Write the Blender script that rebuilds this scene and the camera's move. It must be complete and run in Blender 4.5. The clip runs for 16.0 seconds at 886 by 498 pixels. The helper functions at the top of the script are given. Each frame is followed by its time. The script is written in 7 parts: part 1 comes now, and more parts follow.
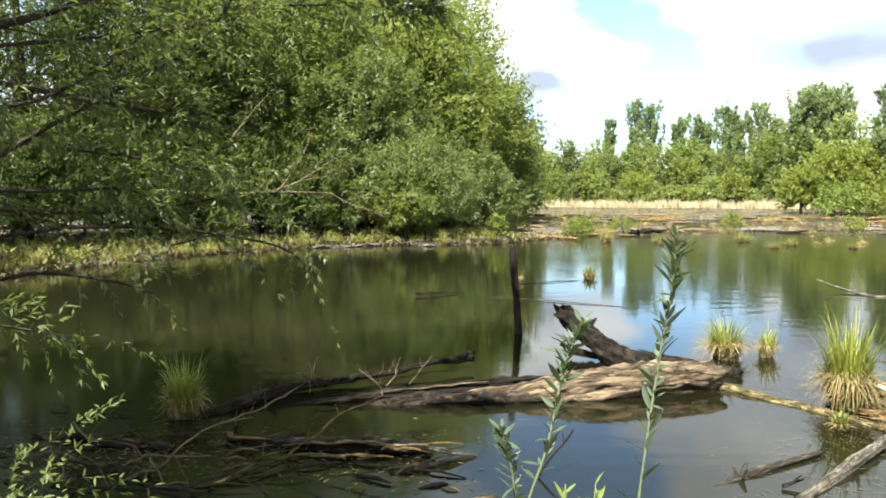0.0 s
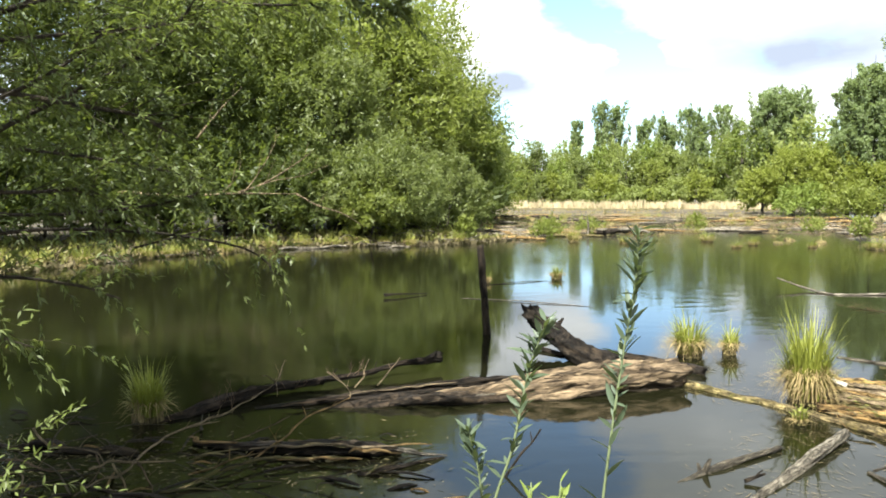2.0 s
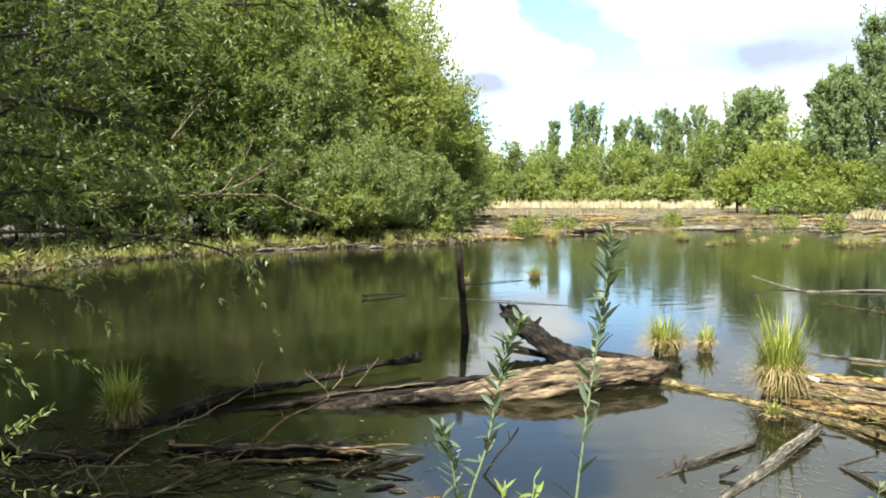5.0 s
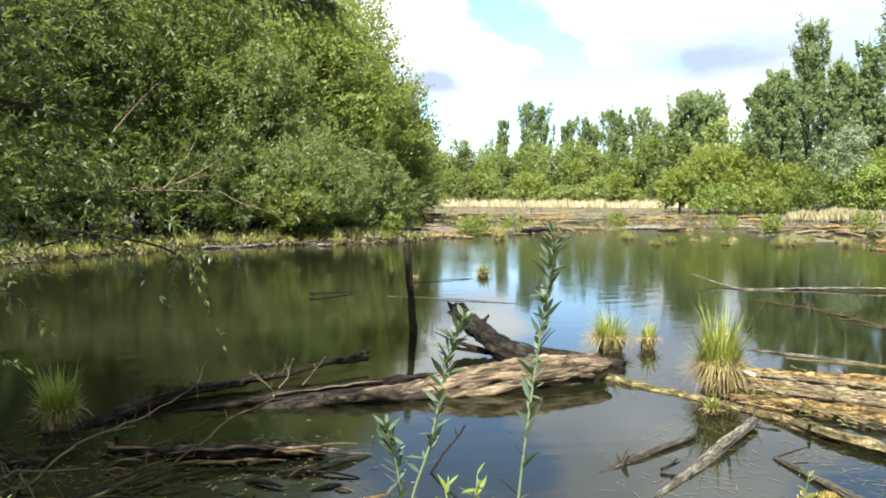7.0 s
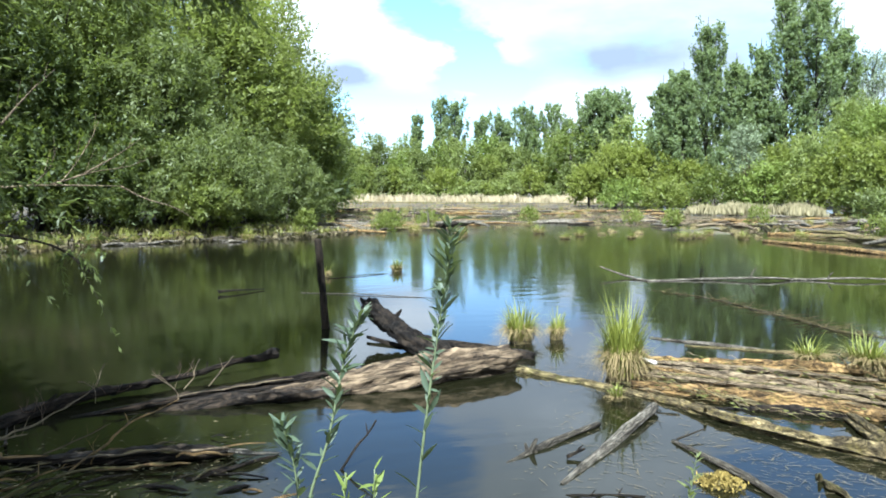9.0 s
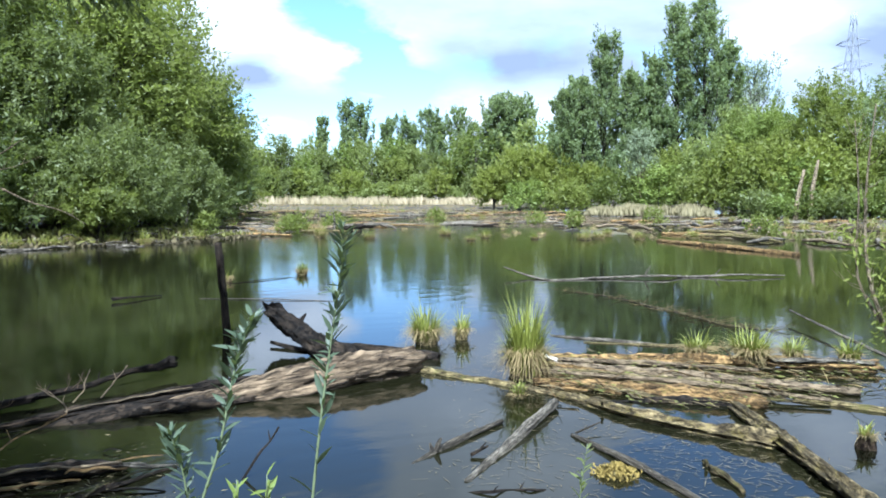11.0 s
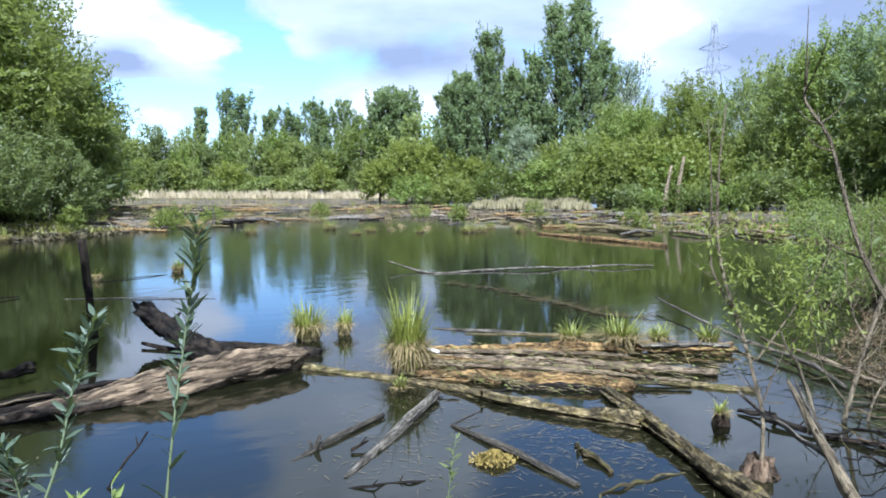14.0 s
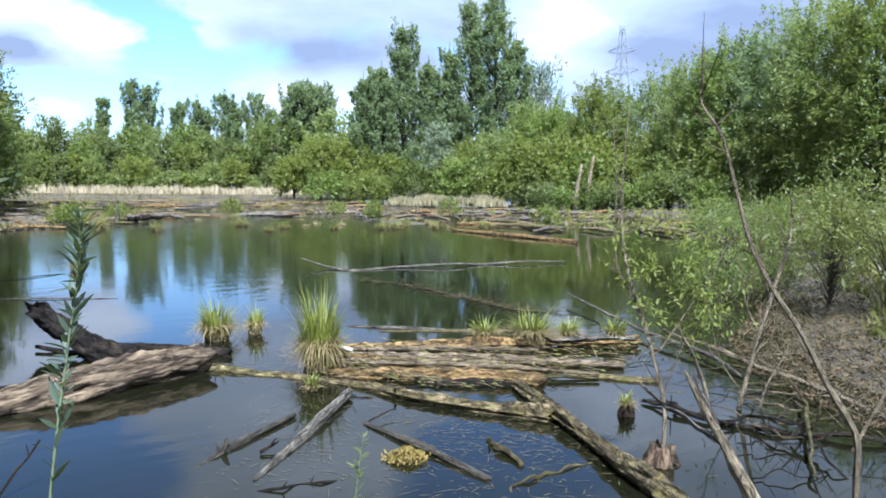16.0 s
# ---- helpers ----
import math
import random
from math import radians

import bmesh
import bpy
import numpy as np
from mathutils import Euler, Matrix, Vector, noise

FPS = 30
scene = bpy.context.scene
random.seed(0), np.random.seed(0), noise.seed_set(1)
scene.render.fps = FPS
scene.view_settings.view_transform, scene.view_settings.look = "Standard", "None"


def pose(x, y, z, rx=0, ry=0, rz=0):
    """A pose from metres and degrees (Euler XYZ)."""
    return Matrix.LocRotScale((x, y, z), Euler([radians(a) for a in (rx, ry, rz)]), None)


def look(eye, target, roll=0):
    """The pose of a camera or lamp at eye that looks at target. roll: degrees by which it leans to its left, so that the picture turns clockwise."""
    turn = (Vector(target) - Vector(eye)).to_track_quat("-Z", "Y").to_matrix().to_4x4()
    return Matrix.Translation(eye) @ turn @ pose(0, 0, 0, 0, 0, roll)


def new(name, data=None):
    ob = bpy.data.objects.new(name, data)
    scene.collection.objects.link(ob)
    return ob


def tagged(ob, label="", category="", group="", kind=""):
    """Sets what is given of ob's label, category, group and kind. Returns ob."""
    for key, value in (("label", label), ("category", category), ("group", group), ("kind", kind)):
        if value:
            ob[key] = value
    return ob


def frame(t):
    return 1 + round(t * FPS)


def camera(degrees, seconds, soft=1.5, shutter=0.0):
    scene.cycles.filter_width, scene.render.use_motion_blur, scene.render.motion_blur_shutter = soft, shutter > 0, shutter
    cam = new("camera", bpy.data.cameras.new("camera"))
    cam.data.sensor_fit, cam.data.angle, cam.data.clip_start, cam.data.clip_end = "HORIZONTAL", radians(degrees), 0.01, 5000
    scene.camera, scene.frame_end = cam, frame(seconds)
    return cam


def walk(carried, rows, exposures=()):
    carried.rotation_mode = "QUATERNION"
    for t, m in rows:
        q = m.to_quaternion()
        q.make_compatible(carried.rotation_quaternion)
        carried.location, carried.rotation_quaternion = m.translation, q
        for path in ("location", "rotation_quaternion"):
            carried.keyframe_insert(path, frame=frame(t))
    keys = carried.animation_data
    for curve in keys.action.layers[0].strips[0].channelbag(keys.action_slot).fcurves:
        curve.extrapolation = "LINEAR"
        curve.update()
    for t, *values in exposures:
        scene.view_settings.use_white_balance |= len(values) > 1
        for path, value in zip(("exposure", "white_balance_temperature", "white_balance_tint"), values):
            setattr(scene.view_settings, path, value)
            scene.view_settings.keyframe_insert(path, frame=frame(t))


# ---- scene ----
cam = camera(62.4, 16.0, soft=1.75)
PATH = [
    (0, (0.0, 0.0, 1.85), (0.051, 1.994, 1.707), 0.1),
    (0.5, (-0.001, -0.003, 1.853), (0.086, 1.991, 1.711), 0.3),
    (1, (0.0, -0.005, 1.852), (0.114, 1.987, 1.71), 0.4),
    (1.5, (0.002, -0.012, 1.854), (0.124, 1.979, 1.713), 0.2),
    (2, (0.006, -0.006, 1.85), (0.143, 1.985, 1.71), 0.0),
    (2.5, (0.006, -0.004, 1.847), (0.159, 1.986, 1.715), 0.1),
    (3, (0.004, -0.011, 1.851), (0.166, 1.978, 1.718), -0.1),
    (3.5, (0.012, -0.011, 1.852), (0.195, 1.976, 1.725), -0.2),
    (6, (0.021, -0.007, 1.844), (0.227, 1.977, 1.697), -0.3),
    (6.5, (0.024, -0.014, 1.843), (0.275, 1.965, 1.698), -0.0),
    (7, (0.029, -0.012, 1.845), (0.361, 1.955, 1.701), 0.2),
    (7.5, (0.043, -0.013, 1.846), (0.468, 1.936, 1.7), 0.2),
    (8, (0.058, -0.001, 1.841), (0.559, 1.929, 1.687), 0.2),
    (8.5, (0.063, 0.0, 1.838), (0.573, 1.927, 1.675), 0.2),
    (9, (0.07, -0.02, 1.844), (0.627, 1.895, 1.687), 0.2),
    (9.5, (0.08, -0.027, 1.844), (0.705, 1.866, 1.69), 0.2),
    (12, (0.11, -0.064, 1.848), (1.0, 1.72, 1.692), 0.2),
    (12.5, (0.122, -0.064, 1.848), (1.061, 1.695, 1.686), 0.3),
    (13, (0.13, -0.07, 1.849), (1.112, 1.665, 1.686), 0.2),
    (13.5, (0.135, -0.078, 1.848), (1.156, 1.634, 1.685), 0.3),
    (14, (0.154, -0.073, 1.845), (1.219, 1.611, 1.679), 0.2),
    (14.5, (0.169, -0.068, 1.844), (1.287, 1.581, 1.668), 0.2),
    (15, (0.177, -0.071, 1.842), (1.344, 1.544, 1.665), 0.2),
    (15.5, (0.186, -0.07, 1.842), (1.406, 1.505, 1.665), 0.5),
    (16, (0.188, -0.076, 1.843), (1.439, 1.475, 1.67), 0.6),
]
walk(cam, [(t, look(eye, target, roll)) for t, eye, target, roll in PATH], exposures=[(0.0, 2.10, 6300, 5), (7.0, 2.06, 6080, 5), (8.5, 2.0, 5450, 4), (9.5, 1.96, 5180, 4), (12.5, 1.65, 5000, 10), (16.0, 1.59, 5000, 11)])

# ---- light ----
SUN_EL, SUN_AZ = radians(54), radians(-152)  # azimuth from +y towards +x: behind the camera, to its left
sun_dir = Vector((math.sin(SUN_AZ) * math.cos(SUN_EL), math.cos(SUN_AZ) * math.cos(SUN_EL), math.sin(SUN_EL)))
sun = new("sun", bpy.data.lights.new("sun", "SUN"))
sun.data.energy, sun.data.angle, sun.data.color = 5.0, radians(0.6), (1.0, 0.95, 0.86)
sun.matrix_world = look(sun_dir * 50, (0, 0, 0))


def nd(nt, kind, x=0, y=0, **inputs):
    n = nt.nodes.new(kind)
    n.location = (x, y)
    for k, v in inputs.items():
        key = k.replace("_", " ")
        if key in n.inputs:
            n.inputs[key].default_value = v
    return n


def math_node(nt, op, a, b=None, c=None):
    n = nt.nodes.new("ShaderNodeMath")
    n.operation = op
    for i, v in enumerate((a, b, c)):
        if v is None:
            continue
        if isinstance(v, (int, float)):
            n.inputs[i].default_value = v
        else:
            nt.links.new(v, n.inputs[i])
    return n.outputs[0]


def ramp(nt, fac, stops):
    n = nt.nodes.new("ShaderNodeValToRGB")
    e = n.color_ramp.elements
    while len(e) < len(stops):
        e.new(0.5)
    for el, (p, c) in zip(e, stops):
        el.position, el.color = p, (*c, 1) if len(c) == 3 else c
    nt.links.new(fac, n.inputs[0])
    return n.outputs[0]


def mix_rgb(nt, fac, a, b):
    n = nt.nodes.new("ShaderNodeMix")
    n.data_type = "RGBA"
    for sock, v in ((n.inputs[0], fac), (n.inputs[6], a), (n.inputs[7], b)):
        if isinstance(v, (int, float)):
            sock.default_value = v
        elif isinstance(v, tuple):
            sock.default_value = (*v, 1)
        else:
            nt.links.new(v, sock)
    return n.outputs[2]


def build_world():
    """Blue sky with a broken deck of cumulus."""
    w = bpy.data.worlds.new("sky")
    scene.world = w
    w.use_nodes = True
    nt = w.node_tree
    nt.nodes.clear()
    L = nt.links.new
    sky = nt.nodes.new("ShaderNodeTexSky")
    sky.sky_type, sky.sun_disc = "NISHITA", False
    sky.sun_elevation, sky.sun_rotation = SUN_EL, SUN_AZ
    sky.air_density, sky.dust_density, sky.ozone_density = 1.0, 0.3, 3.0
    bg_sky = nt.nodes.new("ShaderNodeBackground")
    L(sky.outputs[0], bg_sky.inputs[0])
    bg_sky.inputs[1].default_value = 0.080
    tc = nt.nodes.new("ShaderNodeTexCoord")
    sep = nt.nodes.new("ShaderNodeSeparateXYZ")
    L(tc.outputs["Generated"], sep.inputs[0])
    X, Y, Z = sep.outputs
    az = math_node(nt, "ARCTAN2", X, Y)
    el = math_node(nt, "ARCSINE", Z)
    # flat-bottomed puffs: wider than high, smaller towards the horizon
    comb = nt.nodes.new("ShaderNodeCombineXYZ")
    L(az, comb.inputs[0])
    L(math_node(nt, "MULTIPLY", math_node(nt, "POWER", math_node(nt, "MAXIMUM", el, 0.0), 0.8), 1.9), comb.inputs[1])
    puff = nd(nt, "ShaderNodeTexNoise", Scale=5.5, Detail=5.0, Roughness=0.48, Distortion=0.3)
    L(comb.outputs[0], puff.inputs["Vector"])
    n = puff.outputs[0]
    rag = nd(nt, "ShaderNodeTexNoise", Scale=7.0, Detail=6.0, Roughness=0.6)
    L(comb.outputs[0], rag.inputs["Vector"])
    warp = rag.outputs[0]

    def blob(a, e, sa, se, amount, tilt=0.0):
        wobble = math_node(nt, "MULTIPLY", math_node(nt, "SUBTRACT", warp, 0.5), 0.13)
        da = math_node(nt, "ADD", math_node(nt, "SUBTRACT", az, radians(a)), wobble)
        de = math_node(nt, "SUBTRACT", math_node(nt, "SUBTRACT", el, radians(e)), math_node(nt, "MULTIPLY", da, tilt))
        u = math_node(nt, "POWER", math_node(nt, "DIVIDE", da, radians(sa)), 2.0)
        v = math_node(nt, "POWER", math_node(nt, "DIVIDE", de, radians(se)), 2.0)
        g = math_node(nt, "EXPONENT", math_node(nt, "MULTIPLY", math_node(nt, "ADD", u, v), -1.0))
        return math_node(nt, "MULTIPLY", g, amount)

    cover = math_node(nt, "MULTIPLY", math_node(nt, "SUBTRACT", n, 0.5), 1.9)
    cover = math_node(nt, "ADD", cover, 0.60)
    # the deck thickens overhead
    cover = math_node(nt, "SUBTRACT", cover, math_node(nt, "MULTIPLY", math_node(nt, "MINIMUM", math_node(nt, "MAXIMUM", math_node(nt, "SUBTRACT", el, 0.30), 0.0), 0.3), -0.5))
    for b in CLOUD_BLOBS:
        cover = math_node(nt, "ADD", cover, blob(*b))
    mask = ramp(nt, cover, [(0.30, (0, 0, 0)), (0.74, (1, 1, 1))])
    # grey undersides
    comb2 = nt.nodes.new("ShaderNodeCombineXYZ")
    L(az, comb2.inputs[0])
    L(math_node(nt, "MULTIPLY", el, 2.6), comb2.inputs[1])
    shade = nd(nt, "ShaderNodeTexNoise", Scale=3.4, Detail=5.0, Roughness=0.55)
    L(comb2.outputs[0], shade.inputs["Vector"])
    # puffs get whiter high up, so that the water mirrors more light
    under = math_node(nt, "SUBTRACT", shade.outputs[0], math_node(nt, "MULTIPLY", math_node(nt, "MINIMUM", math_node(nt, "MAXIMUM", math_node(nt, "SUBTRACT", el, 0.30), 0.0), 0.25), 0.6))
    for b in GREY_BLOBS:
        under = math_node(nt, "ADD", under, blob(*b))
    tone = ramp(nt, under, [(0.30, (0.43, 0.43, 0.43)), (0.44, (0.315, 0.325, 0.34)), (0.60, (0.25, 0.267, 0.30)), (0.82, (0.16, 0.175, 0.215))])
    bg_cloud = nt.nodes.new("ShaderNodeBackground")
    L(tone, bg_cloud.inputs[0])
    bg_cloud.inputs[1].default_value = 1.05
    mixer = nt.nodes.new("ShaderNodeMixShader")
    L(mask, mixer.inputs[0])
    L(bg_sky.outputs[0], mixer.inputs[1])
    L(bg_cloud.outputs[0], mixer.inputs[2])
    out = nt.nodes.new("ShaderNodeOutputWorld")
    L(mixer.outputs[0], out.inputs[0])


# azimuth, elevation, half widths, amount (negative opens a blue gap), slope
CLOUD_BLOBS = [(13.0, 14.5, 2.0, 2.0, -0.75, 0.0), (15.6, 12.8, 1.9, 1.7, -0.85, 0.0), (17.9, 10.6, 1.6, 2.0, -0.85, 0.0), (19.4, 8.2, 3.6, 1.3, -0.85, -0.1), (16.2, 6.0, 3.4, 1.3, -0.55, 0.0), (23.0, 5.6, 3.0, 1.2, -0.35, 0.0),
               (7.5, 12.0, 4.0, 4.5, 0.45, 0.0), (13.6, 10.4, 2.2, 1.0, 0.75, 0.0), (11.6, 5.1, 2.2, 0.9, 0.55, 0.0), (17.6, 7.5, 0.8, 0.5, 0.50, 0.0), (23.5, 12.5, 4.5, 2.2, 0.40, 0.0), (28.3, 6.2, 3.2, 1.5, 0.60, 0.0),
               (32.0, 15.5, 9.0, 4.0, 0.25, 0.0), (50.0, 13.0, 12.0, 7.0, 0.3, 0.0), (60.0, 12.5, 7.0, 5.0, 0.4, 0.0), (43.0, 21.5, 8.0, 4.5, -1.1, 0.0), (28.0, 20.5, 6.5, 5.0, 0.6, 0.0), (11.5, 20.0, 7.0, 2.6, -1.0, 0.0), (24.0, 15.5, 6.0, 2.6, 0.35, 0.0), (54.0, 17.0, 6.0, 3.0, 0.5, 0.0), (10.0, 6.9, 3.0, 0.6, -0.6, 0.0)]
GREY_BLOBS = [(28.0, 20.5, 7.0, 5.0, -0.2, 0.0), (9.0, 8.9, 2.4, 0.9, 0.55, 0.0), (6.5, 12.5, 4.5, 3.0, -0.22, 0.0), (13.8, 10.5, 2.2, 1.1, -0.3, 0.0), (11.5, 5.0, 2.4, 1.0, -0.2, 0.0), (28.0, 9.6, 5.0, 1.1, 0.30, 0.0), (28.3, 6.2, 3.2, 1.2, -0.3, 0.0), (24.0, 11.2, 4.0, 0.8, 0.14, 0.0), (61.0, 10.5, 7.0, 4.0, 0.34, 0.0), (48.5, 12.5, 3.0, 2.0, -0.2, 0.0), (33.0, 13.0, 9.0, 4.0, 0.10, 0.0), (53.5, 10.0, 3.0, 1.6, 0.25, 0.0), (9.0, 6.6, 2.5, 0.6, 0.2, 0.0), (24.0, 16.0, 7.0, 2.2, -0.08, 0.0), (54.0, 17.0, 6.0, 3.0, -0.2, 0.0)]
build_world()


# ---- materials ----
def material(name):
    m = bpy.data.materials.new(name)
    m.use_nodes = True
    nt = m.node_tree
    b = nt.nodes["Principled BSDF"]
    return m, nt, b


def noise_tex(nt, vec, scale, detail=4.0, rough=0.55, distortion=0.0):
    n = nd(nt, "ShaderNodeTexNoise", Scale=scale, Detail=detail, Roughness=rough, Distortion=distortion)
    if vec is not None:
        nt.links.new(vec, n.inputs["Vector"])
    return n.outputs[0]


def scaled(nt, vec, s):
    n = nt.nodes.new("ShaderNodeVectorMath")
    n.operation = "MULTIPLY"
    nt.links.new(vec, n.inputs[0])
    n.inputs[1].default_value = s
    return n.outputs[0]


def bump(nt, b, height, strength, distance):
    n = nd(nt, "ShaderNodeBump", Strength=strength, Distance=distance)
    nt.links.new(height, n.inputs["Height"])
    nt.links.new(n.outputs[0], b.inputs["Normal"])


def wood(name, light, dark, moss=(0.12, 0.13, 0.03), moss_amount=0.0, grain=30.0, rough=0.85, bark=0.35, run=1.0):
    """Weathered timber: fibres along its length, dark checks, patches of old bark, and moss."""
    m, nt, b = material(name)
    uv = nt.nodes.new("ShaderNodeUVMap").outputs[0]
    info = nt.nodes.new("ShaderNodeObjectInfo")
    pos = nt.nodes.new("ShaderNodeNewGeometry").outputs["Position"]
    shift = nt.nodes.new("ShaderNodeVectorMath")
    shift.operation = "ADD"
    nt.links.new(uv, shift.inputs[0])
    nt.links.new(math_node(nt, "MULTIPLY", info.outputs["Random"], 37.0), shift.inputs[1])
    uv = shift.outputs[0]
    fibre = noise_tex(nt, scaled(nt, uv, (8.0 * run, grain * 1.1, 1)), 1.0, 8.0, 0.7, 0.5)
    blotch = noise_tex(nt, pos, 5.5, 6.0, 0.65)
    fac = math_node(nt, "ADD", math_node(nt, "MULTIPLY", fibre, 0.7), math_node(nt, "MULTIPLY", blotch, 0.5))
    fac = math_node(nt, "ADD", fac, math_node(nt, "MULTIPLY", math_node(nt, "SUBTRACT", info.outputs["Random"], 0.5), 0.10))
    mid = tuple(0.45 * p + 0.55 * q for p, q in zip(light, dark))
    col = ramp(nt, fac, [(0.44, dark), (0.57, mid), (0.70, light)])
    crack = noise_tex(nt, scaled(nt, uv, (6.5 * run, grain * 0.8, 1)), 1.0, 6.0, 0.75, 1.5)
    gap = ramp(nt, crack, [(0.38, (1, 1, 1)), (0.45, (0, 0, 0))])
    col = mix_rgb(nt, math_node(nt, "MULTIPLY", gap, 0.85), col, tuple(0.3 * v for v in dark))
    old = noise_tex(nt, scaled(nt, uv, (7.0 * run, 18.0, 1)), 1.0, 7.0, 0.72, 0.8)
    crust = ramp(nt, old, [(0.60 - 0.2 * bark, (0, 0, 0)), (0.66 - 0.2 * bark, (1, 1, 1))])
    col = mix_rgb(nt, math_node(nt, "MULTIPLY", crust, 0.75), col, tuple(0.55 * v for v in dark))
    fleck = noise_tex(nt, scaled(nt, uv, (7.0 * run, 60.0, 1)), 1.0, 4.0, 0.6, 0.6)
    bit = ramp(nt, fleck, [(0.54, (0, 0, 0)), (0.60, (1, 1, 1))])
    col = mix_rgb(nt, math_node(nt, "MULTIPLY", bit, 0.16), col, tuple(min(0.6, 1.35 * v) for v in light))
    if moss_amount:
        mn = noise_tex(nt, pos, 7.0, 7.0, 0.75)
        mask = ramp(nt, mn, [(0.66 - 0.3 * moss_amount, (0, 0, 0)), (0.74 - 0.25 * moss_amount, (1, 1, 1))])
        col = mix_rgb(nt, math_node(nt, "MULTIPLY", mask, 0.7), col, moss)
    pit = noise_tex(nt, scaled(nt, uv, (12.0 * run, 55.0, 1)), 1.0, 7.0, 0.72, 0.8)
    hole = ramp(nt, pit, [(0.38, (1, 1, 1)), (0.48, (0, 0, 0))])
    col = mix_rgb(nt, math_node(nt, "MULTIPLY", hole, 0.5), col, tuple(0.5 * v for v in dark))
    nt.links.new(col, b.inputs["Base Color"])
    b.inputs["Roughness"].default_value = rough
    b.inputs["Specular IOR Level"].default_value = 0.2
    gap = math_node(nt, "ADD", gap, math_node(nt, "MULTIPLY", hole, 0.7))
    h = math_node(nt, "ADD", math_node(nt, "SUBTRACT", fibre, gap), math_node(nt, "ADD", math_node(nt, "MULTIPLY", blotch, 0.6), math_node(nt, "MULTIPLY", crust, 0.6)))
    bump(nt, b, h, 0.9, 0.03)
    return m


def foliage(name, a, c, see_through=0.35, rough=0.5):
    """Leaf surface, tinted leaf by leaf and plant by plant, that lets some light through."""
    m, nt, b = material(name)
    geo = nt.nodes.new("ShaderNodeNewGeometry")
    info = nt.nodes.new("ShaderNodeObjectInfo")
    big = noise_tex(nt, geo.outputs["Position"], 0.45, 3.0, 0.6)
    f = math_node(nt, "ADD", math_node(nt, "MULTIPLY", geo.outputs["Random Per Island"], 0.45), math_node(nt, "MULTIPLY", big, 0.6))
    f = math_node(nt, "ADD", f, math_node(nt, "MULTIPLY", math_node(nt, "SUBTRACT", info.outputs["Random"], 0.5), 0.25))
    col = mix_rgb(nt, math_node(nt, "MINIMUM", math_node(nt, "MAXIMUM", f, 0.0), 1.0), a, c)
    nt.links.new(col, b.inputs["Base Color"])
    b.inputs["Roughness"].default_value = rough
    b.inputs["Specular IOR Level"].default_value = 0.35
    tr = nt.nodes.new("ShaderNodeBsdfTranslucent")
    nt.links.new(mix_rgb(nt, 0.5, col, (0.20, 0.25, 0.03)), tr.inputs[0])
    mx = nt.nodes.new("ShaderNodeMixShader")
    mx.inputs[0].default_value = see_through
    nt.links.new(b.outputs[0], mx.inputs[1])
    nt.links.new(tr.outputs[0], mx.inputs[2])
    nt.links.new(mx.outputs[0], nt.nodes["Material Output"].inputs[0])
    return m


def ground_material():
    m, nt, b = material("marsh_ground")
    pos = nt.nodes.new("ShaderNodeNewGeometry").outputs["Position"]
    n1 = noise_tex(nt, pos, 0.35, 6.0, 0.65)
    n2 = noise_tex(nt, scaled(nt, pos, (1.0, 1.0, 1.0)), 6.0, 6.0, 0.7)
    f = math_node(nt, "ADD", math_node(nt, "MULTIPLY", n1, 0.6), math_node(nt, "MULTIPLY", n2, 0.4))
    col = ramp(nt, f, [(0.36, (0.02, 0.016, 0.01)), (0.47, (0.042, 0.033, 0.02)), (0.56, (0.085, 0.066, 0.036)), (0.64, (0.045, 0.055, 0.018))])
    nt.links.new(col, b.inputs["Base Color"])
    b.inputs["Roughness"].default_value = 0.9
    bump(nt, b, n2, 0.8, 0.08)
    return m


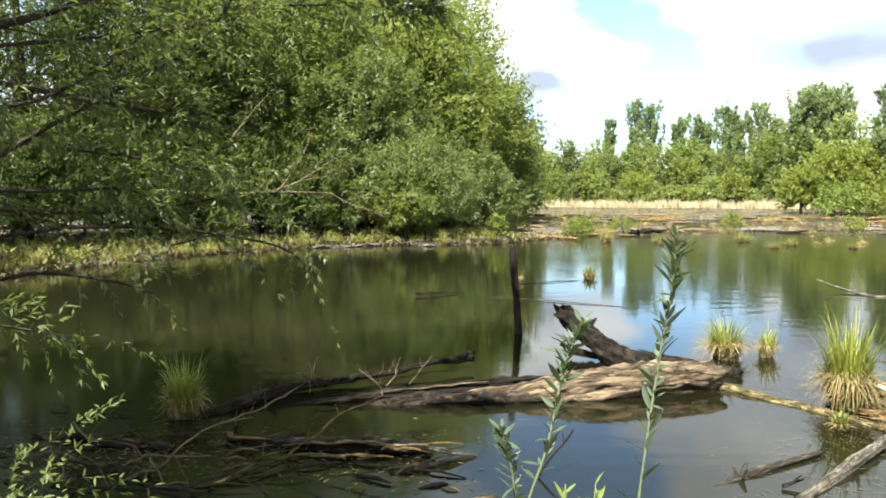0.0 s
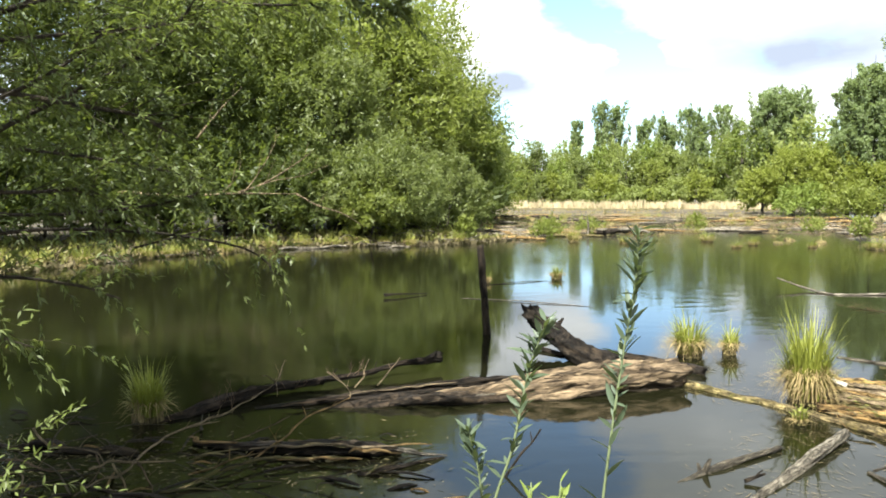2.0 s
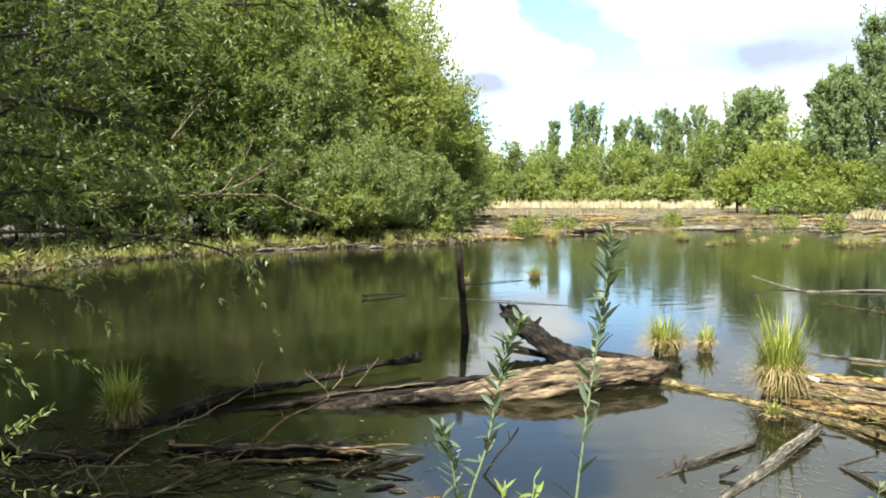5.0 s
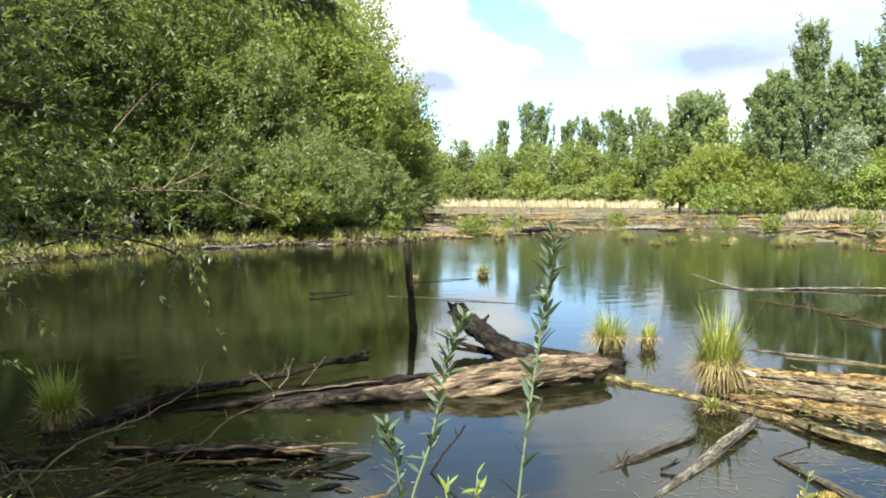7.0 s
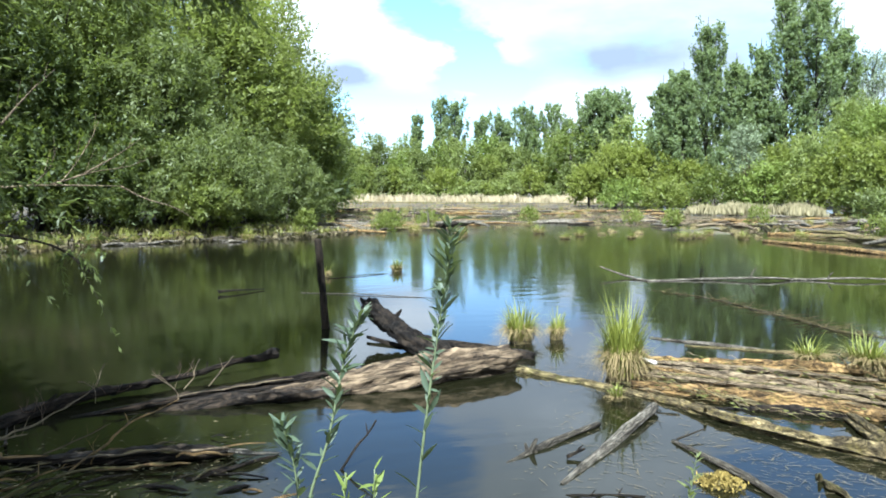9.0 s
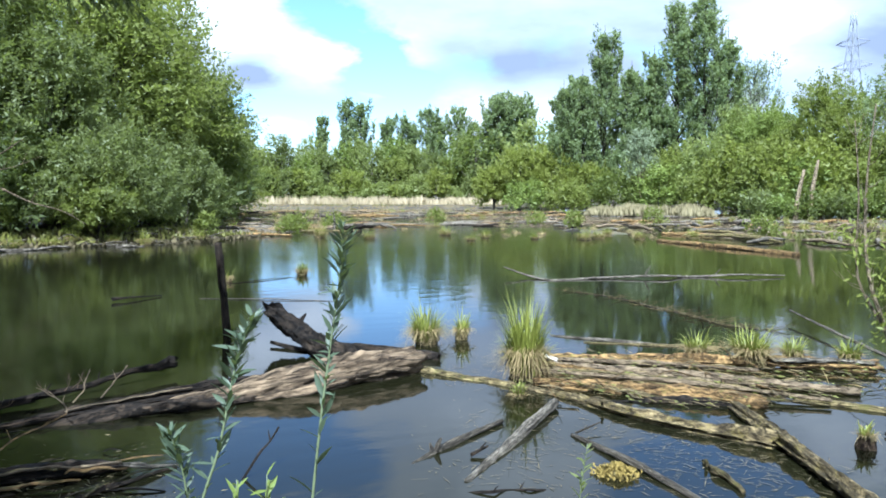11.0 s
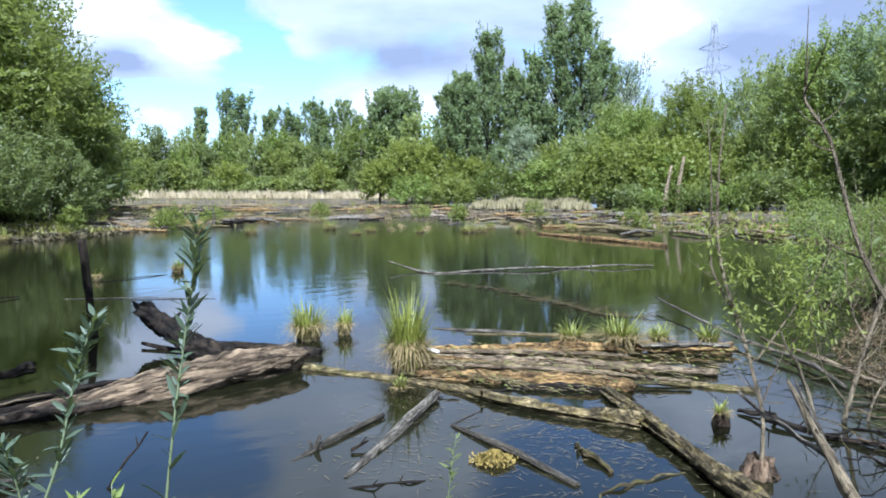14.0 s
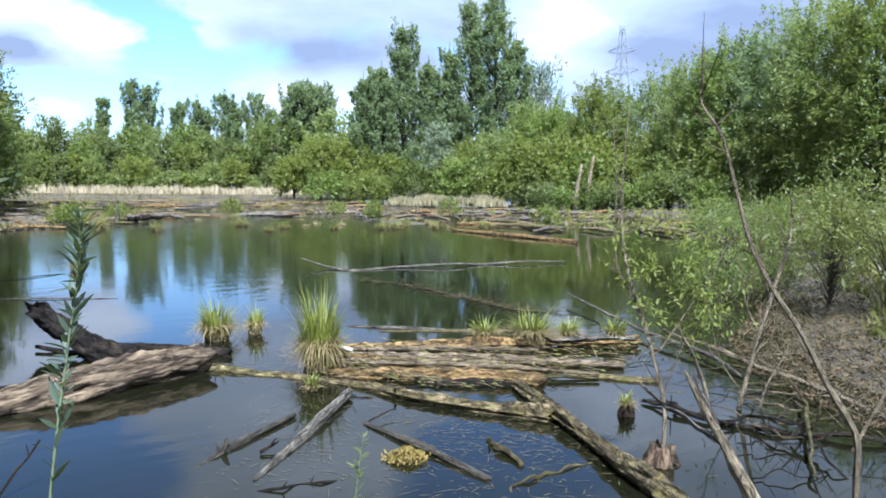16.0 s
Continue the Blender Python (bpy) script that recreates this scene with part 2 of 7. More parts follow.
def water_material():
    m, nt, b = material("pond_water")
    pos = nt.nodes.new("ShaderNodeNewGeometry").outputs["Position"]
    murk = noise_tex(nt, pos, 0.25, 4.0, 0.6)
    col = ramp(nt, murk, [(0.35, (0.0048, 0.0050, 0.0022)), (0.65, (0.0080, 0.0080, 0.0034))])
    nt.links.new(col, b.inputs["Base Color"])
    b.inputs["Roughness"].default_value = 0.03
    b.inputs["IOR"].default_value = 1.34
    r1 = noise_tex(nt, scaled(nt, pos, (1.0, 2.2, 1.0)), 1.7, 3.0, 0.5)
    r2 = noise_tex(nt, scaled(nt, pos, (1.0, 2.0, 1.0)), 9.0, 2.0, 0.5)
    patch = ramp(nt, noise_tex(nt, pos, 0.22, 2.0, 0.5), [(0.42, (0.15, 0.15, 0.15)), (0.60, (1, 1, 1))])
    h = math_node(nt, "MULTIPLY", math_node(nt, "ADD", r1, math_node(nt, "MULTIPLY", r2, 0.18)), patch)
    sep = nt.nodes.new("ShaderNodeSeparateXYZ")
    nt.links.new(pos, sep.inputs[0])
    # the wind reaches the water away from the sheltering bank
    windy = math_node(nt, "MINIMUM", math_node(nt, "MAXIMUM", math_node(nt, "MULTIPLY", math_node(nt, "SUBTRACT", sep.outputs[1], 9.0), 0.07), 0.0), 1.0)
    windy = math_node(nt, "MULTIPLY", windy, math_node(nt, "MINIMUM", math_node(nt, "MAXIMUM", math_node(nt, "MULTIPLY", math_node(nt, "SUBTRACT", sep.outputs[0], 0.5), 0.3), 0.0), 1.0))
    # the far shallows are tinted paler, for mud and for rippled sky reflection
    far_tint = math_node(nt, "MINIMUM", math_node(nt, "MAXIMUM", math_node(nt, "MULTIPLY", math_node(nt, "SUBTRACT", sep.outputs[1], 29.0), 0.12), 0.0), 1.0)
    nt.links.new(mix_rgb(nt, far_tint, col, (0.030, 0.029, 0.020)), b.inputs["Base Color"])
    h = math_node(nt, "ADD", h, math_node(nt, "MULTIPLY", windy, math_node(nt, "MULTIPLY", r1, 2.0)))
    gusty = math_node(nt, "MINIMUM", math_node(nt, "MAXIMUM", math_node(nt, "MULTIPLY", math_node(nt, "SUBTRACT", sep.outputs[1], 22.0), 0.08), 0.0), 1.0)
    h = math_node(nt, "ADD", h, math_node(nt, "MULTIPLY", gusty, math_node(nt, "MULTIPLY", r1, 5.0)))
    bump(nt, b, h, 0.075, 0.04)
    lee = math_node(nt, "MINIMUM", math_node(nt, "MAXIMUM", math_node(nt, "MULTIPLY", math_node(nt, "SUBTRACT", 1.5, sep.outputs[0]), 0.5), 0.0), 1.0)
    nt.links.new(math_node(nt, "ADD", math_node(nt, "ADD", math_node(nt, "MULTIPLY", windy, 0.03), math_node(nt, "MULTIPLY", lee, 0.05)), 0.045), b.inputs["Roughness"])
    return m


M = {
    "log": wood("weathered_wood", (0.31, 0.235, 0.140), (0.060, 0.042, 0.026), bark=0.25),
    "barkless": wood("barkless_trunk", (0.225, 0.163, 0.098), (0.046, 0.031, 0.019), grain=26.0, bark=0.36, run=0.28),
    "pale": wood("bleached_wood", (0.30, 0.262, 0.20), (0.055, 0.044, 0.032), bark=0.55),
    "flaky": wood("flaking_bark", (0.30, 0.26, 0.19), (0.032, 0.024, 0.017), bark=1.0),
    "tan": wood("tan_wood", (0.37, 0.232, 0.088), (0.044, 0.027, 0.012), (0.17, 0.145, 0.036), 0.35, bark=0.42),
    "mossy": wood("mossy_wood", (0.27, 0.212, 0.092), (0.042, 0.033, 0.015), (0.145, 0.135, 0.034), 0.5, bark=0.46),
    "fissured": wood("fissured_bark", (0.32, 0.245, 0.115), (0.040, 0.029, 0.014), (0.19, 0.150, 0.042), 0.45, grain=22.0, bark=0.7),
    # wet dark wood, its colour lowered further to deepen the willow's shade
    "dark": wood("wet_shaded_wood", (0.058, 0.040, 0.024), (0.007, 0.0055, 0.004), rough=0.75, bark=0.55),
    "stump": wood("dark_brown_bark", (0.040, 0.029, 0.019), (0.006, 0.0046, 0.0035), grain=18, bark=0.4, rough=1.0),
    "root": wood("brown_root_bark", (0.20, 0.135, 0.08), (0.030, 0.018, 0.012), grain=22),
    "bark": wood("tree_bark", (0.11, 0.095, 0.072), (0.036, 0.03, 0.023), grain=14),
    "palebark": wood("pale_bark", (0.33, 0.265, 0.165), (0.10, 0.074, 0.046), grain=14, bark=0.3),
    "twig": wood("twig_bark", (0.10, 0.08, 0.052), (0.032, 0.024, 0.017), grain=10),
    "willow": foliage("willow_leaf", (0.066, 0.093, 0.020), (0.162, 0.190, 0.048), 0.56),
    "willow_near": foliage("near_willow_leaf", (0.052, 0.073, 0.019), (0.140, 0.164, 0.052), 0.42, 0.45),
    # willow leaf darkened: the far-left trees' shade is put into its colour
    "alder": foliage("shade_darkened_leaf", (0.032, 0.048, 0.011), (0.080, 0.101, 0.026), 0.5),
    "willow_grey": foliage("grey_willow_leaf", (0.090, 0.114, 0.034), (0.192, 0.217, 0.078), 0.56),
    "willow_gold": foliage("yellow_green_leaf", (0.120, 0.148, 0.027), (0.252, 0.278, 0.070), 0.6),
    "yellow": foliage("yellowish_leaf", (0.135, 0.162, 0.025), (0.275, 0.300, 0.064), 0.6),
    "poplar": foliage("poplar_leaf", (0.155, 0.205, 0.092), (0.275, 0.335, 0.165), 0.6),
    "bright": foliage("fresh_green_leaf", (0.108, 0.148, 0.027), (0.212, 0.260, 0.057), 0.48),
    "olive": foliage("olive_green_leaf", (0.092, 0.104, 0.022), (0.205, 0.210, 0.052), 0.48),
    "silver": foliage("silver_leaf", (0.15, 0.185, 0.10), (0.25, 0.285, 0.18), 0.3),
    "shoot": foliage("young_willow_leaf", (0.034, 0.050, 0.030), (0.080, 0.106, 0.064), 0.3),
    "grass": foliage("sedge_blade", (0.085, 0.105, 0.014), (0.26, 0.27, 0.05), 0.35),
    "straw": foliage("dead_sedge", (0.140, 0.098, 0.039), (0.296, 0.226, 0.101), 0.2, 0.8),
    "reed": foliage("dry_reed", (0.36, 0.29, 0.165), (0.54, 0.455, 0.30), 0.2, 0.8),
    "dull_reed": foliage("dull_dry_reed", (0.20, 0.17, 0.085), (0.40, 0.345, 0.20), 0.2, 0.8),
    "litter": foliage("marsh_litter", (0.038, 0.031, 0.016), (0.13, 0.104, 0.05), 0.1, 0.9),
    "rust": foliage("brown_litter", (0.052, 0.041, 0.022), (0.155, 0.120, 0.060), 0.1, 0.9),
    "leaf_litter": foliage("fallen_leaf", (0.030, 0.019, 0.009), (0.140, 0.090, 0.040), 0.1, 0.85),
    "herb": foliage("marsh_herbs", (0.065, 0.075, 0.017), (0.185, 0.175, 0.045), 0.3),
    "mossclump": foliage("yellow_moss", (0.18, 0.13, 0.03), (0.31, 0.225, 0.06), 0.2, 0.9),
    # leaf paled so that its colour carries the haze over the far wood
    "far": foliage("haze_paled_leaf", (0.17, 0.205, 0.06), (0.285, 0.32, 0.105), 0.6),
    "stem": foliage("green_stem", (0.075, 0.095, 0.045), (0.12, 0.14, 0.07), 0.1),
    "ground": ground_material(),
    "water": water_material(),
}


def plain(name, color, rough, metal=0.0):
    m, nt, b = material(name)
    pos = nt.nodes.new("ShaderNodeNewGeometry").outputs["Position"]
    v = noise_tex(nt, pos, 20.0, 4.0, 0.6)
    nt.links.new(ramp(nt, v, [(0.3, tuple(0.75 * c for c in color)), (0.7, color)]), b.inputs["Base Color"])
    b.inputs["Roughness"].default_value, b.inputs["Metallic"].default_value = rough, metal
    return m


M["steel"] = plain("galvanised_steel", (0.22, 0.24, 0.27), 0.7, 0.2)
M["white"] = plain("white_split_wood", (0.42, 0.39, 0.33), 0.7)


# ---- mesh helpers ----
rng = np.random.default_rng(7)


def mesh_from(name, verts, faces, mat, uv=None, smooth=True):
    """A mesh from arrays: verts n x 3, faces a list of k x 3 or k x 4 index arrays."""
    me = bpy.data.meshes.new(name)
    verts = np.asarray(verts, np.float32)
    faces = [np.asarray(f, np.int32) for f in faces if len(f)]
    me.vertices.add(len(verts))
    me.vertices.foreach_set("co", verts.ravel())
    loops = np.concatenate([f.ravel() for f in faces])
    sizes = np.concatenate([np.full(len(f), f.shape[1], np.int32) for f in faces])
    me.loops.add(len(loops))
    me.loops.foreach_set("vertex_index", loops)
    me.polygons.add(len(sizes))
    me.polygons.foreach_set("loop_start", np.concatenate([[0], np.cumsum(sizes)[:-1]]).astype(np.int32))
    me.polygons.foreach_set("loop_total", sizes)
    me.polygons.foreach_set("use_smooth", np.full(len(sizes), smooth))
    if uv is not None:
        layer = me.uv_layers.new(name="UVMap")
        layer.data.foreach_set("uv", np.asarray(uv, np.float32)[loops].ravel())
    me.update(calc_edges=True)
    me.validate()
    me.materials.append(mat)
    return me


def part(name, me, parent, label=""):
    ob = new(name, me)
    ob.parent = parent
    if label:
        tagged(ob, label)
    return ob


def thing(name, at, label, category, group="", kind=""):
    ob = new(name)
    ob.matrix_basis = pose(*at)
    ob.empty_display_size = 0.1
    return tagged(ob, label, category, group, kind)


def unit(v):
    return v / np.maximum(np.linalg.norm(v, axis=-1, keepdims=True), 1e-9)


def smooth_path(points, steps):
    """A Catmull-Rom curve through the points."""
    p = np.asarray(points, float)
    if len(p) == 2:
        return p[0] + np.linspace(0, 1, steps)[:, None] * (p[1] - p[0])
    q = np.vstack([2 * p[0] - p[1], p, 2 * p[-1] - p[-2]])
    t = np.linspace(0, len(p) - 1, steps)
    i = np.minimum(t.astype(int), len(p) - 2)
    u = (t - i)[:, None]
    a, b, c, d = q[i], q[i + 1], q[i + 2], q[i + 3]
    return 0.5 * (2 * b + (c - a) * u + (2 * a - 5 * b + 4 * c - d) * u**2 + (3 * b - a - 3 * c + d) * u**3)


def tube(points, radii, sides=8, steps=None, rough=0.0, seed=0.0, flat=1.0, ragged=0.0):
    """Verts, quads, tris and uv of a tapered, uneven round timber along a curve. flat squeezes its height; ragged breaks its ends."""
    steps = steps or max(4, 3 * len(points))
    c = smooth_path(points, steps)
    r = np.interp(np.linspace(0, 1, steps), np.linspace(0, 1, len(radii)), radii)
    tang = unit(np.gradient(c, axis=0))
    up = np.array([0.0, 0.0, 1.0]) if abs(tang[0, 2]) < 0.9 else np.array([0.0, 1.0, 0.0])
    side = unit(np.cross(tang, up))
    top = np.cross(side, tang)
    ang = np.linspace(0, 2 * np.pi, sides + 1)
    run = np.concatenate([[0], np.cumsum(np.linalg.norm(np.diff(c, axis=0), axis=1))])
    rr = np.repeat(r[:, None], sides + 1, 1)
    if rough:
        for i in range(steps):
            for j in range(sides):
                a = ang[j]
                s = run[i]
                big = noise.noise((1.3 * math.cos(a) + seed, 1.3 * math.sin(a), s * 1.6))
                groove = noise.noise((4.5 * math.cos(a), 4.5 * math.sin(a) + seed, s * 0.9))
                fine = noise.noise((9 * math.cos(a) + seed, 9 * math.sin(a), s * 5.0))
                chip = noise.noise((14 * math.cos(a) + seed, 14 * math.sin(a), s * 11.0))
                flake = abs(noise.noise((6 * math.cos(a) + seed, 6 * math.sin(a), s * 3.5 + 9.0)))
                rr[i, j] *= max(0.35, 1 + rough * (0.55 * big + 0.55 * groove + 0.40 * fine + 0.35 * chip - 0.8 * max(0.0, flake - 0.28)))
            rr[i, -1] = rr[i, 0]
    v = c[:, None] + side[:, None] * (rr * np.cos(ang))[..., None] + top[:, None] * (rr * np.sin(ang) * flat)[..., None]
    if ragged:
        for row, sign in ((0, -1), (steps - 1, 1)):
            for j in range(sides + 1):
                a = ang[j % sides]
                v[row, j] += tang[row] * sign * ragged * r[row] * (noise.noise((2.5 * math.cos(a) + seed, 2.5 * math.sin(a), row * 0.7)) + 0.3)
    uv = np.stack([np.repeat(run[:, None], sides + 1, 1), np.repeat(ang[None] * max(r.mean(), 0.06), steps, 0)], -1)
    i, j = np.meshgrid(np.arange(steps - 1), np.arange(sides), indexing="ij")
    a = (i * (sides + 1) + j).ravel()
    quads = np.stack([a, a + 1, a + sides + 2, a + sides + 1], 1)
    n = steps * (sides + 1)
    ends = np.stack([c[0] + tang[0] * 0.25 * r[0], c[-1] - tang[-1] * 0.25 * r[-1]])
    k = np.arange(sides)
    last = (steps - 1) * (sides + 1)
    tris = np.vstack([np.stack([np.full(sides, n), k + 1, k], 1), np.stack([np.full(sides, n + 1), last + k, last + k + 1], 1)])
    return np.vstack([v.reshape(-1, 3), ends]), quads, tris, np.vstack([uv.reshape(-1, 2), uv[0, :1] * 0, uv[-1, :1]])


def join(pieces):
    """Several tubes as one set of arrays."""
    vs, qs, ts, us, n = [], [], [], [], 0
    for v, q, t, u in pieces:
        vs.append(v), qs.append(q + n), ts.append(t + n), us.append(u)
        n += len(v)
    return np.vstack(vs), np.vstack(qs), np.vstack(ts), np.vstack(us)


def tubes_mesh(name, pieces, mat, at=(0, 0, 0)):
    v, q, t, u = join(pieces)
    return mesh_from(name, v - np.asarray(at[:3]), [q, t], mat, u)


def leaves(centers, ways, normals, length, width, droop=0.15):
    """Verts and quads of pointed leaves: base, flank, tip, flank, folded a little along the middle."""
    n = len(centers)
    length = np.broadcast_to(length, (n,))[:, None]
    width = np.broadcast_to(width, (n,))[:, None]
    d = unit(ways)
    s = unit(np.cross(d, normals))
    nn = np.cross(s, d)
    a = centers
    tip = centers + d * length - nn * length * droop
    m = centers + d * length * 0.45
    v = np.stack([a, m + s * width / 2 + nn * width * 0.18, tip, m - s * width / 2 + nn * width * 0.18], 1).reshape(-1, 3)
    q = np.arange(4 * n).reshape(-1, 4)
    return v, q


def small_leaves(centers, ways, normals, length, width):
    """Verts and faces of leaves so far off that three corners are enough."""
    n = len(centers)
    d = unit(ways)
    s = unit(np.cross(d, normals)) * np.broadcast_to(width, (n,))[:, None] / 2
    tip = centers + d * np.broadcast_to(length, (n,))[:, None]
    return np.stack([centers - s, centers + s, tip], 1).reshape(-1, 3), np.arange(3 * n).reshape(-1, 3)


def rand_dirs(n):
    return unit(rng.normal(size=(n, 3)))


# ---- ground and water ----
SHORE = np.array([(-2.2, 2.6), (-4.5, 3.6), (-6.5, 5.5), (-9.2, 10), (-9.9, 15), (-9.2, 19), (-7.4, 23.4), (-5.2, 26.4), (-1.2, 28.0), (2.8, 28.9), (5.0, 32), (9.3, 35.2), (13.0, 37.2), (17.0, 40.0),
                  (20.0, 35.5), (20.0, 28.0), (23.0, 23.0), (26.0, 17.5), (24.0, 12.5), (18.5, 8.8), (13.3, 6.5), (10.9, 4.8), (8.8, 4.1), (7.5, 3.05), (6.8, 1.8), (6.0, 0.7), (4.0, 0.9), (1.8, 1.6), (0.2, 1.9)])


def shore_distance(x, y):
    """Metres from the open water's edge; negative on the water."""
    px, py = np.asarray(x, float), np.asarray(y, float)
    best = np.full(px.shape, 1e9)
    inside = np.zeros(px.shape, bool)
    for (ax, ay), (bx, by) in zip(SHORE, np.roll(SHORE, -1, 0)):
        dx, dy = bx - ax, by - ay
        t = np.clip(((px - ax) * dx + (py - ay) * dy) / (dx * dx + dy * dy), 0, 1)
        best = np.minimum(best, np.hypot(px - ax - t * dx, py - ay - t * dy))
        cross = ((ay > py) != (by > py)) & (px < (bx - ax) * (py - ay) / (by - ay + 1e-12) + ax)
        inside ^= cross
    return np.where(inside, -best, best)


def wave(x, y, s, seed=0.0):
    return np.array([noise.fractal((a * s + seed, b * s, seed * 1.7), 1.0, 2.0, 3) for a, b in zip(np.ravel(x), np.ravel(y))]).reshape(np.shape(x))


def ground_height(x, y):
    s = shore_distance(x, y)
    h = np.where(s < 0, np.maximum(-0.6, s * 0.35) - 0.02, np.minimum(0.30, s * 0.22))
    # behind the open water lies a drowned flat of mud and pools, up to the reeds
    right = np.clip((x - 20) / 3, 0, 1) * np.clip((y - 9) / 4, 0, 1) * np.clip((36 + 0.20 * y - x) / 4, 0, 1)
    marsh = np.maximum(np.clip((y - 30.5) / 3, 0, 1), right) * np.clip((x - 0.10 * y + 4.5) / 3, 0, 1) * np.clip((96 - y - 0.15 * x) / 6, 0, 1) * np.clip((78 - np.hypot(x, y) + 18 * (x < y)) / 8, 0, 1)
    marsh = np.where(s > 0, np.clip(marsh, 0, 1), 0)
    flat = np.minimum(0.06, -0.40 + 0.14 * np.clip((x - 0.45 * y) / 8, 0, 1) + 0.20 * wave(x, y, 0.16, 3.0) + 0.26 * wave(x, y, 0.5, 5.0))
    h = h * (1 - marsh) + flat * marsh
    far = np.clip((np.hypot(x, y) - 90) / 40, 0, 1)
    return h + 0.6 * far + np.where(s > 0, 0.05 * wave(x, y, 0.8, 1.0), 0)


def build_ground():
    def axis(lo, hi, n):
        t = np.linspace(-1, 1, n)
        return np.sinh(t * 5.2) / np.sinh(5.2) * (hi - lo) / 2 + (hi + lo) / 2
    xs = np.unique(np.concatenate([axis(-2400, 2430, 70), np.linspace(-16, 32, 60), np.linspace(32, 80, 24)]))
    ys = np.unique(np.concatenate([axis(-2400, 2430, 70), np.linspace(-4, 44, 60), np.linspace(44, 110, 40)]))
    gx, gy = np.meshgrid(xs, ys)
    v = np.stack([gx, gy, ground_height(gx, gy)], -1).reshape(-1, 3)
    nx = len(xs)
    i, j = np.meshgrid(np.arange(len(ys) - 1), np.arange(nx - 1), indexing="ij")
    a = (i * nx + j).ravel()
    me = mesh_from("ground", v, [np.stack([a, a + 1, a + nx + 1, a + nx], 1)], M["ground"])
    tagged(new("ground", me), "muddy pond bed and marsh ground with straw litter", "ground", kind="structure")
    # still water, one sheet
    wx, wy = np.linspace(-40, 90, 14), np.linspace(-8, 122, 14)
    gx, gy = np.meshgrid(wx, wy)
    v = np.stack([gx, gy, gx * 0], -1).reshape(-1, 3)
    i, j = np.meshgrid(np.arange(13), np.arange(13), indexing="ij")
    a = (i * 14 + j).ravel()
    me = mesh_from("water", v, [np.stack([a, a + 1, a + 15, a + 14], 1)], M["water"])
    tagged(new("water", me), "still dark pond water mirroring trees and clouds", "water", kind="structure")


build_ground()


def ground_at(x, y):
    return float(ground_height(np.array([x]), np.array([y]))[0])


# ---- trees ----
def crown_shape(n, centre, radii, seed, hollow=0.45, lump=0.30):
    """Places inside an uneven billowing crown, denser towards its skin, and the ways out of it."""
    d = rand_dirs(n)
    d[:, 2] = np.where(d[:, 2] < -0.75, -d[:, 2], d[:, 2])
    bulge = np.array([noise.noise((2.1 * a + seed, 2.1 * b, 2.6 * c)) + 0.5 * noise.noise((4.7 * a, 4.7 * b + seed, 5.2 * c)) for a, b, c in d])
    rad = (hollow + (1 - hollow) * rng.random(n) ** 0.55) * (1 + lump * bulge)
    return np.asarray(centre) + d * rad[:, None] * np.asarray(radii), d


def sprays(feet, ways, per, length, thick, leaf, width, fine=True, hang=0.0):
    """Leaves along short leafy branchlets: thick at the foot, thin at the tip."""
    k = len(feet)
    n = k * per
    d = np.repeat(unit(ways), per, 0)
    size = np.repeat(0.55 + 0.9 * rng.random(k), per)[:, None]
    s = rng.random((n, 1)) ** 0.8
    c = np.repeat(feet, per, 0) + d * (s - 0.35) * length * size + rng.normal(size=(n, 3)) * thick * size * (1.0 - 0.65 * s)
    c[:, 2] -= hang * length * (s[:, 0] ** 2)
    way = d * 0.55 + rand_dirs(n) * 0.9 + np.array([0, 0, -hang])
    normals = rand_dirs(n) * 0.75 + d * 0.4 + np.array([0, 0, 0.6])
    make = small_leaves if fine else leaves
    return make(c, way, normals, leaf * (0.55 + 0.9 * rng.random(n)), width * (0.6 + 0.8 * rng.random(n)))


def limbs(height, trunk_r, targets, seed, lean=(0, 0), sides=7):
    """A trunk with limbs to some of the branchlets."""
    top = np.array([lean[0], lean[1], height * 0.72])
    spine = [(0, 0, -0.3), (lean[0] * 0.2, lean[1] * 0.2, height * 0.22), (lean[0] * 0.6 + 0.1, lean[1] * 0.6, height * 0.48), tuple(top)]
    pieces = [tube(spine, [trunk_r * 1.25, trunk_r, trunk_r * 0.6, trunk_r * 0.2], sides + 2, 12, 0.25, seed)]
    c = smooth_path(spine, 40)
    for t in targets:
        k = int(np.clip((t[2] / height) * 0.55 * 40, 4, 34))
        a = c[k]
        mid = a * 0.45 + t * 0.55 + np.array([0, 0, 0.10 * np.linalg.norm(t - a)])
        r = trunk_r * 0.42 * (1 - k / 50)
        pieces.append(tube([a, mid, t], [r, r * 0.6, r * 0.15], sides, 8, 0.15, seed + k))
    return pieces


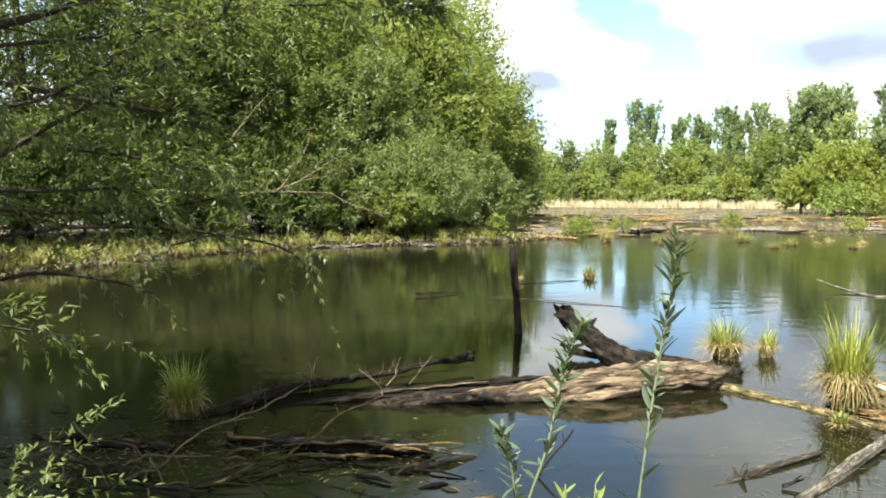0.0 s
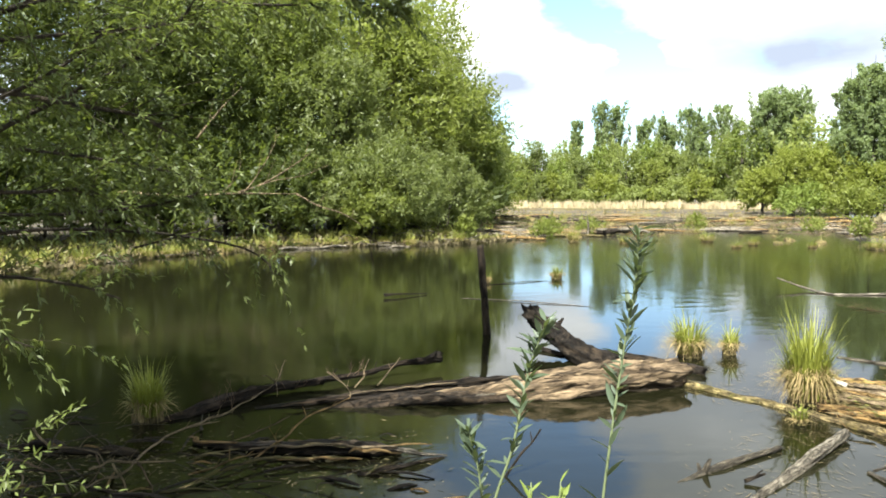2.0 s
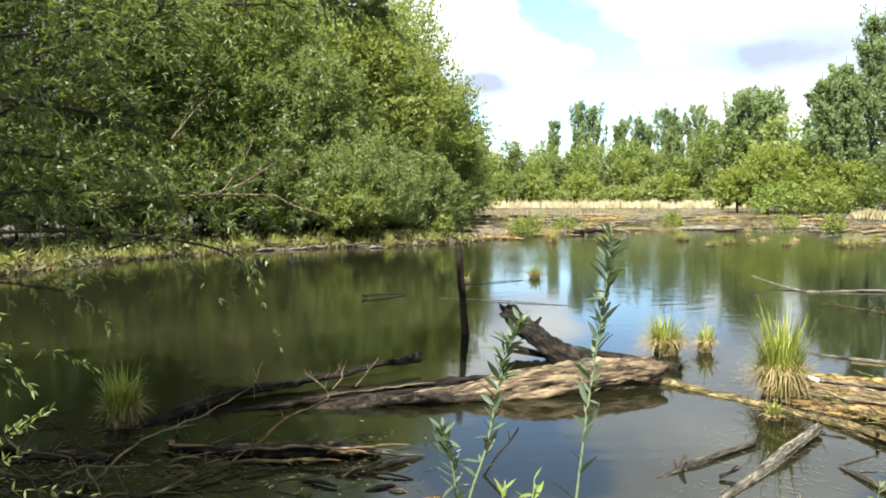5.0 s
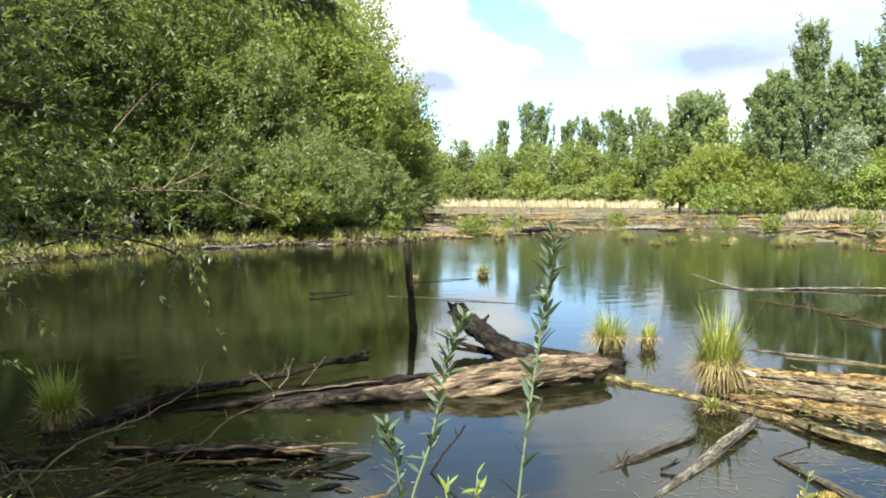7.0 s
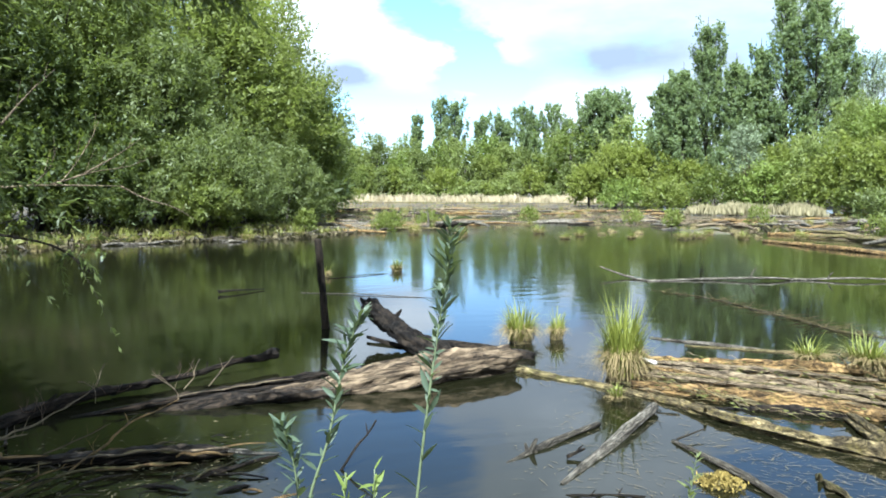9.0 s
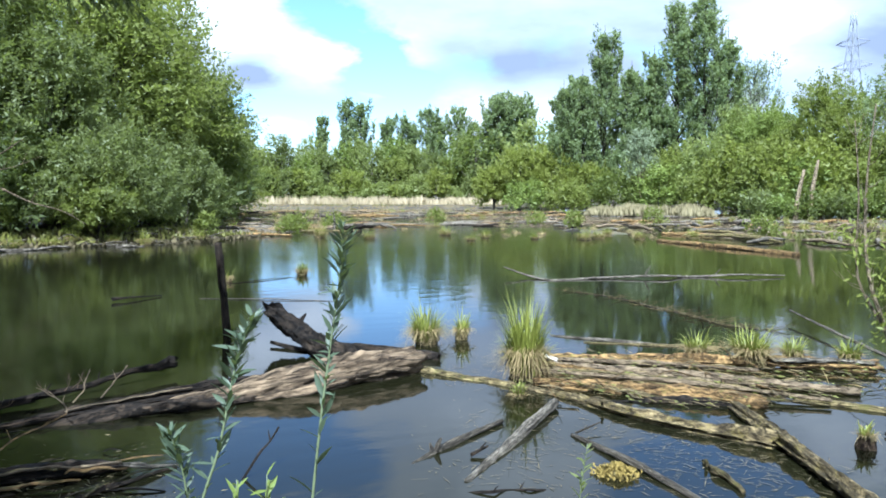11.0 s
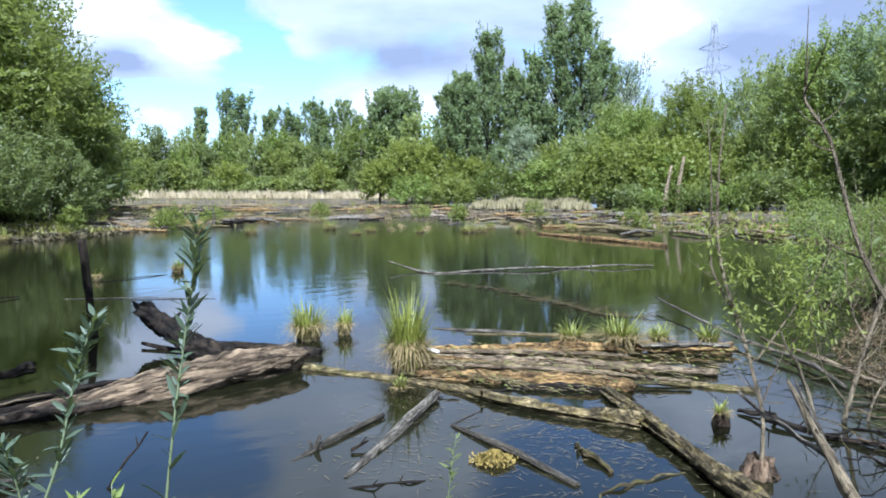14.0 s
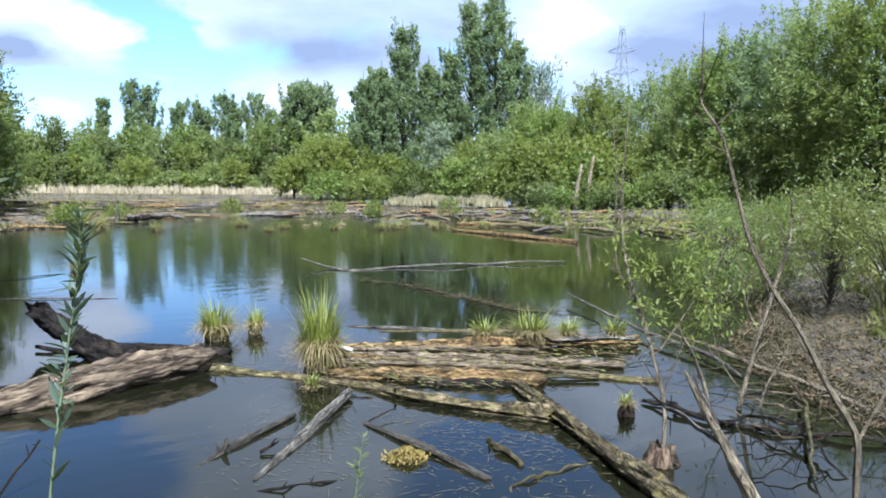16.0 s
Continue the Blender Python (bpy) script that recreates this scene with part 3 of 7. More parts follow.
def tree(name, at, height, spread, label, mat, bark="bark", clumps=90, per=150, leaf=(0.16, 0.06), low=0.12, hollow=0.5, hang=0.0, trunk_r=None, seed=0.0, category="tree", group="", limb_n=12, size=0.16, fine=True, rise=0.5, lump=0.30):
    """A broad tree or bush. low: where the crown begins, as a part of the height; rise: how steeply the branchlets climb."""
    ob = thing(name, (*at[:2], ground_at(*at[:2])), label, category, group)
    long = size * 2.6 * spread
    half = height * (1 - low) / 2
    radii = (spread * 0.92, spread * 0.92, max(0.3, half - 0.35 * long))
    feet, outs = crown_shape(clumps * 3, (0, 0, height * low + half - 0.2 * long), radii, seed, hollow, lump)
    feet[:, 2] = np.maximum(feet[:, 2], height * low * 0.5 + 0.12)
    ways = outs * 0.7 + np.array([0, 0, rise]) + rng.normal(size=feet.shape) * 0.35
    v, q = sprays(feet, ways, max(8, per // 3), long, long * 0.20, leaf[0], leaf[1], fine, hang * 0.5)
    pick = feet[rng.permutation(len(feet))[:limb_n]]
    wooden = limbs(height, trunk_r or 0.02 * height + 0.03, pick, seed)
    part("trunk", tubes_mesh("trunk", wooden[:1], M[bark]), ob)
    tagged(part("branchwork", tubes_mesh("branchwork", wooden[1:], M[bark]), ob), kind="stuff")
    part("crown", mesh_from("crown", v, [q], M[mat]), ob)
    return ob


def poplar(name, at, height, width, label, mat="poplar", clumps=90, per=90, leaf=(0.3, 0.2), bare=0.15, seed=0.0, group="", spikes=5, point=0.6):
    """A column of steep boughs, each a plume of leafy branchlets, with a jagged top. point: how early it narrows."""
    ob = thing(name, (*at[:2], ground_at(*at[:2])), label, "tree", group)
    pieces = [tube([(0, 0, -0.3), (0.1, 0, height * 0.4), (0, 0.1, height * 0.97)], [height * 0.014 + 0.03, height * 0.009, 0.02], 8, 14, 0.2, seed)]
    feet, ways = [], []
    swell = lambda g: min(1.0, 0.55 + g * 2.2) * max(0.0, 1 - g ** 3.0) ** point
    n_boughs = spikes * 6
    for b in range(n_boughs):
        g = (b + rng.random()) / n_boughs
        a = 2.4 * b + rng.random()
        out = np.array([math.cos(a), math.sin(a), 0.0])
        reach = width * swell(g) * (0.50 + 0.62 * rng.random() ** 1.3)
        foot = np.array([0, 0, height * max(0.02, bare + (1 - bare) * g * 0.90 - 0.06)])
        rise = reach * (1.5 + 1.7 * rng.random()) + 0.03 * height
        tip = foot + out * reach + np.array([0, 0, rise])
        tip[2] = min(tip[2], height * (1.0 - 0.08 * rng.random()))
        bow = foot * 0.5 + tip * 0.5 + (out - np.array([0, 0, 0.5])) * reach * 0.20
        pieces.append(tube([foot, bow, tip], [height * 0.003 + 0.012, height * 0.002, 0.008], 5, 5))
        line = smooth_path([foot, bow, tip], 24)
        k = max(4, int(clumps * 1.5 / n_boughs * (0.5 + swell(g))))
        s = 0.12 + 0.88 * rng.random(k) ** 0.7
        side = rng.normal(size=(k, 3)) * (width * 0.13 * (1.15 - 0.75 * s))[:, None]
        feet.append(line[(s * 23).astype(int)] + side)
        ways.append(np.repeat(((tip - foot) / np.linalg.norm(tip - foot))[None], k, 0) + unit(side) * 0.45 + np.array([0, 0, 0.25]))
    v, q = sprays(np.vstack(feet), np.vstack(ways), max(8, per // 2), width * 0.42, width * 0.085, leaf[0], leaf[1])
    part("trunk", tubes_mesh("trunk", pieces[:1], M["bark"]), ob)
    tagged(part("branchwork", tubes_mesh("branchwork", pieces[1:], M["bark"]), ob), kind="stuff")
    part("crown", mesh_from("crown", v, [q], M[mat]), ob)
    return ob


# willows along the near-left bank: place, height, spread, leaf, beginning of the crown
# leaf tones also follow where the trees look shaded or sunlit
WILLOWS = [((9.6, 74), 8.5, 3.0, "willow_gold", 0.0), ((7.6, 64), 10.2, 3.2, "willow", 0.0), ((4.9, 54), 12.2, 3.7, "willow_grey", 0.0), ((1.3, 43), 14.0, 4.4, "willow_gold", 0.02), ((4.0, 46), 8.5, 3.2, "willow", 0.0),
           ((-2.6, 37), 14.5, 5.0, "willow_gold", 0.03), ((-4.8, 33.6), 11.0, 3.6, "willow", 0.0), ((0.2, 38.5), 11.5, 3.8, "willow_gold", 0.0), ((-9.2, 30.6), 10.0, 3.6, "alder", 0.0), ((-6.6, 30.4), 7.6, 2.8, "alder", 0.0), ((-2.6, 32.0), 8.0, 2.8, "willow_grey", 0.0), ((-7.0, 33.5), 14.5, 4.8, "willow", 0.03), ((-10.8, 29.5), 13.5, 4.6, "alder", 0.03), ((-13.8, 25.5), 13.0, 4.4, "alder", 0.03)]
BACK_WILLOWS = [((-19.5, 30), 14.0, 5.4, "willow", 0.0), ((-16, 20), 12.0, 4.2, "willow_grey", 0.03), ((-16.5, 14), 11.0, 4.0, "willow", 0.03), ((-8.5, 43), 15.5, 5.4, "willow_gold", 0.0), ((-16, 36), 15.0, 5.4, "willow", 0.0), ((-1.5, 52), 15.0, 5.4, "willow_gold", 0.0), ((-6.0, 50), 15.0, 5.2, "willow", 0.0), ((-13.0, 46), 15.0, 5.4, "willow_grey", 0.0)]
for k, (at, h, w, mat, low) in enumerate(WILLOWS + BACK_WILLOWS):
    look_of = {"alder": "bushy willow with shade-darkened leaves and branches down to the bank", "willow": "mid-green bushy willow with branches down to the bank", "willow_grey": "grey-green bushy willow leaning over the pond bank", "willow_gold": "yellow-green bushy willow on the far bank"}[mat]
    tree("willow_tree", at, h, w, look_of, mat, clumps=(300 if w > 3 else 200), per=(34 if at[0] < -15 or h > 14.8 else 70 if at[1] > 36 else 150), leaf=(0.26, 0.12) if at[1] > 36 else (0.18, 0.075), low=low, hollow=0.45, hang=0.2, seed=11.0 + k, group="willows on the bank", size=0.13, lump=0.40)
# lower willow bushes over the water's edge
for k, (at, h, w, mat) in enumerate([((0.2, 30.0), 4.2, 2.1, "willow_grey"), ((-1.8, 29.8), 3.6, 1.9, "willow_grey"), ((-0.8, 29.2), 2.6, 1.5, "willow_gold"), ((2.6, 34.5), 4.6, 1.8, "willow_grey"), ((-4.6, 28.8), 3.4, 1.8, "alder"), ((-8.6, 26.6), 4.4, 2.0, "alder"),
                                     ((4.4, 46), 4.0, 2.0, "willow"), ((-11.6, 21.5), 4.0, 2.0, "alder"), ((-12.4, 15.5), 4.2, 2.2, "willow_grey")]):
    tree("willow_bush", at, h, w, ("low shade-darkened willow bush" if mat == "alder" else "low grey-green willow bush") + " at the water's edge", mat, clumps=100, per=120, leaf=(0.15, 0.06), low=0.0, hollow=0.4, hang=0.0, trunk_r=0.05, seed=40.0 + k, category="bush", group="willow bushes", size=0.15)

# thickets in the leaf whose colour is darkened for shade
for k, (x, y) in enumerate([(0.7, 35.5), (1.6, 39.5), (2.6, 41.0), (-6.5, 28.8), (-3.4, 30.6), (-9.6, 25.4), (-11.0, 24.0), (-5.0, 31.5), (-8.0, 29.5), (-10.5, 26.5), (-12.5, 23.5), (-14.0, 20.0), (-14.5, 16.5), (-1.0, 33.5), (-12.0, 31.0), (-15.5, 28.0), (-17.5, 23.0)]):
    tree("thicket_bush", (x, y), 4.2, 2.5, "dense shade-darkened thicket under the willows", "alder", clumps=66, per=50, leaf=(0.24, 0.12), low=0.0, hollow=0.25, hang=0.0, trunk_r=0.05, seed=300.0 + k, category="bush", group="thicket under the willows", limb_n=5, size=0.16)

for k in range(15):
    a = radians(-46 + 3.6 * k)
    tree("thicket_bush", (41 * math.sin(a), 41 * math.cos(a)), 5.0, 2.6, "dense shade-darkened thicket behind the willows", "alder", clumps=60, per=26, leaf=(0.42, 0.24), low=0.0, hollow=0.2, hang=0.0, trunk_r=0.05, seed=400.0 + k, category="bush", group="thicket under the willows", limb_n=5, size=0.16)

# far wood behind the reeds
# the far leaf has the distance's haze put into its colour
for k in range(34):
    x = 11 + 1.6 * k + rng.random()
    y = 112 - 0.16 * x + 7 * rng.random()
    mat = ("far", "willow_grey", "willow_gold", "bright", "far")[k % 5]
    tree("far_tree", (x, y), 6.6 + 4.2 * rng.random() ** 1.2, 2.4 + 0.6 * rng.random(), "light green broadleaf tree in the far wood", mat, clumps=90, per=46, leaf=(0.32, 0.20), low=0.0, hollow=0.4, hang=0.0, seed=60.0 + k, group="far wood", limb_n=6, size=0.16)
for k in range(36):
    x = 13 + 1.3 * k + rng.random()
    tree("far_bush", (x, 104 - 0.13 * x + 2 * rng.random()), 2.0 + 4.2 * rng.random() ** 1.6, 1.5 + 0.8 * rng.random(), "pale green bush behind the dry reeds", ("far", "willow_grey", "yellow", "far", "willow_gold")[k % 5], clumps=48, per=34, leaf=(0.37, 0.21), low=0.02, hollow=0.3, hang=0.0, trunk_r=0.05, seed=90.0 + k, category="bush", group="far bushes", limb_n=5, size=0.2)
for k, (x, y, h, w) in enumerate([(30.6, 121, 15.3, 0.9), (35.6, 124, 18.5, 1.5), (38.2, 124, 17.8, 1.6), (41.6, 120, 14.2, 1.3), (44.6, 119, 14.9, 1.4), (46.4, 120, 14.0, 1.2), (49.2, 119.5, 17.0, 1.5), (51.2, 119, 15.2, 1.3), (54.6, 119.5, 17.3, 1.5), (56.2, 117, 14.4, 1.3)]):
    poplar("poplar", (x, y), h, w * 1.45, "tall slender dark green poplar in the far wood", clumps=260, per=34, leaf=(0.34, 0.23), bare=0.05, seed=120.0 + k, group="far poplars", spikes=5, point=0.45)
for k, (x, y, h, w) in enumerate([(52.4, 100, 16.2, 2.7), (54.6, 100.8, 17.2, 2.9), (56.8, 100, 16.6, 2.7)]):
    poplar("broad_poplar", (x, y), h, w, "broad dense dark green poplar", clumps=280, per=60, leaf=(0.32, 0.2), bare=0.03, seed=140.0 + k, group="broad poplars", spikes=7, point=0.4)
for k, (x, y, h, w) in enumerate([(43.0, 76, 8.0, 3.4), (46.0, 74, 7.6, 3.2), (40.6, 78, 5.6, 2.6), (48.5, 70, 6.0, 3.0), (51.0, 62, 6.4, 3.0)]):
    tree("yellow_green_tree", (x, y), h, w, "yellow-green bushy tree at the marsh edge", "yellow", clumps=120, per=86, leaf=(0.27, 0.16), low=0.04, hollow=0.4, hang=0.1, seed=150.0 + k, group="trees at the marsh edge", size=0.16)
# tall poplars of the far bank
for k, (az, d, h, w) in enumerate([(32.8, 87, 15.8, 1.8), (34.2, 86, 17.0, 2.0), (35.8, 86, 21.8, 2.6), (37.8, 84, 17.0, 1.8), (39.4, 86, 19.2, 2.0), (41.0, 86, 25.6, 2.7), (42.9, 85, 25.8, 2.8), (44.5, 87, 20.6, 2.2)]):
    poplar("tall_poplar", (d * math.sin(radians(az)), d * math.cos(radians(az))), h, w, "tall dark green poplar with dense upright boughs", clumps=330, per=84, leaf=(0.26, 0.17), bare=0.06, seed=160.0 + k, group="tall poplars", spikes=7, point=0.70)
poplar("grey_poplar", (64.6, 61.8), 16.8, 3.0, "thinly leaved greyish poplar", "silver", clumps=220, per=50, leaf=(0.22, 0.12), bare=0.2, seed=170.0, spikes=8, point=0.4)
tree("silver_willow", (45.8, 57.4), 8.6, 1.7, "pale silvery willow with a slim light trunk", "silver", "palebark", clumps=90, per=110, leaf=(0.2, 0.075), low=0.34, hollow=0.2, hang=0.2, seed=172.0, trunk_r=0.12)
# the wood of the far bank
# the far leaf is haze-paled; other tones follow how sunlit trees look
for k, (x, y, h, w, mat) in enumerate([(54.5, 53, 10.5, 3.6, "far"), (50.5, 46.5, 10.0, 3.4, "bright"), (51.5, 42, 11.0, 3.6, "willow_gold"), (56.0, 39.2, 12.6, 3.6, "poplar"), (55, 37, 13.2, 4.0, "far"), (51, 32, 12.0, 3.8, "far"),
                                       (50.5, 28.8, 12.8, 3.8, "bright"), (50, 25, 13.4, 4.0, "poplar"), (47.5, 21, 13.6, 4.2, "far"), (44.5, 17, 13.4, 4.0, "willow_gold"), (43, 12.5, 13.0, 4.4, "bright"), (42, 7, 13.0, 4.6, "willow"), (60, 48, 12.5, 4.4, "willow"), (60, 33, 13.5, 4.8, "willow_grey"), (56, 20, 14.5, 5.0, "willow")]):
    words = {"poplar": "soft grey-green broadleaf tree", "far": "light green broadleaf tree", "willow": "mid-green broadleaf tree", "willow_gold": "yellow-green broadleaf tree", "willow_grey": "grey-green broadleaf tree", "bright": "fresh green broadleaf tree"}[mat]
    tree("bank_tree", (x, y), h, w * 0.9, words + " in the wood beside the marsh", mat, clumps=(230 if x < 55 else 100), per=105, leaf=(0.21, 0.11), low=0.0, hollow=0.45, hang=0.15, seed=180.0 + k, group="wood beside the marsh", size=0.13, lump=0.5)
for k in range(16):
    a = radians(30 + 3.3 * k)
    d = 76 - 9 * min(1, max(0, (k - 2) / 4)) - 1.0 * k
    tree("bank_bush", (d * math.sin(a), d * math.cos(a)), 3.4 + 1.8 * rng.random(), 2.3, "fresh green bush at the foot of the wood", ("bright", "willow_gold", "willow")[k % 3], clumps=54, per=46, leaf=(0.31, 0.17), low=0.02, hollow=0.3, hang=0.0, trunk_r=0.05, seed=210.0 + k, category="bush", group="bank bushes", limb_n=5, size=0.2)
for k in range(12):
    az, d = radians(47 + 1.7 * k), 56 - 0.4 * k
    tree("bank_bush", (d * math.sin(az), d * math.cos(az)), 2.0 + 1.2 * rng.random(), 1.7, "low fresh green bush at the foot of the wood", ("willow_grey", "bright", "willow")[k % 3], clumps=40, per=44, leaf=(0.22, 0.12), low=0.0, hollow=0.2, hang=0.0, trunk_r=0.04, seed=360.0 + k, category="bush", group="bank bushes", limb_n=5, size=0.2)
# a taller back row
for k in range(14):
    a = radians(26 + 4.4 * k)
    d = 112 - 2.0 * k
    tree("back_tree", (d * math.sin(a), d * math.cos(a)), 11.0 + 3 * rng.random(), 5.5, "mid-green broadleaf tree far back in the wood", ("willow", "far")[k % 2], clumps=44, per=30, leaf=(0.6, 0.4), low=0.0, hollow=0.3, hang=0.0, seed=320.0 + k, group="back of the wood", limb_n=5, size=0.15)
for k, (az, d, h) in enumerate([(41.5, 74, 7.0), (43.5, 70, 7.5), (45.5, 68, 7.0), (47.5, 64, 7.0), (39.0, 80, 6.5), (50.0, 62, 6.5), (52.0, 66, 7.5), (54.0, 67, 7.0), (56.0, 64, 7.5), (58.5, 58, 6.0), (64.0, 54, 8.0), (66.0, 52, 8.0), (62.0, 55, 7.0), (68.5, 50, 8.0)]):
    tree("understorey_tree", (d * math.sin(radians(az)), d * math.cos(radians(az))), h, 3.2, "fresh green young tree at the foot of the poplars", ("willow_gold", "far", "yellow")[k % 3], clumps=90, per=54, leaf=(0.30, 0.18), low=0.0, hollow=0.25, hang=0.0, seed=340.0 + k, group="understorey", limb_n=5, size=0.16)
# two pale trunks before the wood
for x, y, h in ((41.4, 35.7, 4.0), (42.1, 35.2, 4.5)):
    ob = thing("leaning_tree", (x, y, ground_at(x, y)), "pale grey leaning tree trunk before the wood", "tree", "pale leaning trees")
    part("trunk", tubes_mesh("trunk", [tube([(0, 0, -0.2), (0.2, 0, h * 0.5), (0.7, 0, h)], [0.2, 0.16, 0.09], 8, 9, 0.2)], M["palebark"]), ob)
# the wood goes on behind the camera, and closes the place
for k in range(14):
    a = radians(110 + 15 * k)
    d = 30 + 5 * rng.random()
    tree("rear_tree", (d * math.sin(a), d * math.cos(a)), 8.0, 4.0, "green tree of the wood around the pond", "willow", clumps=40, per=22, leaf=(0.8, 0.45), low=0.06, hollow=0.4, seed=230.0 + k, group="wood around the pond", limb_n=5)


# ---- fallen timber ----
def log(name, points, radii, label, mat, group="", sides=16, dense=26, rough=0.45, flat=1.0, ragged=1.2, seed=0.0, stubs=(), category="log"):
    """A fallen timber along a few points, with broken ends. stubs: (part of the way, length, thickness, turn)."""
    p = np.asarray(points, float)
    at = p[0]
    ob = thing(name, tuple(at), label, category, group)
    run = np.linalg.norm(np.diff(p, axis=0), axis=1).sum()
    body = tube(p, radii, sides, int(np.clip(run * dense, 8, 130)), rough, seed, flat, ragged)
    trunk = part("body", tubes_mesh("body", [body], M[mat], at), ob)
    c = smooth_path(p, 50)
    ax = unit(np.gradient(c, axis=0))
    rad = np.interp(np.linspace(0, 1, 50), np.linspace(0, 1, len(radii)), radii)
    for s, length, thick, turn in stubs:
        k = int(s * 49)
        side = unit(np.cross(ax[k], (0, 0, 1)))
        d = math.cos(turn) * side + math.sin(turn) * np.array([0, 0, 1.0]) + 0.5 * ax[k]
        a = c[k] + d * rad[k] * 0.4
        b = a + d * (length + rad[k] * 0.6)
        bend = (a + b) / 2 + np.array([0.0, 0.0, 0.08 * length])
        part("stub", tubes_mesh("stub", [tube([a, bend, b], [thick, thick * 0.75, thick * 0.4], 8, 8, 0.3, seed + k, 1.0, 1.0)], M[mat], at), trunk)
    return ob


def crooked(points, jitter, n=9):
    """The same way with small kinks in it."""
    c = smooth_path(points, n)
    c[1:-1] += rng.normal(size=(n - 2, 3)) * (jitter, jitter, jitter * 0.6)
    return [tuple(p) for p in c]


log("main_log", [(-0.1, 6.50, -0.07), (0.5, 6.55, -0.02), (1.1, 6.62, 0.035), (1.7, 6.70, 0.085), (2.3, 6.84, 0.105), (2.80, 7.0, 0.10)], [0.05, 0.095, 0.14, 0.165, 0.168, 0.16], "thick weathered tan log lying half sunk in the pond", "barkless", sides=52, dense=36, rough=0.48, flat=0.95, ragged=0.5, seed=2.0)
log("wet_log_foot", [(-0.75, 6.36, -0.05), (-0.1, 6.44, -0.01), (0.55, 6.46, 0.02), (1.05, 6.50, 0.02)], [0.04, 0.075, 0.085, 0.05], "dark wet broken wood beside the thick log", "dark", sides=22, dense=30, rough=0.9, ragged=2.0, seed=3.5)
log("branch_stump", [(2.45, 7.55, -0.05), (2.10, 7.95, 0.10), (1.96, 8.45, 0.22), (1.77, 9.05, 0.36)], [0.15, 0.14, 0.125, 0.115], "dark brown broken branch stump slanting out of the water", "stump", sides=22, dense=30, rough=0.7, ragged=2.0, seed=5.0, stubs=((0.75, 0.10, 0.035, 0.5),), category="branch")
log("sunken_twig", [(2.0, 8.35, 0.0), (1.68, 8.83, 0.045)], [0.035, 0.02], "short dark stick beside the stump", "stump", sides=8, category="branch")
log("flanking_log", [(2.45, 8.25, 0.05), (2.8, 7.85, 0.05), (3.25, 7.35, 0.03)], [0.042, 0.054, 0.048], "grey broken log behind the thick log", "dark", seed=7.0, rough=0.5)
log("leaning_log", [(-1.0, 6.46, -0.01), (-0.41, 6.60, 0.03), (0.11, 6.75, 0.05), (0.9, 6.98, 0.06), (1.9, 7.25, 0.05)], [0.02, 0.04, 0.034, 0.046, 0.045], "brown split log reaching beside the thick log", "stump", seed=8.0, sides=20, dense=30, rough=1.0, ragged=2.0)
log("torn_wood", crooked([(-0.40, 6.56, 0.065), (0.11, 6.71, 0.085), (0.60, 6.83, 0.095)], 0.010, 9), [0.006, 0.013, 0.008], "cream torn strip along the split log", "log", seed=8.5, sides=12, dense=50, rough=1.2, flat=0.5, ragged=2.5, category="wood piece")
log("torn_wood", crooked([(-0.96, 6.36, 0.03), (-0.7, 6.43, 0.055), (-0.45, 6.50, 0.05)], 0.012, 7), [0.007, 0.017, 0.010], "reddish-brown torn strip along the split log", "root", seed=8.7, sides=12, dense=50, rough=1.3, flat=0.5, ragged=2.5, category="wood piece")
log("white_plank", [(0.62, 6.50, 0.05), (0.92, 6.50, 0.07)], [0.02, 0.04], "bleached flat splinter of wood on the log", "pale", sides=10, rough=0.2, flat=0.35, category="wood piece")
log("split_log", [(-1.2, 6.42, 0.0), (-0.3, 6.62, 0.03), (0.58, 6.78, 0.03)], [0.022, 0.036, 0.030], "thin grey split log with lifting bark", "dark", seed=10.0, sides=20, dense=24, rough=0.85, flat=0.7)
log("dark_log", [(-2.05, 6.02, -0.03), (-1.72, 6.25, 0.015), (-1.42, 6.61, 0.05), (-1.11, 6.90, 0.06), (-0.70, 7.08, 0.06)], [0.03, 0.055, 0.062, 0.05, 0.03], "blackened decaying log rising from the dark water", "stump", seed=11.0, sides=24, dense=34, rough=1.0, flat=0.75, ragged=2.0, stubs=((0.5, 0.06, 0.02, 1.0),))
log("dark_log", crooked([(-0.97, 6.97, 0.04), (-0.66, 7.15, 0.07), (-0.23, 7.37, 0.09), (0.12, 7.57, 0.115), (0.50, 7.76, 0.14)], 0.012, 9), [0.020, 0.026, 0.022, 0.026, 0.046], "blackened broken pole with a knobby end", "stump", seed=12.0, sides=18, dense=34, rough=1.0, ragged=2.0, stubs=((0.94, 0.04, 0.025, 1.3), (0.3, 0.08, 0.01, 1.2), (0.55, 0.07, 0.008, 2.0)))
log("rotten_log", [(-1.48, 5.49, 0.0), (-1.07, 5.35, 0.015), (-0.65, 5.25, 0.03), (-0.28, 5.20, 0.035), (0.04, 5.16, 0.03)], [0.026, 0.042, 0.055, 0.058, 0.032], "dark rotten log with pale torn wood on top", "dark", seed=13.0, sides=24, dense=40, rough=1.1, flat=0.8, ragged=2.0)
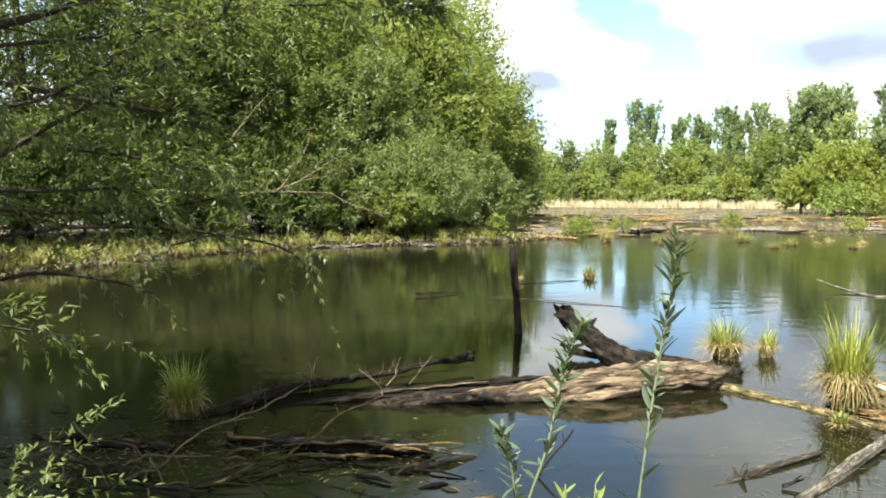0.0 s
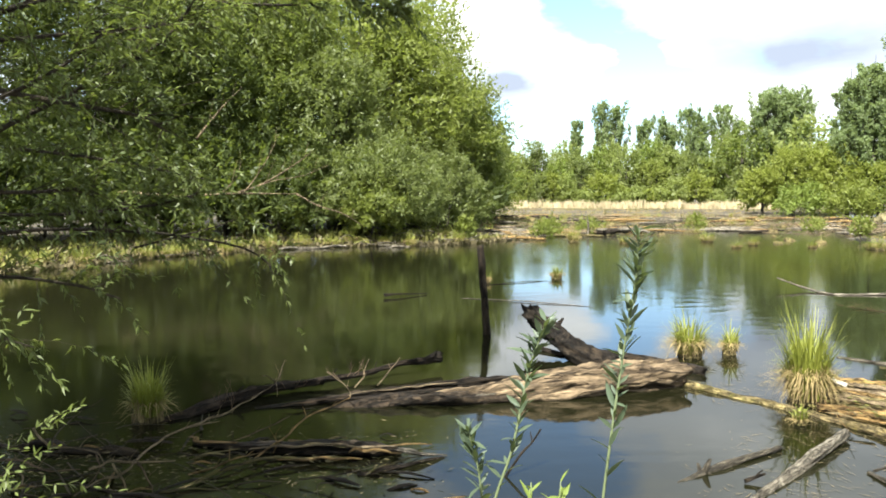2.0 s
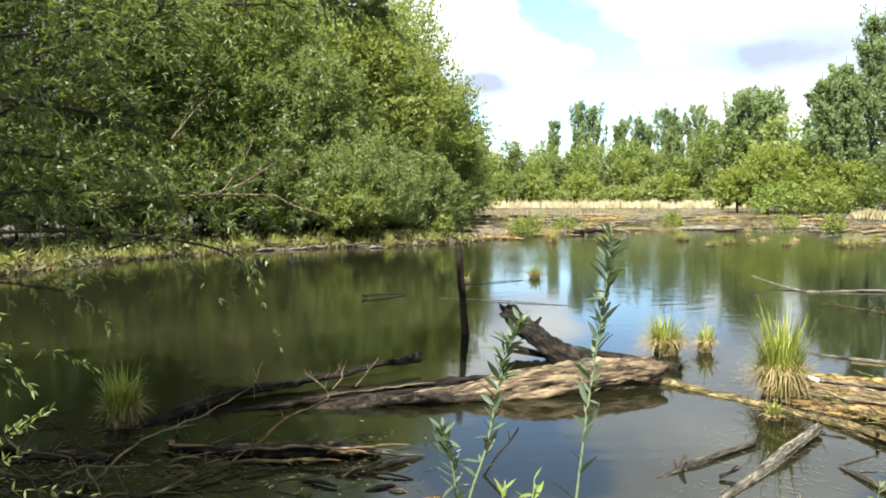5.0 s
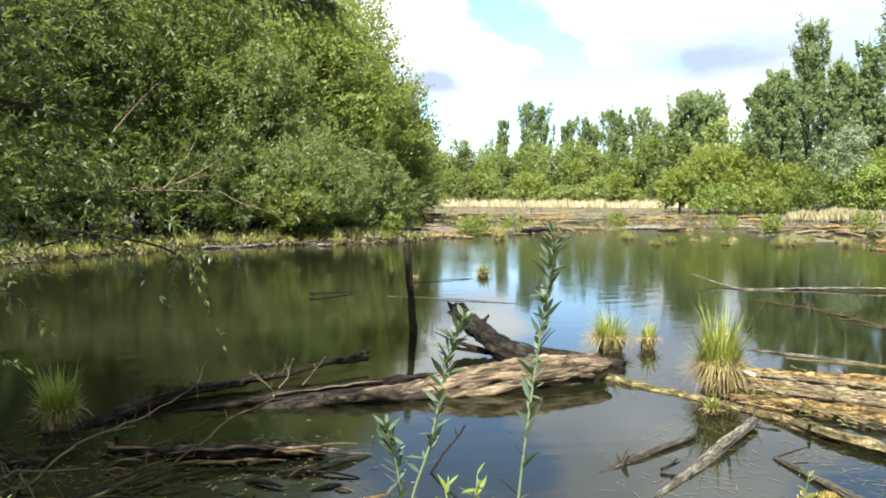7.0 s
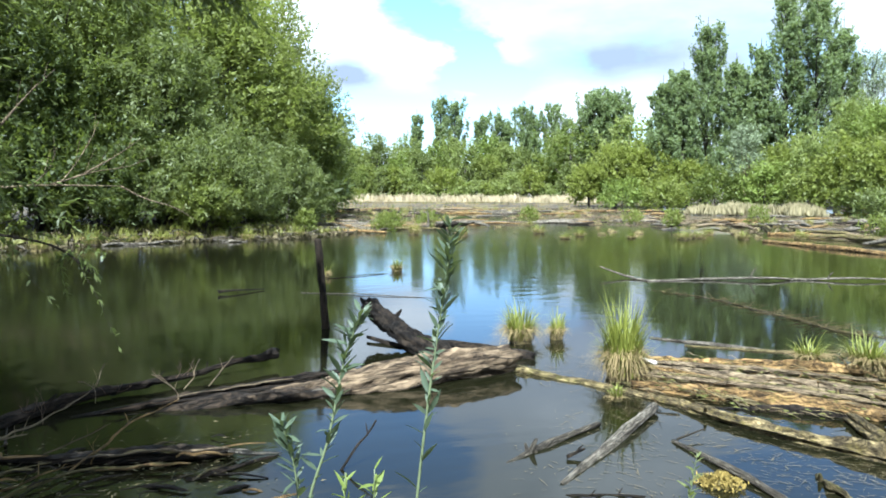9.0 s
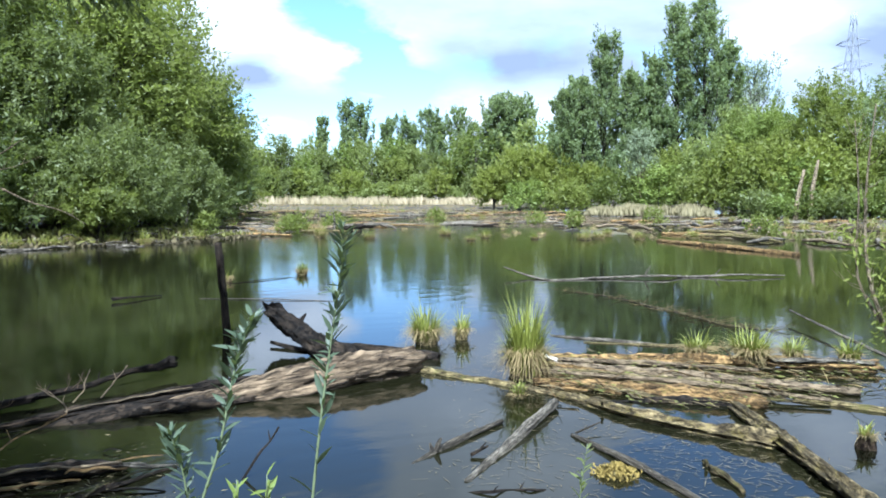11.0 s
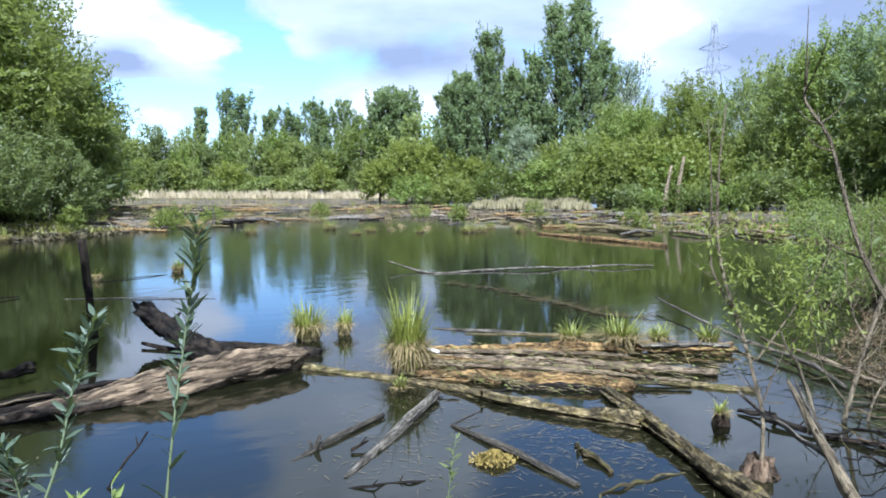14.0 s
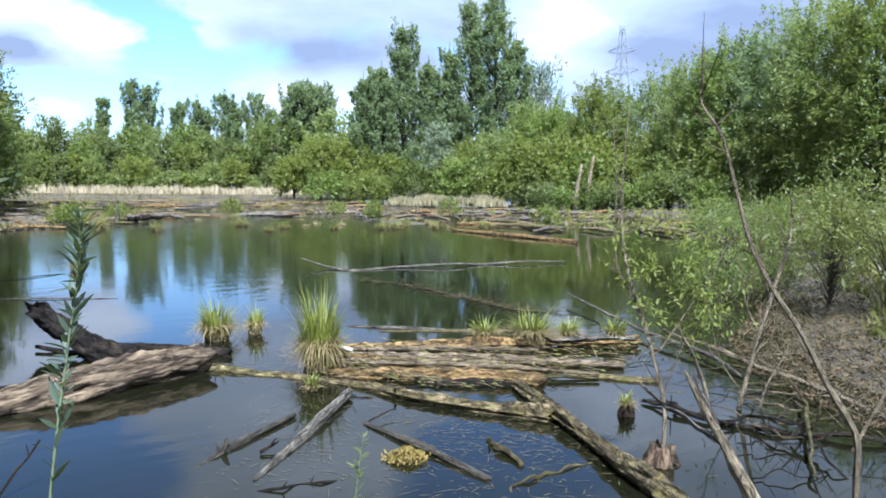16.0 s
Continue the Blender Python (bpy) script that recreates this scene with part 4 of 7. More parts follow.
log("torn_wood", crooked([(-1.02, 5.20, 0.055), (-0.72, 5.15, 0.085), (-0.48, 5.14, 0.095), (-0.22, 5.09, 0.095), (0.02, 5.10, 0.08)], 0.010, 11), [0.008, 0.014, 0.012, 0.016, 0.010], "cream torn edge along the rotten log", "log", seed=13.5, sides=14, dense=60, rough=1.3, flat=0.5, ragged=2.5, category="wood piece")
log("torn_wood", crooked([(-0.80, 5.04, 0.03), (-0.5, 5.02, 0.045), (-0.22, 5.0, 0.035)], 0.010, 7), [0.006, 0.013, 0.007], "tan torn edge along the rotten log", "tan", seed=13.8, sides=14, dense=60, rough=1.3, flat=0.5, ragged=2.5, category="wood piece")
for k in range(40):
    x, y = -2.7 + 3.0 * rng.random(), 4.2 + 1.5 * rng.random()
    a = rng.normal() * 0.5 - 0.15
    d = np.array([math.cos(a), math.sin(a), 0.06 * rng.normal()]) * (0.05 + 0.16 * rng.random())
    p = np.array([x, y, 0.0 + 0.03 * rng.random()])
    r = 0.005 + 0.010 * rng.random()
    mat = ("dark", "mossy", "dark", "tan")[k % 4]
    log("driftwood_piece", [p - d, p + np.array([0, 0, 0.015]), p + d], [r, r * 1.2, r * 0.6], {"dark": "dark rotten", "mossy": "mossy brown", "tan": "tan barkless"}[mat] + " piece of driftwood in the willow's shade", mat, "driftwood under the willow", sides=12, dense=30, rough=1.0, flat=0.6, ragged=2.0, seed=500.0 + k, category="driftwood")
for pts, r, mat in (([(-1.52, 5.52, 0.05), (-1.39, 5.39, 0.06), (-1.15, 5.36, 0.05)], 0.026, "tan"), ([(-0.82, 5.22, 0.08), (-0.5, 5.16, 0.095), (-0.28, 5.12, 0.08)], 0.022, "mossy"), ([(-0.3, 5.06, 0.07), (-0.1, 5.04, 0.08), (0.05, 5.03, 0.06)], 0.020, "tan")):
    log("bark_sheet", crooked(pts, 0.012, 7), [r * 0.6, r, r * 0.5], "torn strip of tan bark on the rotten log" if mat == "tan" else "mossy strip of bark on the rotten log", mat, "bark on the rotten log", sides=14, dense=50, rough=1.2, flat=0.35, ragged=2.0, seed=14.0 + pts[0][0], category="bark")
log("pale_shard", [(0.02, 5.12, 0.06), (0.13, 5.04, 0.065), (0.22, 5.04, 0.045), (0.38, 5.11, 0.01)], [0.014, 0.026, 0.020, 0.006], "cream torn end of the rotten log", "pale", sides=14, dense=60, rough=1.0, flat=0.6, ragged=2.0, seed=15.0, category="wood piece")
log("near_log", crooked([(-1.47, 4.58, 0.0), (-1.29, 4.64, 0.03), (-1.06, 4.88, 0.05), (-0.90, 5.01, 0.05), (-0.60, 5.07, 0.03), (-0.32, 5.07, 0.015)], 0.012, 11), [0.007, 0.011, 0.010, 0.012, 0.008], "thin tan rotting stick in the shade", "mossy", seed=16.0, sides=12, dense=30, rough=1.0)
log("low_log", crooked([(-0.23, 4.79, 0.005), (0.0, 4.85, 0.02), (0.36, 5.09, 0.0)], 0.012, 7), [0.012, 0.016, 0.007], "brown sodden stick at the water's surface", "dark", seed=17.0, sides=14, dense=30, rough=1.0)
log("shaded_log", crooked([(-3.0, 5.6, 0.0), (-2.5, 5.45, 0.02), (-1.83, 5.25, 0.02)], 0.03, 9), [0.024, 0.03, 0.018], "dark sodden log in the shade of the willow", "dark", seed=18.0, sides=18, dense=30, rough=1.1, ragged=2.0)
# the raft of driftwood
raft = "raft of driftwood"
log("straw_covered_log", [(2.75, 7.12, -0.005), (3.08, 6.62, -0.015), (3.45, 6.05, -0.025), (3.95, 5.30, -0.025)], [0.05, 0.045, 0.036, 0.028], "tan log strewn with dead straw", "mossy", raft, seed=20.0, sides=20, dense=40, rough=0.9)
log("long_log", [(3.25, 6.48, -0.005), (3.69, 5.60, 0.005), (3.93, 4.70, 0.025), (4.40, 3.80, 0.015)], [0.022, 0.035, 0.06, 0.075], "long mossy tan log with a broken end", "fissured", raft, seed=21.0, ragged=1.4, stubs=((0.55, 0.06, 0.02, 0.8),), sides=20, dense=40, rough=0.9)
log("back_log", [(4.30, 6.90, 0.025), (5.39, 6.20, 0.045), (6.42, 5.60, 0.055), (7.25, 5.06, 0.045)], [0.047, 0.062, 0.066, 0.062], "long tan log with a peeled end", "tan", raft, seed=22.0, sides=20, dense=40, rough=0.9)
log("peeled_log", [(6.35, 5.58, 0.095), (6.85, 5.28, 0.105), (7.20, 5.05, 0.095)], [0.039, 0.051, 0.039], "light peeled wood on the long log", "pale", raft, seed=23.0, flat=0.5, sides=20, dense=40, rough=0.9)
log("grey_log", [(4.05, 6.58, 0.035), (5.1, 5.55, 0.055), (6.25, 4.5, 0.03)], [0.039, 0.047, 0.035], "long straight grey log of the driftwood raft", "log", raft, seed=24.0, sides=20, dense=40, rough=0.9)
log("brown_log", [(3.95, 6.30, 0.025), (4.7, 5.55, 0.045), (5.40, 4.75, 0.025)], [0.047, 0.055, 0.047], "brown mossy log of the driftwood raft", "mossy", raft, seed=25.0, sides=20, dense=40, rough=0.9)
log("orange_log", [(3.72, 6.02, 0.005), (4.4, 5.35, 0.03), (5.12, 4.58, 0.02)], [0.055, 0.088, 0.080], "orange-brown barkless log of the driftwood raft", "tan", raft, seed=26.0, sides=20, dense=40, rough=0.9)
log("thin_raft_log", [(3.85, 6.20, 0.075), (4.8, 5.25, 0.095), (5.7, 4.35, 0.055)], [0.020, 0.023, 0.016], "thin tan pole lying on the raft", "log", raft, seed=27.0, sides=20, dense=40, rough=0.9)
log("slim_raft_log", [(4.2, 6.7, 0.065), (5.0, 6.0, 0.095), (5.9, 5.35, 0.075)], [0.023, 0.027, 0.016], "slim grey pole lying on the raft", "log", raft, seed=28.0, sides=20, dense=40, rough=0.9)
log("sodden_log", [(3.98, 5.25, -0.045), (4.6, 4.95, -0.025), (5.15, 4.55, -0.025)], [0.039, 0.062, 0.039], "black sodden log at the raft's edge", "dark", raft, seed=29.0, sides=20, dense=40, rough=0.9)
log("near_raft_log", [(4.85, 4.60, 0.03), (4.40, 3.62, 0.05), (4.02, 2.80, 0.06), (3.75, 2.15, 0.05)], [0.042, 0.056, 0.064, 0.058], "yellow-brown fissured log running towards the bank", "fissured", raft, seed=30.0, ragged=1.0, sides=20, dense=40, rough=0.9)
log("cut_log", [(5.58, 4.62, 0.0), (5.84, 4.26, 0.01), (6.08, 3.92, 0.0)], [0.028, 0.031, 0.030], "short mossy log with a blunt end", "mossy", raft, seed=31.0, sides=20, dense=40, rough=0.7)
log("behind_pole", [(5.15, 8.05, -0.005), (5.6, 7.5, 0.005), (6.15, 6.95, -0.005)], [0.016, 0.027, 0.023], "grey pole floating behind the raft", "pale", seed=32.0, sides=9)
log("behind_pole", [(5.3, 7.5, -0.005), (6.6, 6.6, 0.005)], [0.020, 0.023], "brown pole floating behind the raft", "mossy", seed=33.0, sides=9)
bough = log("twiggy_bough", [(7.72, 11.94, -0.01), (8.07, 10.71, 0.005), (7.97, 9.42, 0.01), (7.99, 8.64, -0.005), (7.84, 7.75, 0.01), (8.1, 7.12, 0.0)], [0.004, 0.008, 0.010, 0.011, 0.010, 0.006], "twiggy dead bough lying along the water's surface", "flaky", seed=34.0, rough=0.8, category="branch")
sprigs = []
for k in range(120):
    c = smooth_path([(7.72, 11.94, 0.02), (8.07, 10.71, 0.03), (7.97, 9.42, 0.03), (7.99, 8.64, 0.03), (7.84, 7.75, 0.03), (8.1, 7.12, 0.02)], 121)[k]
    a = rng.random() * 2 * math.pi
    l = 0.10 + 0.28 * rng.random()
    d = np.array([math.cos(a), math.sin(a) * 1.4, 0.08 + 0.30 * rng.random() ** 2])
    sprigs.append(tube([c, c + d * l * 0.5 + rng.normal(size=3) * 0.015, c + d * l], [0.007, 0.005, 0.002], 5, 5))
tagged(part("twig_spray", tubes_mesh("twig_spray", sprigs, M["mossy"], (7.72, 11.94, 0.01)), bough), kind="stuff")
log("slanting_stick", [(9.08, 7.75, 0.14), (8.3, 6.35, 0.10), (7.65, 5.19, 0.09), (7.23, 4.13, 0.08), (6.88, 3.56, 0.02)], [0.012, 0.019, 0.022, 0.022, 0.016], "long pale stick slanting out of the water", "pale", seed=35.0, sides=10, rough=0.6, category="branch")
log("pale_branch", [(7.92, 14.5, 0.195), (8.2, 13.9, 0.055), (8.45, 13.3, 0.005), (9.6, 13.15, 0.025), (10.8, 12.68, 0.065), (11.6, 12.62, 0.015), (12.5, 12.2, 0.065), (13.6, 11.85, 0.035)], [0.01495, 0.02275, 0.02535, 0.02535, 0.01495], "long crooked pale branch floating on the pond", "pale", seed=36.0, rough=0.5, stubs=((0.55, 0.2, 0.02, 1.4), (0.8, 0.15, 0.02, 1.0)), category="branch")
log("floating_log", [(19.2, 22.8, 0.025), (18.9, 19.0, 0.045), (18.66, 15.84, 0.025)], [0.070, 0.094, 0.078], "straight orange-tan log floating on the pond", "tan", seed=37.0)
log("bleached_log", [(2.06, 4.09, -0.01), (2.5, 4.46, 0.005), (3.0, 4.88, 0.025), (3.46, 5.26, 0.05)], [0.024, 0.034, 0.040, 0.036], "bleached grey log slanting from the water", "pale", seed=38.0, sides=20, dense=30, rough=0.55, ragged=0.6, stubs=((0.6, 0.03, 0.015, 1.3),))
knobby = log("knobby_branch", [(1.70, 4.44, -0.03), (2.25, 4.75, 0.01), (2.83, 5.06, 0.02)], [0.016, 0.030, 0.020], "knobby brown branch with flaking pale bark", "flaky", seed=39.0, rough=0.5, stubs=((0.36, 0.07, 0.025, 1.4), (0.38, 0.06, 0.02, -0.8), (0.33, 0.05, 0.02, 2.4)), category="branch")
log("straight_branch", [(3.19, 4.58, 0.005), (3.21, 3.9, 0.025), (3.22, 3.22, 0.005)], [0.014, 0.025, 0.022], "straight dark brown branch half sunk", "flaky", seed=40.0, rough=0.4, category="branch")
log("forked_twig", [(3.2, 4.55, 0.03), (3.48, 4.62, 0.06)], [0.009, 0.004], "thin twig beside the straight branch", "twig", sides=6, category="twig")
log("crooked_stick", crooked([(3.70, 3.74, 0.008), (3.60, 3.5, 0.014), (3.55, 3.24, 0.008)], 0.014, 9), [0.012, 0.020, 0.014], "short crooked brown stick", "mossy", seed=41.0, sides=16, dense=60, rough=1.2, ragged=2.0, stubs=((0.1, 0.06, 0.02, 1.2),), category="branch")
log("sunken_stick", crooked([(3.1, 3.0, -0.01), (3.5, 3.05, 0.008), (3.98, 3.0, -0.005)], 0.014, 11), [0.006, 0.011, 0.008], "tan sunken stick at the surface", "mossy", sides=14, dense=60, rough=1.3, ragged=2.0, category="branch")
log("dark_root", crooked([(1.95, 3.97, -0.02), (2.10, 3.86, 0.012), (2.25, 3.85, 0.0), (2.38, 3.78, 0.012), (2.5, 3.80, -0.015)], 0.006, 11), [0.006, 0.008, 0.006, 0.008, 0.004], "black crooked root at the surface", "dark", seed=42.0, sides=14, dense=60, rough=1.2, ragged=2.0, stubs=((0.3, 0.05, 0.006, 1.0), (0.6, 0.04, 0.005, 2.4)), category="root")
log("twisted_bit", [(2.28, 4.47, 0.02), (2.42, 4.50, 0.05)], [0.016, 0.009], "small knotted bit of driftwood", "dark", seed=43.0, sides=8, rough=0.5, stubs=((0.5, 0.05, 0.008, 1.0),), category="wood piece")
log("slanting_twig", [(0.73, 4.69, -0.02), (0.86, 4.74, 0.14), (0.93, 4.76, 0.2), (1.0, 4.80, 0.28)], [0.009, 0.008, 0.006, 0.007], "dark twig slanting up out of the water", "dark", sides=9, rough=0.3, stubs=((0.7, 0.06, 0.006, 2.6),), category="twig")
# plain block in place of an unidentified small whitish object
log("white_chip", [(7.85, 4.32, 0.05), (7.95, 4.27, 0.05)], [0.012, 0.015], "small whitish object of unknown kind on the bank", "pale", sides=6, rough=0.1, flat=0.7, ragged=0.2, category="wood piece")
log("white_chip", [(4.12, 6.66, 0.135), (4.28, 6.52, 0.075)], [0.035, 0.039], "small bleached white block of wood", "white", raft, sides=6, rough=0.1, flat=0.6, ragged=0.2, category="wood piece")
log("floating_rod", [(-0.15, 13.5, 0.05), (0.1, 13.6, 0.05), (0.65, 13.9, 0.02)], [0.030, 0.016, 0.010], "dark stick floating in the open water", "dark", sides=9, category="branch")
log("thin_rod", [(1.24, 13.35, 0.0), (2.3, 12.75, 0.02), (3.4, 12.1, 0.0)], [0.0054, 0.0096, 0.0054], "thin pale stick floating in the open water", "pale", sides=7, category="branch")
log("thin_rod", [(2.0, 15.3, 0.0), (2.8, 15.7, 0.02), (3.45, 16.0, 0.0)], [0.0054, 0.0096, 0.0054], "thin dark stick beside the grassy islet", "dark", sides=7, category="branch")
# thin poles that fill the raft
for k in range(15):
    s = rng.random()
    x0, y0 = 3.75 + 1.5 * s + 0.12 * rng.normal(), 6.35 - 0.75 * s + 0.28 * rng.normal()
    l = 0.7 + 0.9 * rng.random()
    a = -0.82 + 0.16 * rng.normal()
    z = 0.0 + 0.07 * rng.random()
    r = 0.012 + 0.022 * rng.random()
    mat = ("tan", "mossy", "log", "tan", "mossy", "log")[k % 6]
    words = {"tan": "tan", "mossy": "mossy brown", "log": "weathered", "dark": "dark wet", "pale": "bleached"}[mat]
    log("raft_pole", [(x0, y0, z), (x0 + l * 0.5 * math.cos(a), y0 + l * 0.5 * math.sin(a) + 0.06 * rng.normal(), z + 0.03 * rng.normal()), (x0 + l * math.cos(a), y0 + l * math.sin(a), z - 0.01)], [r, r * 1.1, r * 0.7], words + " thin pole in the driftwood raft", mat, raft, sides=10, rough=1.0, seed=90.0 + k)
# tangle at the water's edge
tangle = "dead wood at the water's edge"
log("edge_log", crooked([(5.38, 3.62, 0.02), (5.45, 2.85, 0.03), (5.95, 1.85, 0.02)], 0.035), [0.01188, 0.0198, 0.0198], "dark sodden log by the sapling", "dark", tangle, sides=12, dense=22, rough=0.7, seed=50.0)
log("edge_log", crooked([(8.0, 5.2, 0.08), (7.26, 3.85, 0.10), (6.45, 2.1, 0.06)], 0.018), [0.01188, 0.0198, 0.0198], "grey pole along the water's edge", "log", tangle, sides=12, dense=22, rough=0.7, seed=51.0)
log("edge_log", crooked([(6.6, 2.9, 0.05), (5.6, 2.3, 0.12), (4.8, 1.9, 0.05)], 0.018), [0.01188, 0.01386, 0.00792], "dark branch over the water by the bank", "mossy", tangle, sides=12, dense=22, rough=0.7, seed=55.0, stubs=((0.3, 0.3, 0.01, 1.0), (0.6, 0.25, 0.01, 2.0)))

# post
post_ob = thing("wooden_post", (1.26, 9.75, -0.4), "weathered dark wooden post standing in the water", "post")
part("body", tubes_mesh("body", [tube([(1.27, 9.75, -0.4), (1.26, 9.75, 0.2), (1.22, 9.75, 0.75), (1.18, 9.75, 1.20)], [0.052, 0.050, 0.048, 0.044], 20, 40, 0.45, 3.0, 1.0, 0.5)], M["stump"], (1.26, 9.75, -0.4)), post_ob)


# ---- sedge ----
def blades(n, height, radius, lean, width, base=0.0, fall=0.0, seed_r=0.35):
    """Arching grass blades in a tuft: verts and quads. fall bends their tips over."""
    a = rng.random(n) * 2 * np.pi
    r0 = radius * seed_r * np.sqrt(rng.random(n))
    foot = np.stack([np.cos(a) * r0, np.sin(a) * r0, np.full(n, base)], 1)
    fall = fall * (0.3 + 1.0 * rng.random(n))
    h = height * (0.30 + 0.70 * rng.random(n) ** 1.5)
    b = a + rng.normal(size=n) * 0.5
    out = np.stack([np.cos(b), np.sin(b), np.zeros(n)], 1) * (lean * radius * (0.2 + 0.8 * rng.random(n)))[:, None]
    side = np.stack([-np.sin(b), np.cos(b), np.zeros(n)], 1)
    rows = []
    for s in np.linspace(0, 1, 5):
        c = foot + out * (s**1.7) + np.stack([np.zeros(n), np.zeros(n), h * (s - fall * s**2.6)], 1)
        w = (width * (1 - s**1.6) + 0.0006) * (0.7 + 0.6 * rng.random(n))
        rows.append((c - side * w[:, None] / 2, c + side * w[:, None] / 2))
    v = np.stack([p for pair in rows for p in pair], 1).reshape(-1, 3)
    q = np.concatenate([np.stack([np.arange(n) * 10 + 2 * k, np.arange(n) * 10 + 2 * k + 1, np.arange(n) * 10 + 2 * k + 3, np.arange(n) * 10 + 2 * k + 2], 1) for k in range(4)])
    return v, q


def tussock(name, at, height, radius, label, n=260, dead=220, group="sedge tussocks", green="grass", base=True):
    ob = thing(name, at, label, "tussock", group)
    if base:
        v, q, t, u = tube([(0, 0, -0.25), (0, 0, 0.02), (0, 0, 0.10)], [radius * 0.46, radius * 0.44, radius * 0.2], 12, 8, 0.5, at[0])
        part("root_clump", mesh_from("root_clump", v, [q, t], M["mossy"], u), ob)
    v, q = blades(n, height * 1.05, radius, 0.80, 0.013, 0.04, 0.45, 0.42)
    part("green_tuft", mesh_from("green_tuft", v, [q], M[green]), ob)
    v, q = blades(dead, height * 0.26, radius, 0.85, 0.010, height * 0.24, 2.1, 0.46)
    v2, q2 = blades(dead // 2, height * 0.62, radius, 0.95, 0.009, 0.03, 0.7, 0.46)
    part("dead_skirt", mesh_from("dead_skirt", np.vstack([v, v2]), [np.vstack([q, q2 + len(v)])], M["straw"]), ob, "straw-coloured dead blades")
    return ob


tussock("tussock", (3.76, 6.30, 0.0), 1.06, 0.36, "large green sedge tussock with a skirt of dead straw", 620, 520)
tussock("tussock", (3.47, 8.25, 0.0), 0.66, 0.36, "medium sedge tussock growing from the water", 260, 280)
tussock("tussock", (3.98, 8.30, 0.0), 0.50, 0.19, "small straw-coloured sedge tussock", 90, 160)
tussock("tussock", (3.33, 5.66, 0.0), 0.16, 0.12, "tiny sedge tuft among the sticks", 50, 60)
tussock("tussock", (3.76, 16.5, 0.0), 0.45, 0.28, "yellowing sedge tuft on a small islet", 120, 170)
tussock("tussock", (2.05, 15.7, 0.0), 0.42, 0.16, "small dead sedge tuft in the open water", 20, 90)
tussock("tussock", (-2.02, 6.10, 0.02), 0.58, 0.25, "green sedge tussock in the willow's shade", 430, 90)
tussock("tussock", (5.85, 6.15, 0.08), 0.34, 0.28, "thin sedge tuft rooted on the driftwood", 90, 170)
tussock("tussock", (6.25, 5.78, 0.08), 0.44, 0.40, "sedge tuft growing on the long log", 230, 330)
tussock("tussock", (6.66, 5.60, 0.08), 0.30, 0.26, "sedge tuft growing on the long log", 120, 80)
tussock("tussock", (7.10, 5.25, 0.08), 0.36, 0.24, "sedge tuft growing on the long log", 110, 70)
tussock("tussock", (5.0, 3.5, 0.05), 0.2, 0.11, "small sedge tuft on a root stump", 26, 60, base=False)
for k, (x, y, h, r) in enumerate([(7.6, 30.3, 0.9, 0.5), (9.3, 28.8, 0.6, 0.5), (13.2, 29.9, 0.7, 0.6), (0.1, 29.3, 1.0, 0.6), (1.7, 30.7, 1.0, 0.6), (12.7, 26.2, 0.35, 0.4), (14.0, 27.5, 0.5, 0.4), (17.2, 24.9, 0.7, 0.7), (18.2, 25.4, 0.6, 0.6), (19.5, 24.3, 0.6, 0.5), (20.2, 27.5, 0.5, 0.5), (22.0, 24.0, 0.6, 0.6), (15.5, 26.0, 0.3, 0.3)]):
    tussock("tussock", (x, y, 0.0), h, r, "sedge tussock standing in the far shallows", 130, 170, "far tussocks")
for k in range(56):
    x, y = (3 + 42 * rng.random(), 36 + 34 * rng.random()) if k < 32 else (27 + 14 * rng.random(), 14 + 22 * rng.random())
    tussock("tussock", (x, y, max(0.0, ground_at(x, y))), 0.5 + 0.5 * rng.random(), 0.5, "yellowish sedge tussock on the drowned marsh", 60, 90, "marsh tussocks")
for k in range(22):
    s = k / 21
    i = 3.2 + 6.0 * s
    a, b = SHORE[int(i)], SHORE[int(i) + 1]
    x, y = a + (b - a) * (i - int(i)) + rng.normal(size=2) * 0.35
    tussock("tussock", (x, y, max(0.0, ground_at(x, y))), 0.55 + 0.5 * rng.random(), 0.5, "green and straw sedge clump on the willow bank", 130, 130, "bank tussocks")

# reed strip, dry
def reed_strip(name, x0, y0, x1, y1, depth, n, height, label, mat="reed"):
    t = rng.random(n)
    x = x0 + (x1 - x0) * t + rng.normal(size=n) * 0.3
    y = y0 + (y1 - y0) * t + rng.random(n) * depth
    keep = wave(x, y, 0.25, 21.0) > -0.45
    x, y = x[keep], y[keep]
    n = len(x)
    height = height * (1 + 0.5 * wave(x, y, 0.4, 23.0))
    foot = np.stack([x, y, np.full(n, 0.05)], 1)
    v, q = leaves(foot, np.stack([rng.normal(size=n) * 0.18, rng.normal(size=n) * 0.18, np.ones(n)], 1), rand_dirs(n), height * (0.55 + 0.6 * rng.random(n)), 0.10 + 0.06 * rng.random(n), 0.05)
    tagged(new(name, mesh_from(name, v, [q], M[mat])), label, "reeds", kind="stuff")


reed_strip("dry_reeds", 12, 99, 47, 86, 5.0, 9000, 1.25, "strip of pale dry reeds along the far shore")
reed_strip("dry_reeds", 36.5, 50.5, 42.6, 44.0, 2.5, 5000, 0.8, "strip of dull dry reeds before the poplars", "dull_reed")

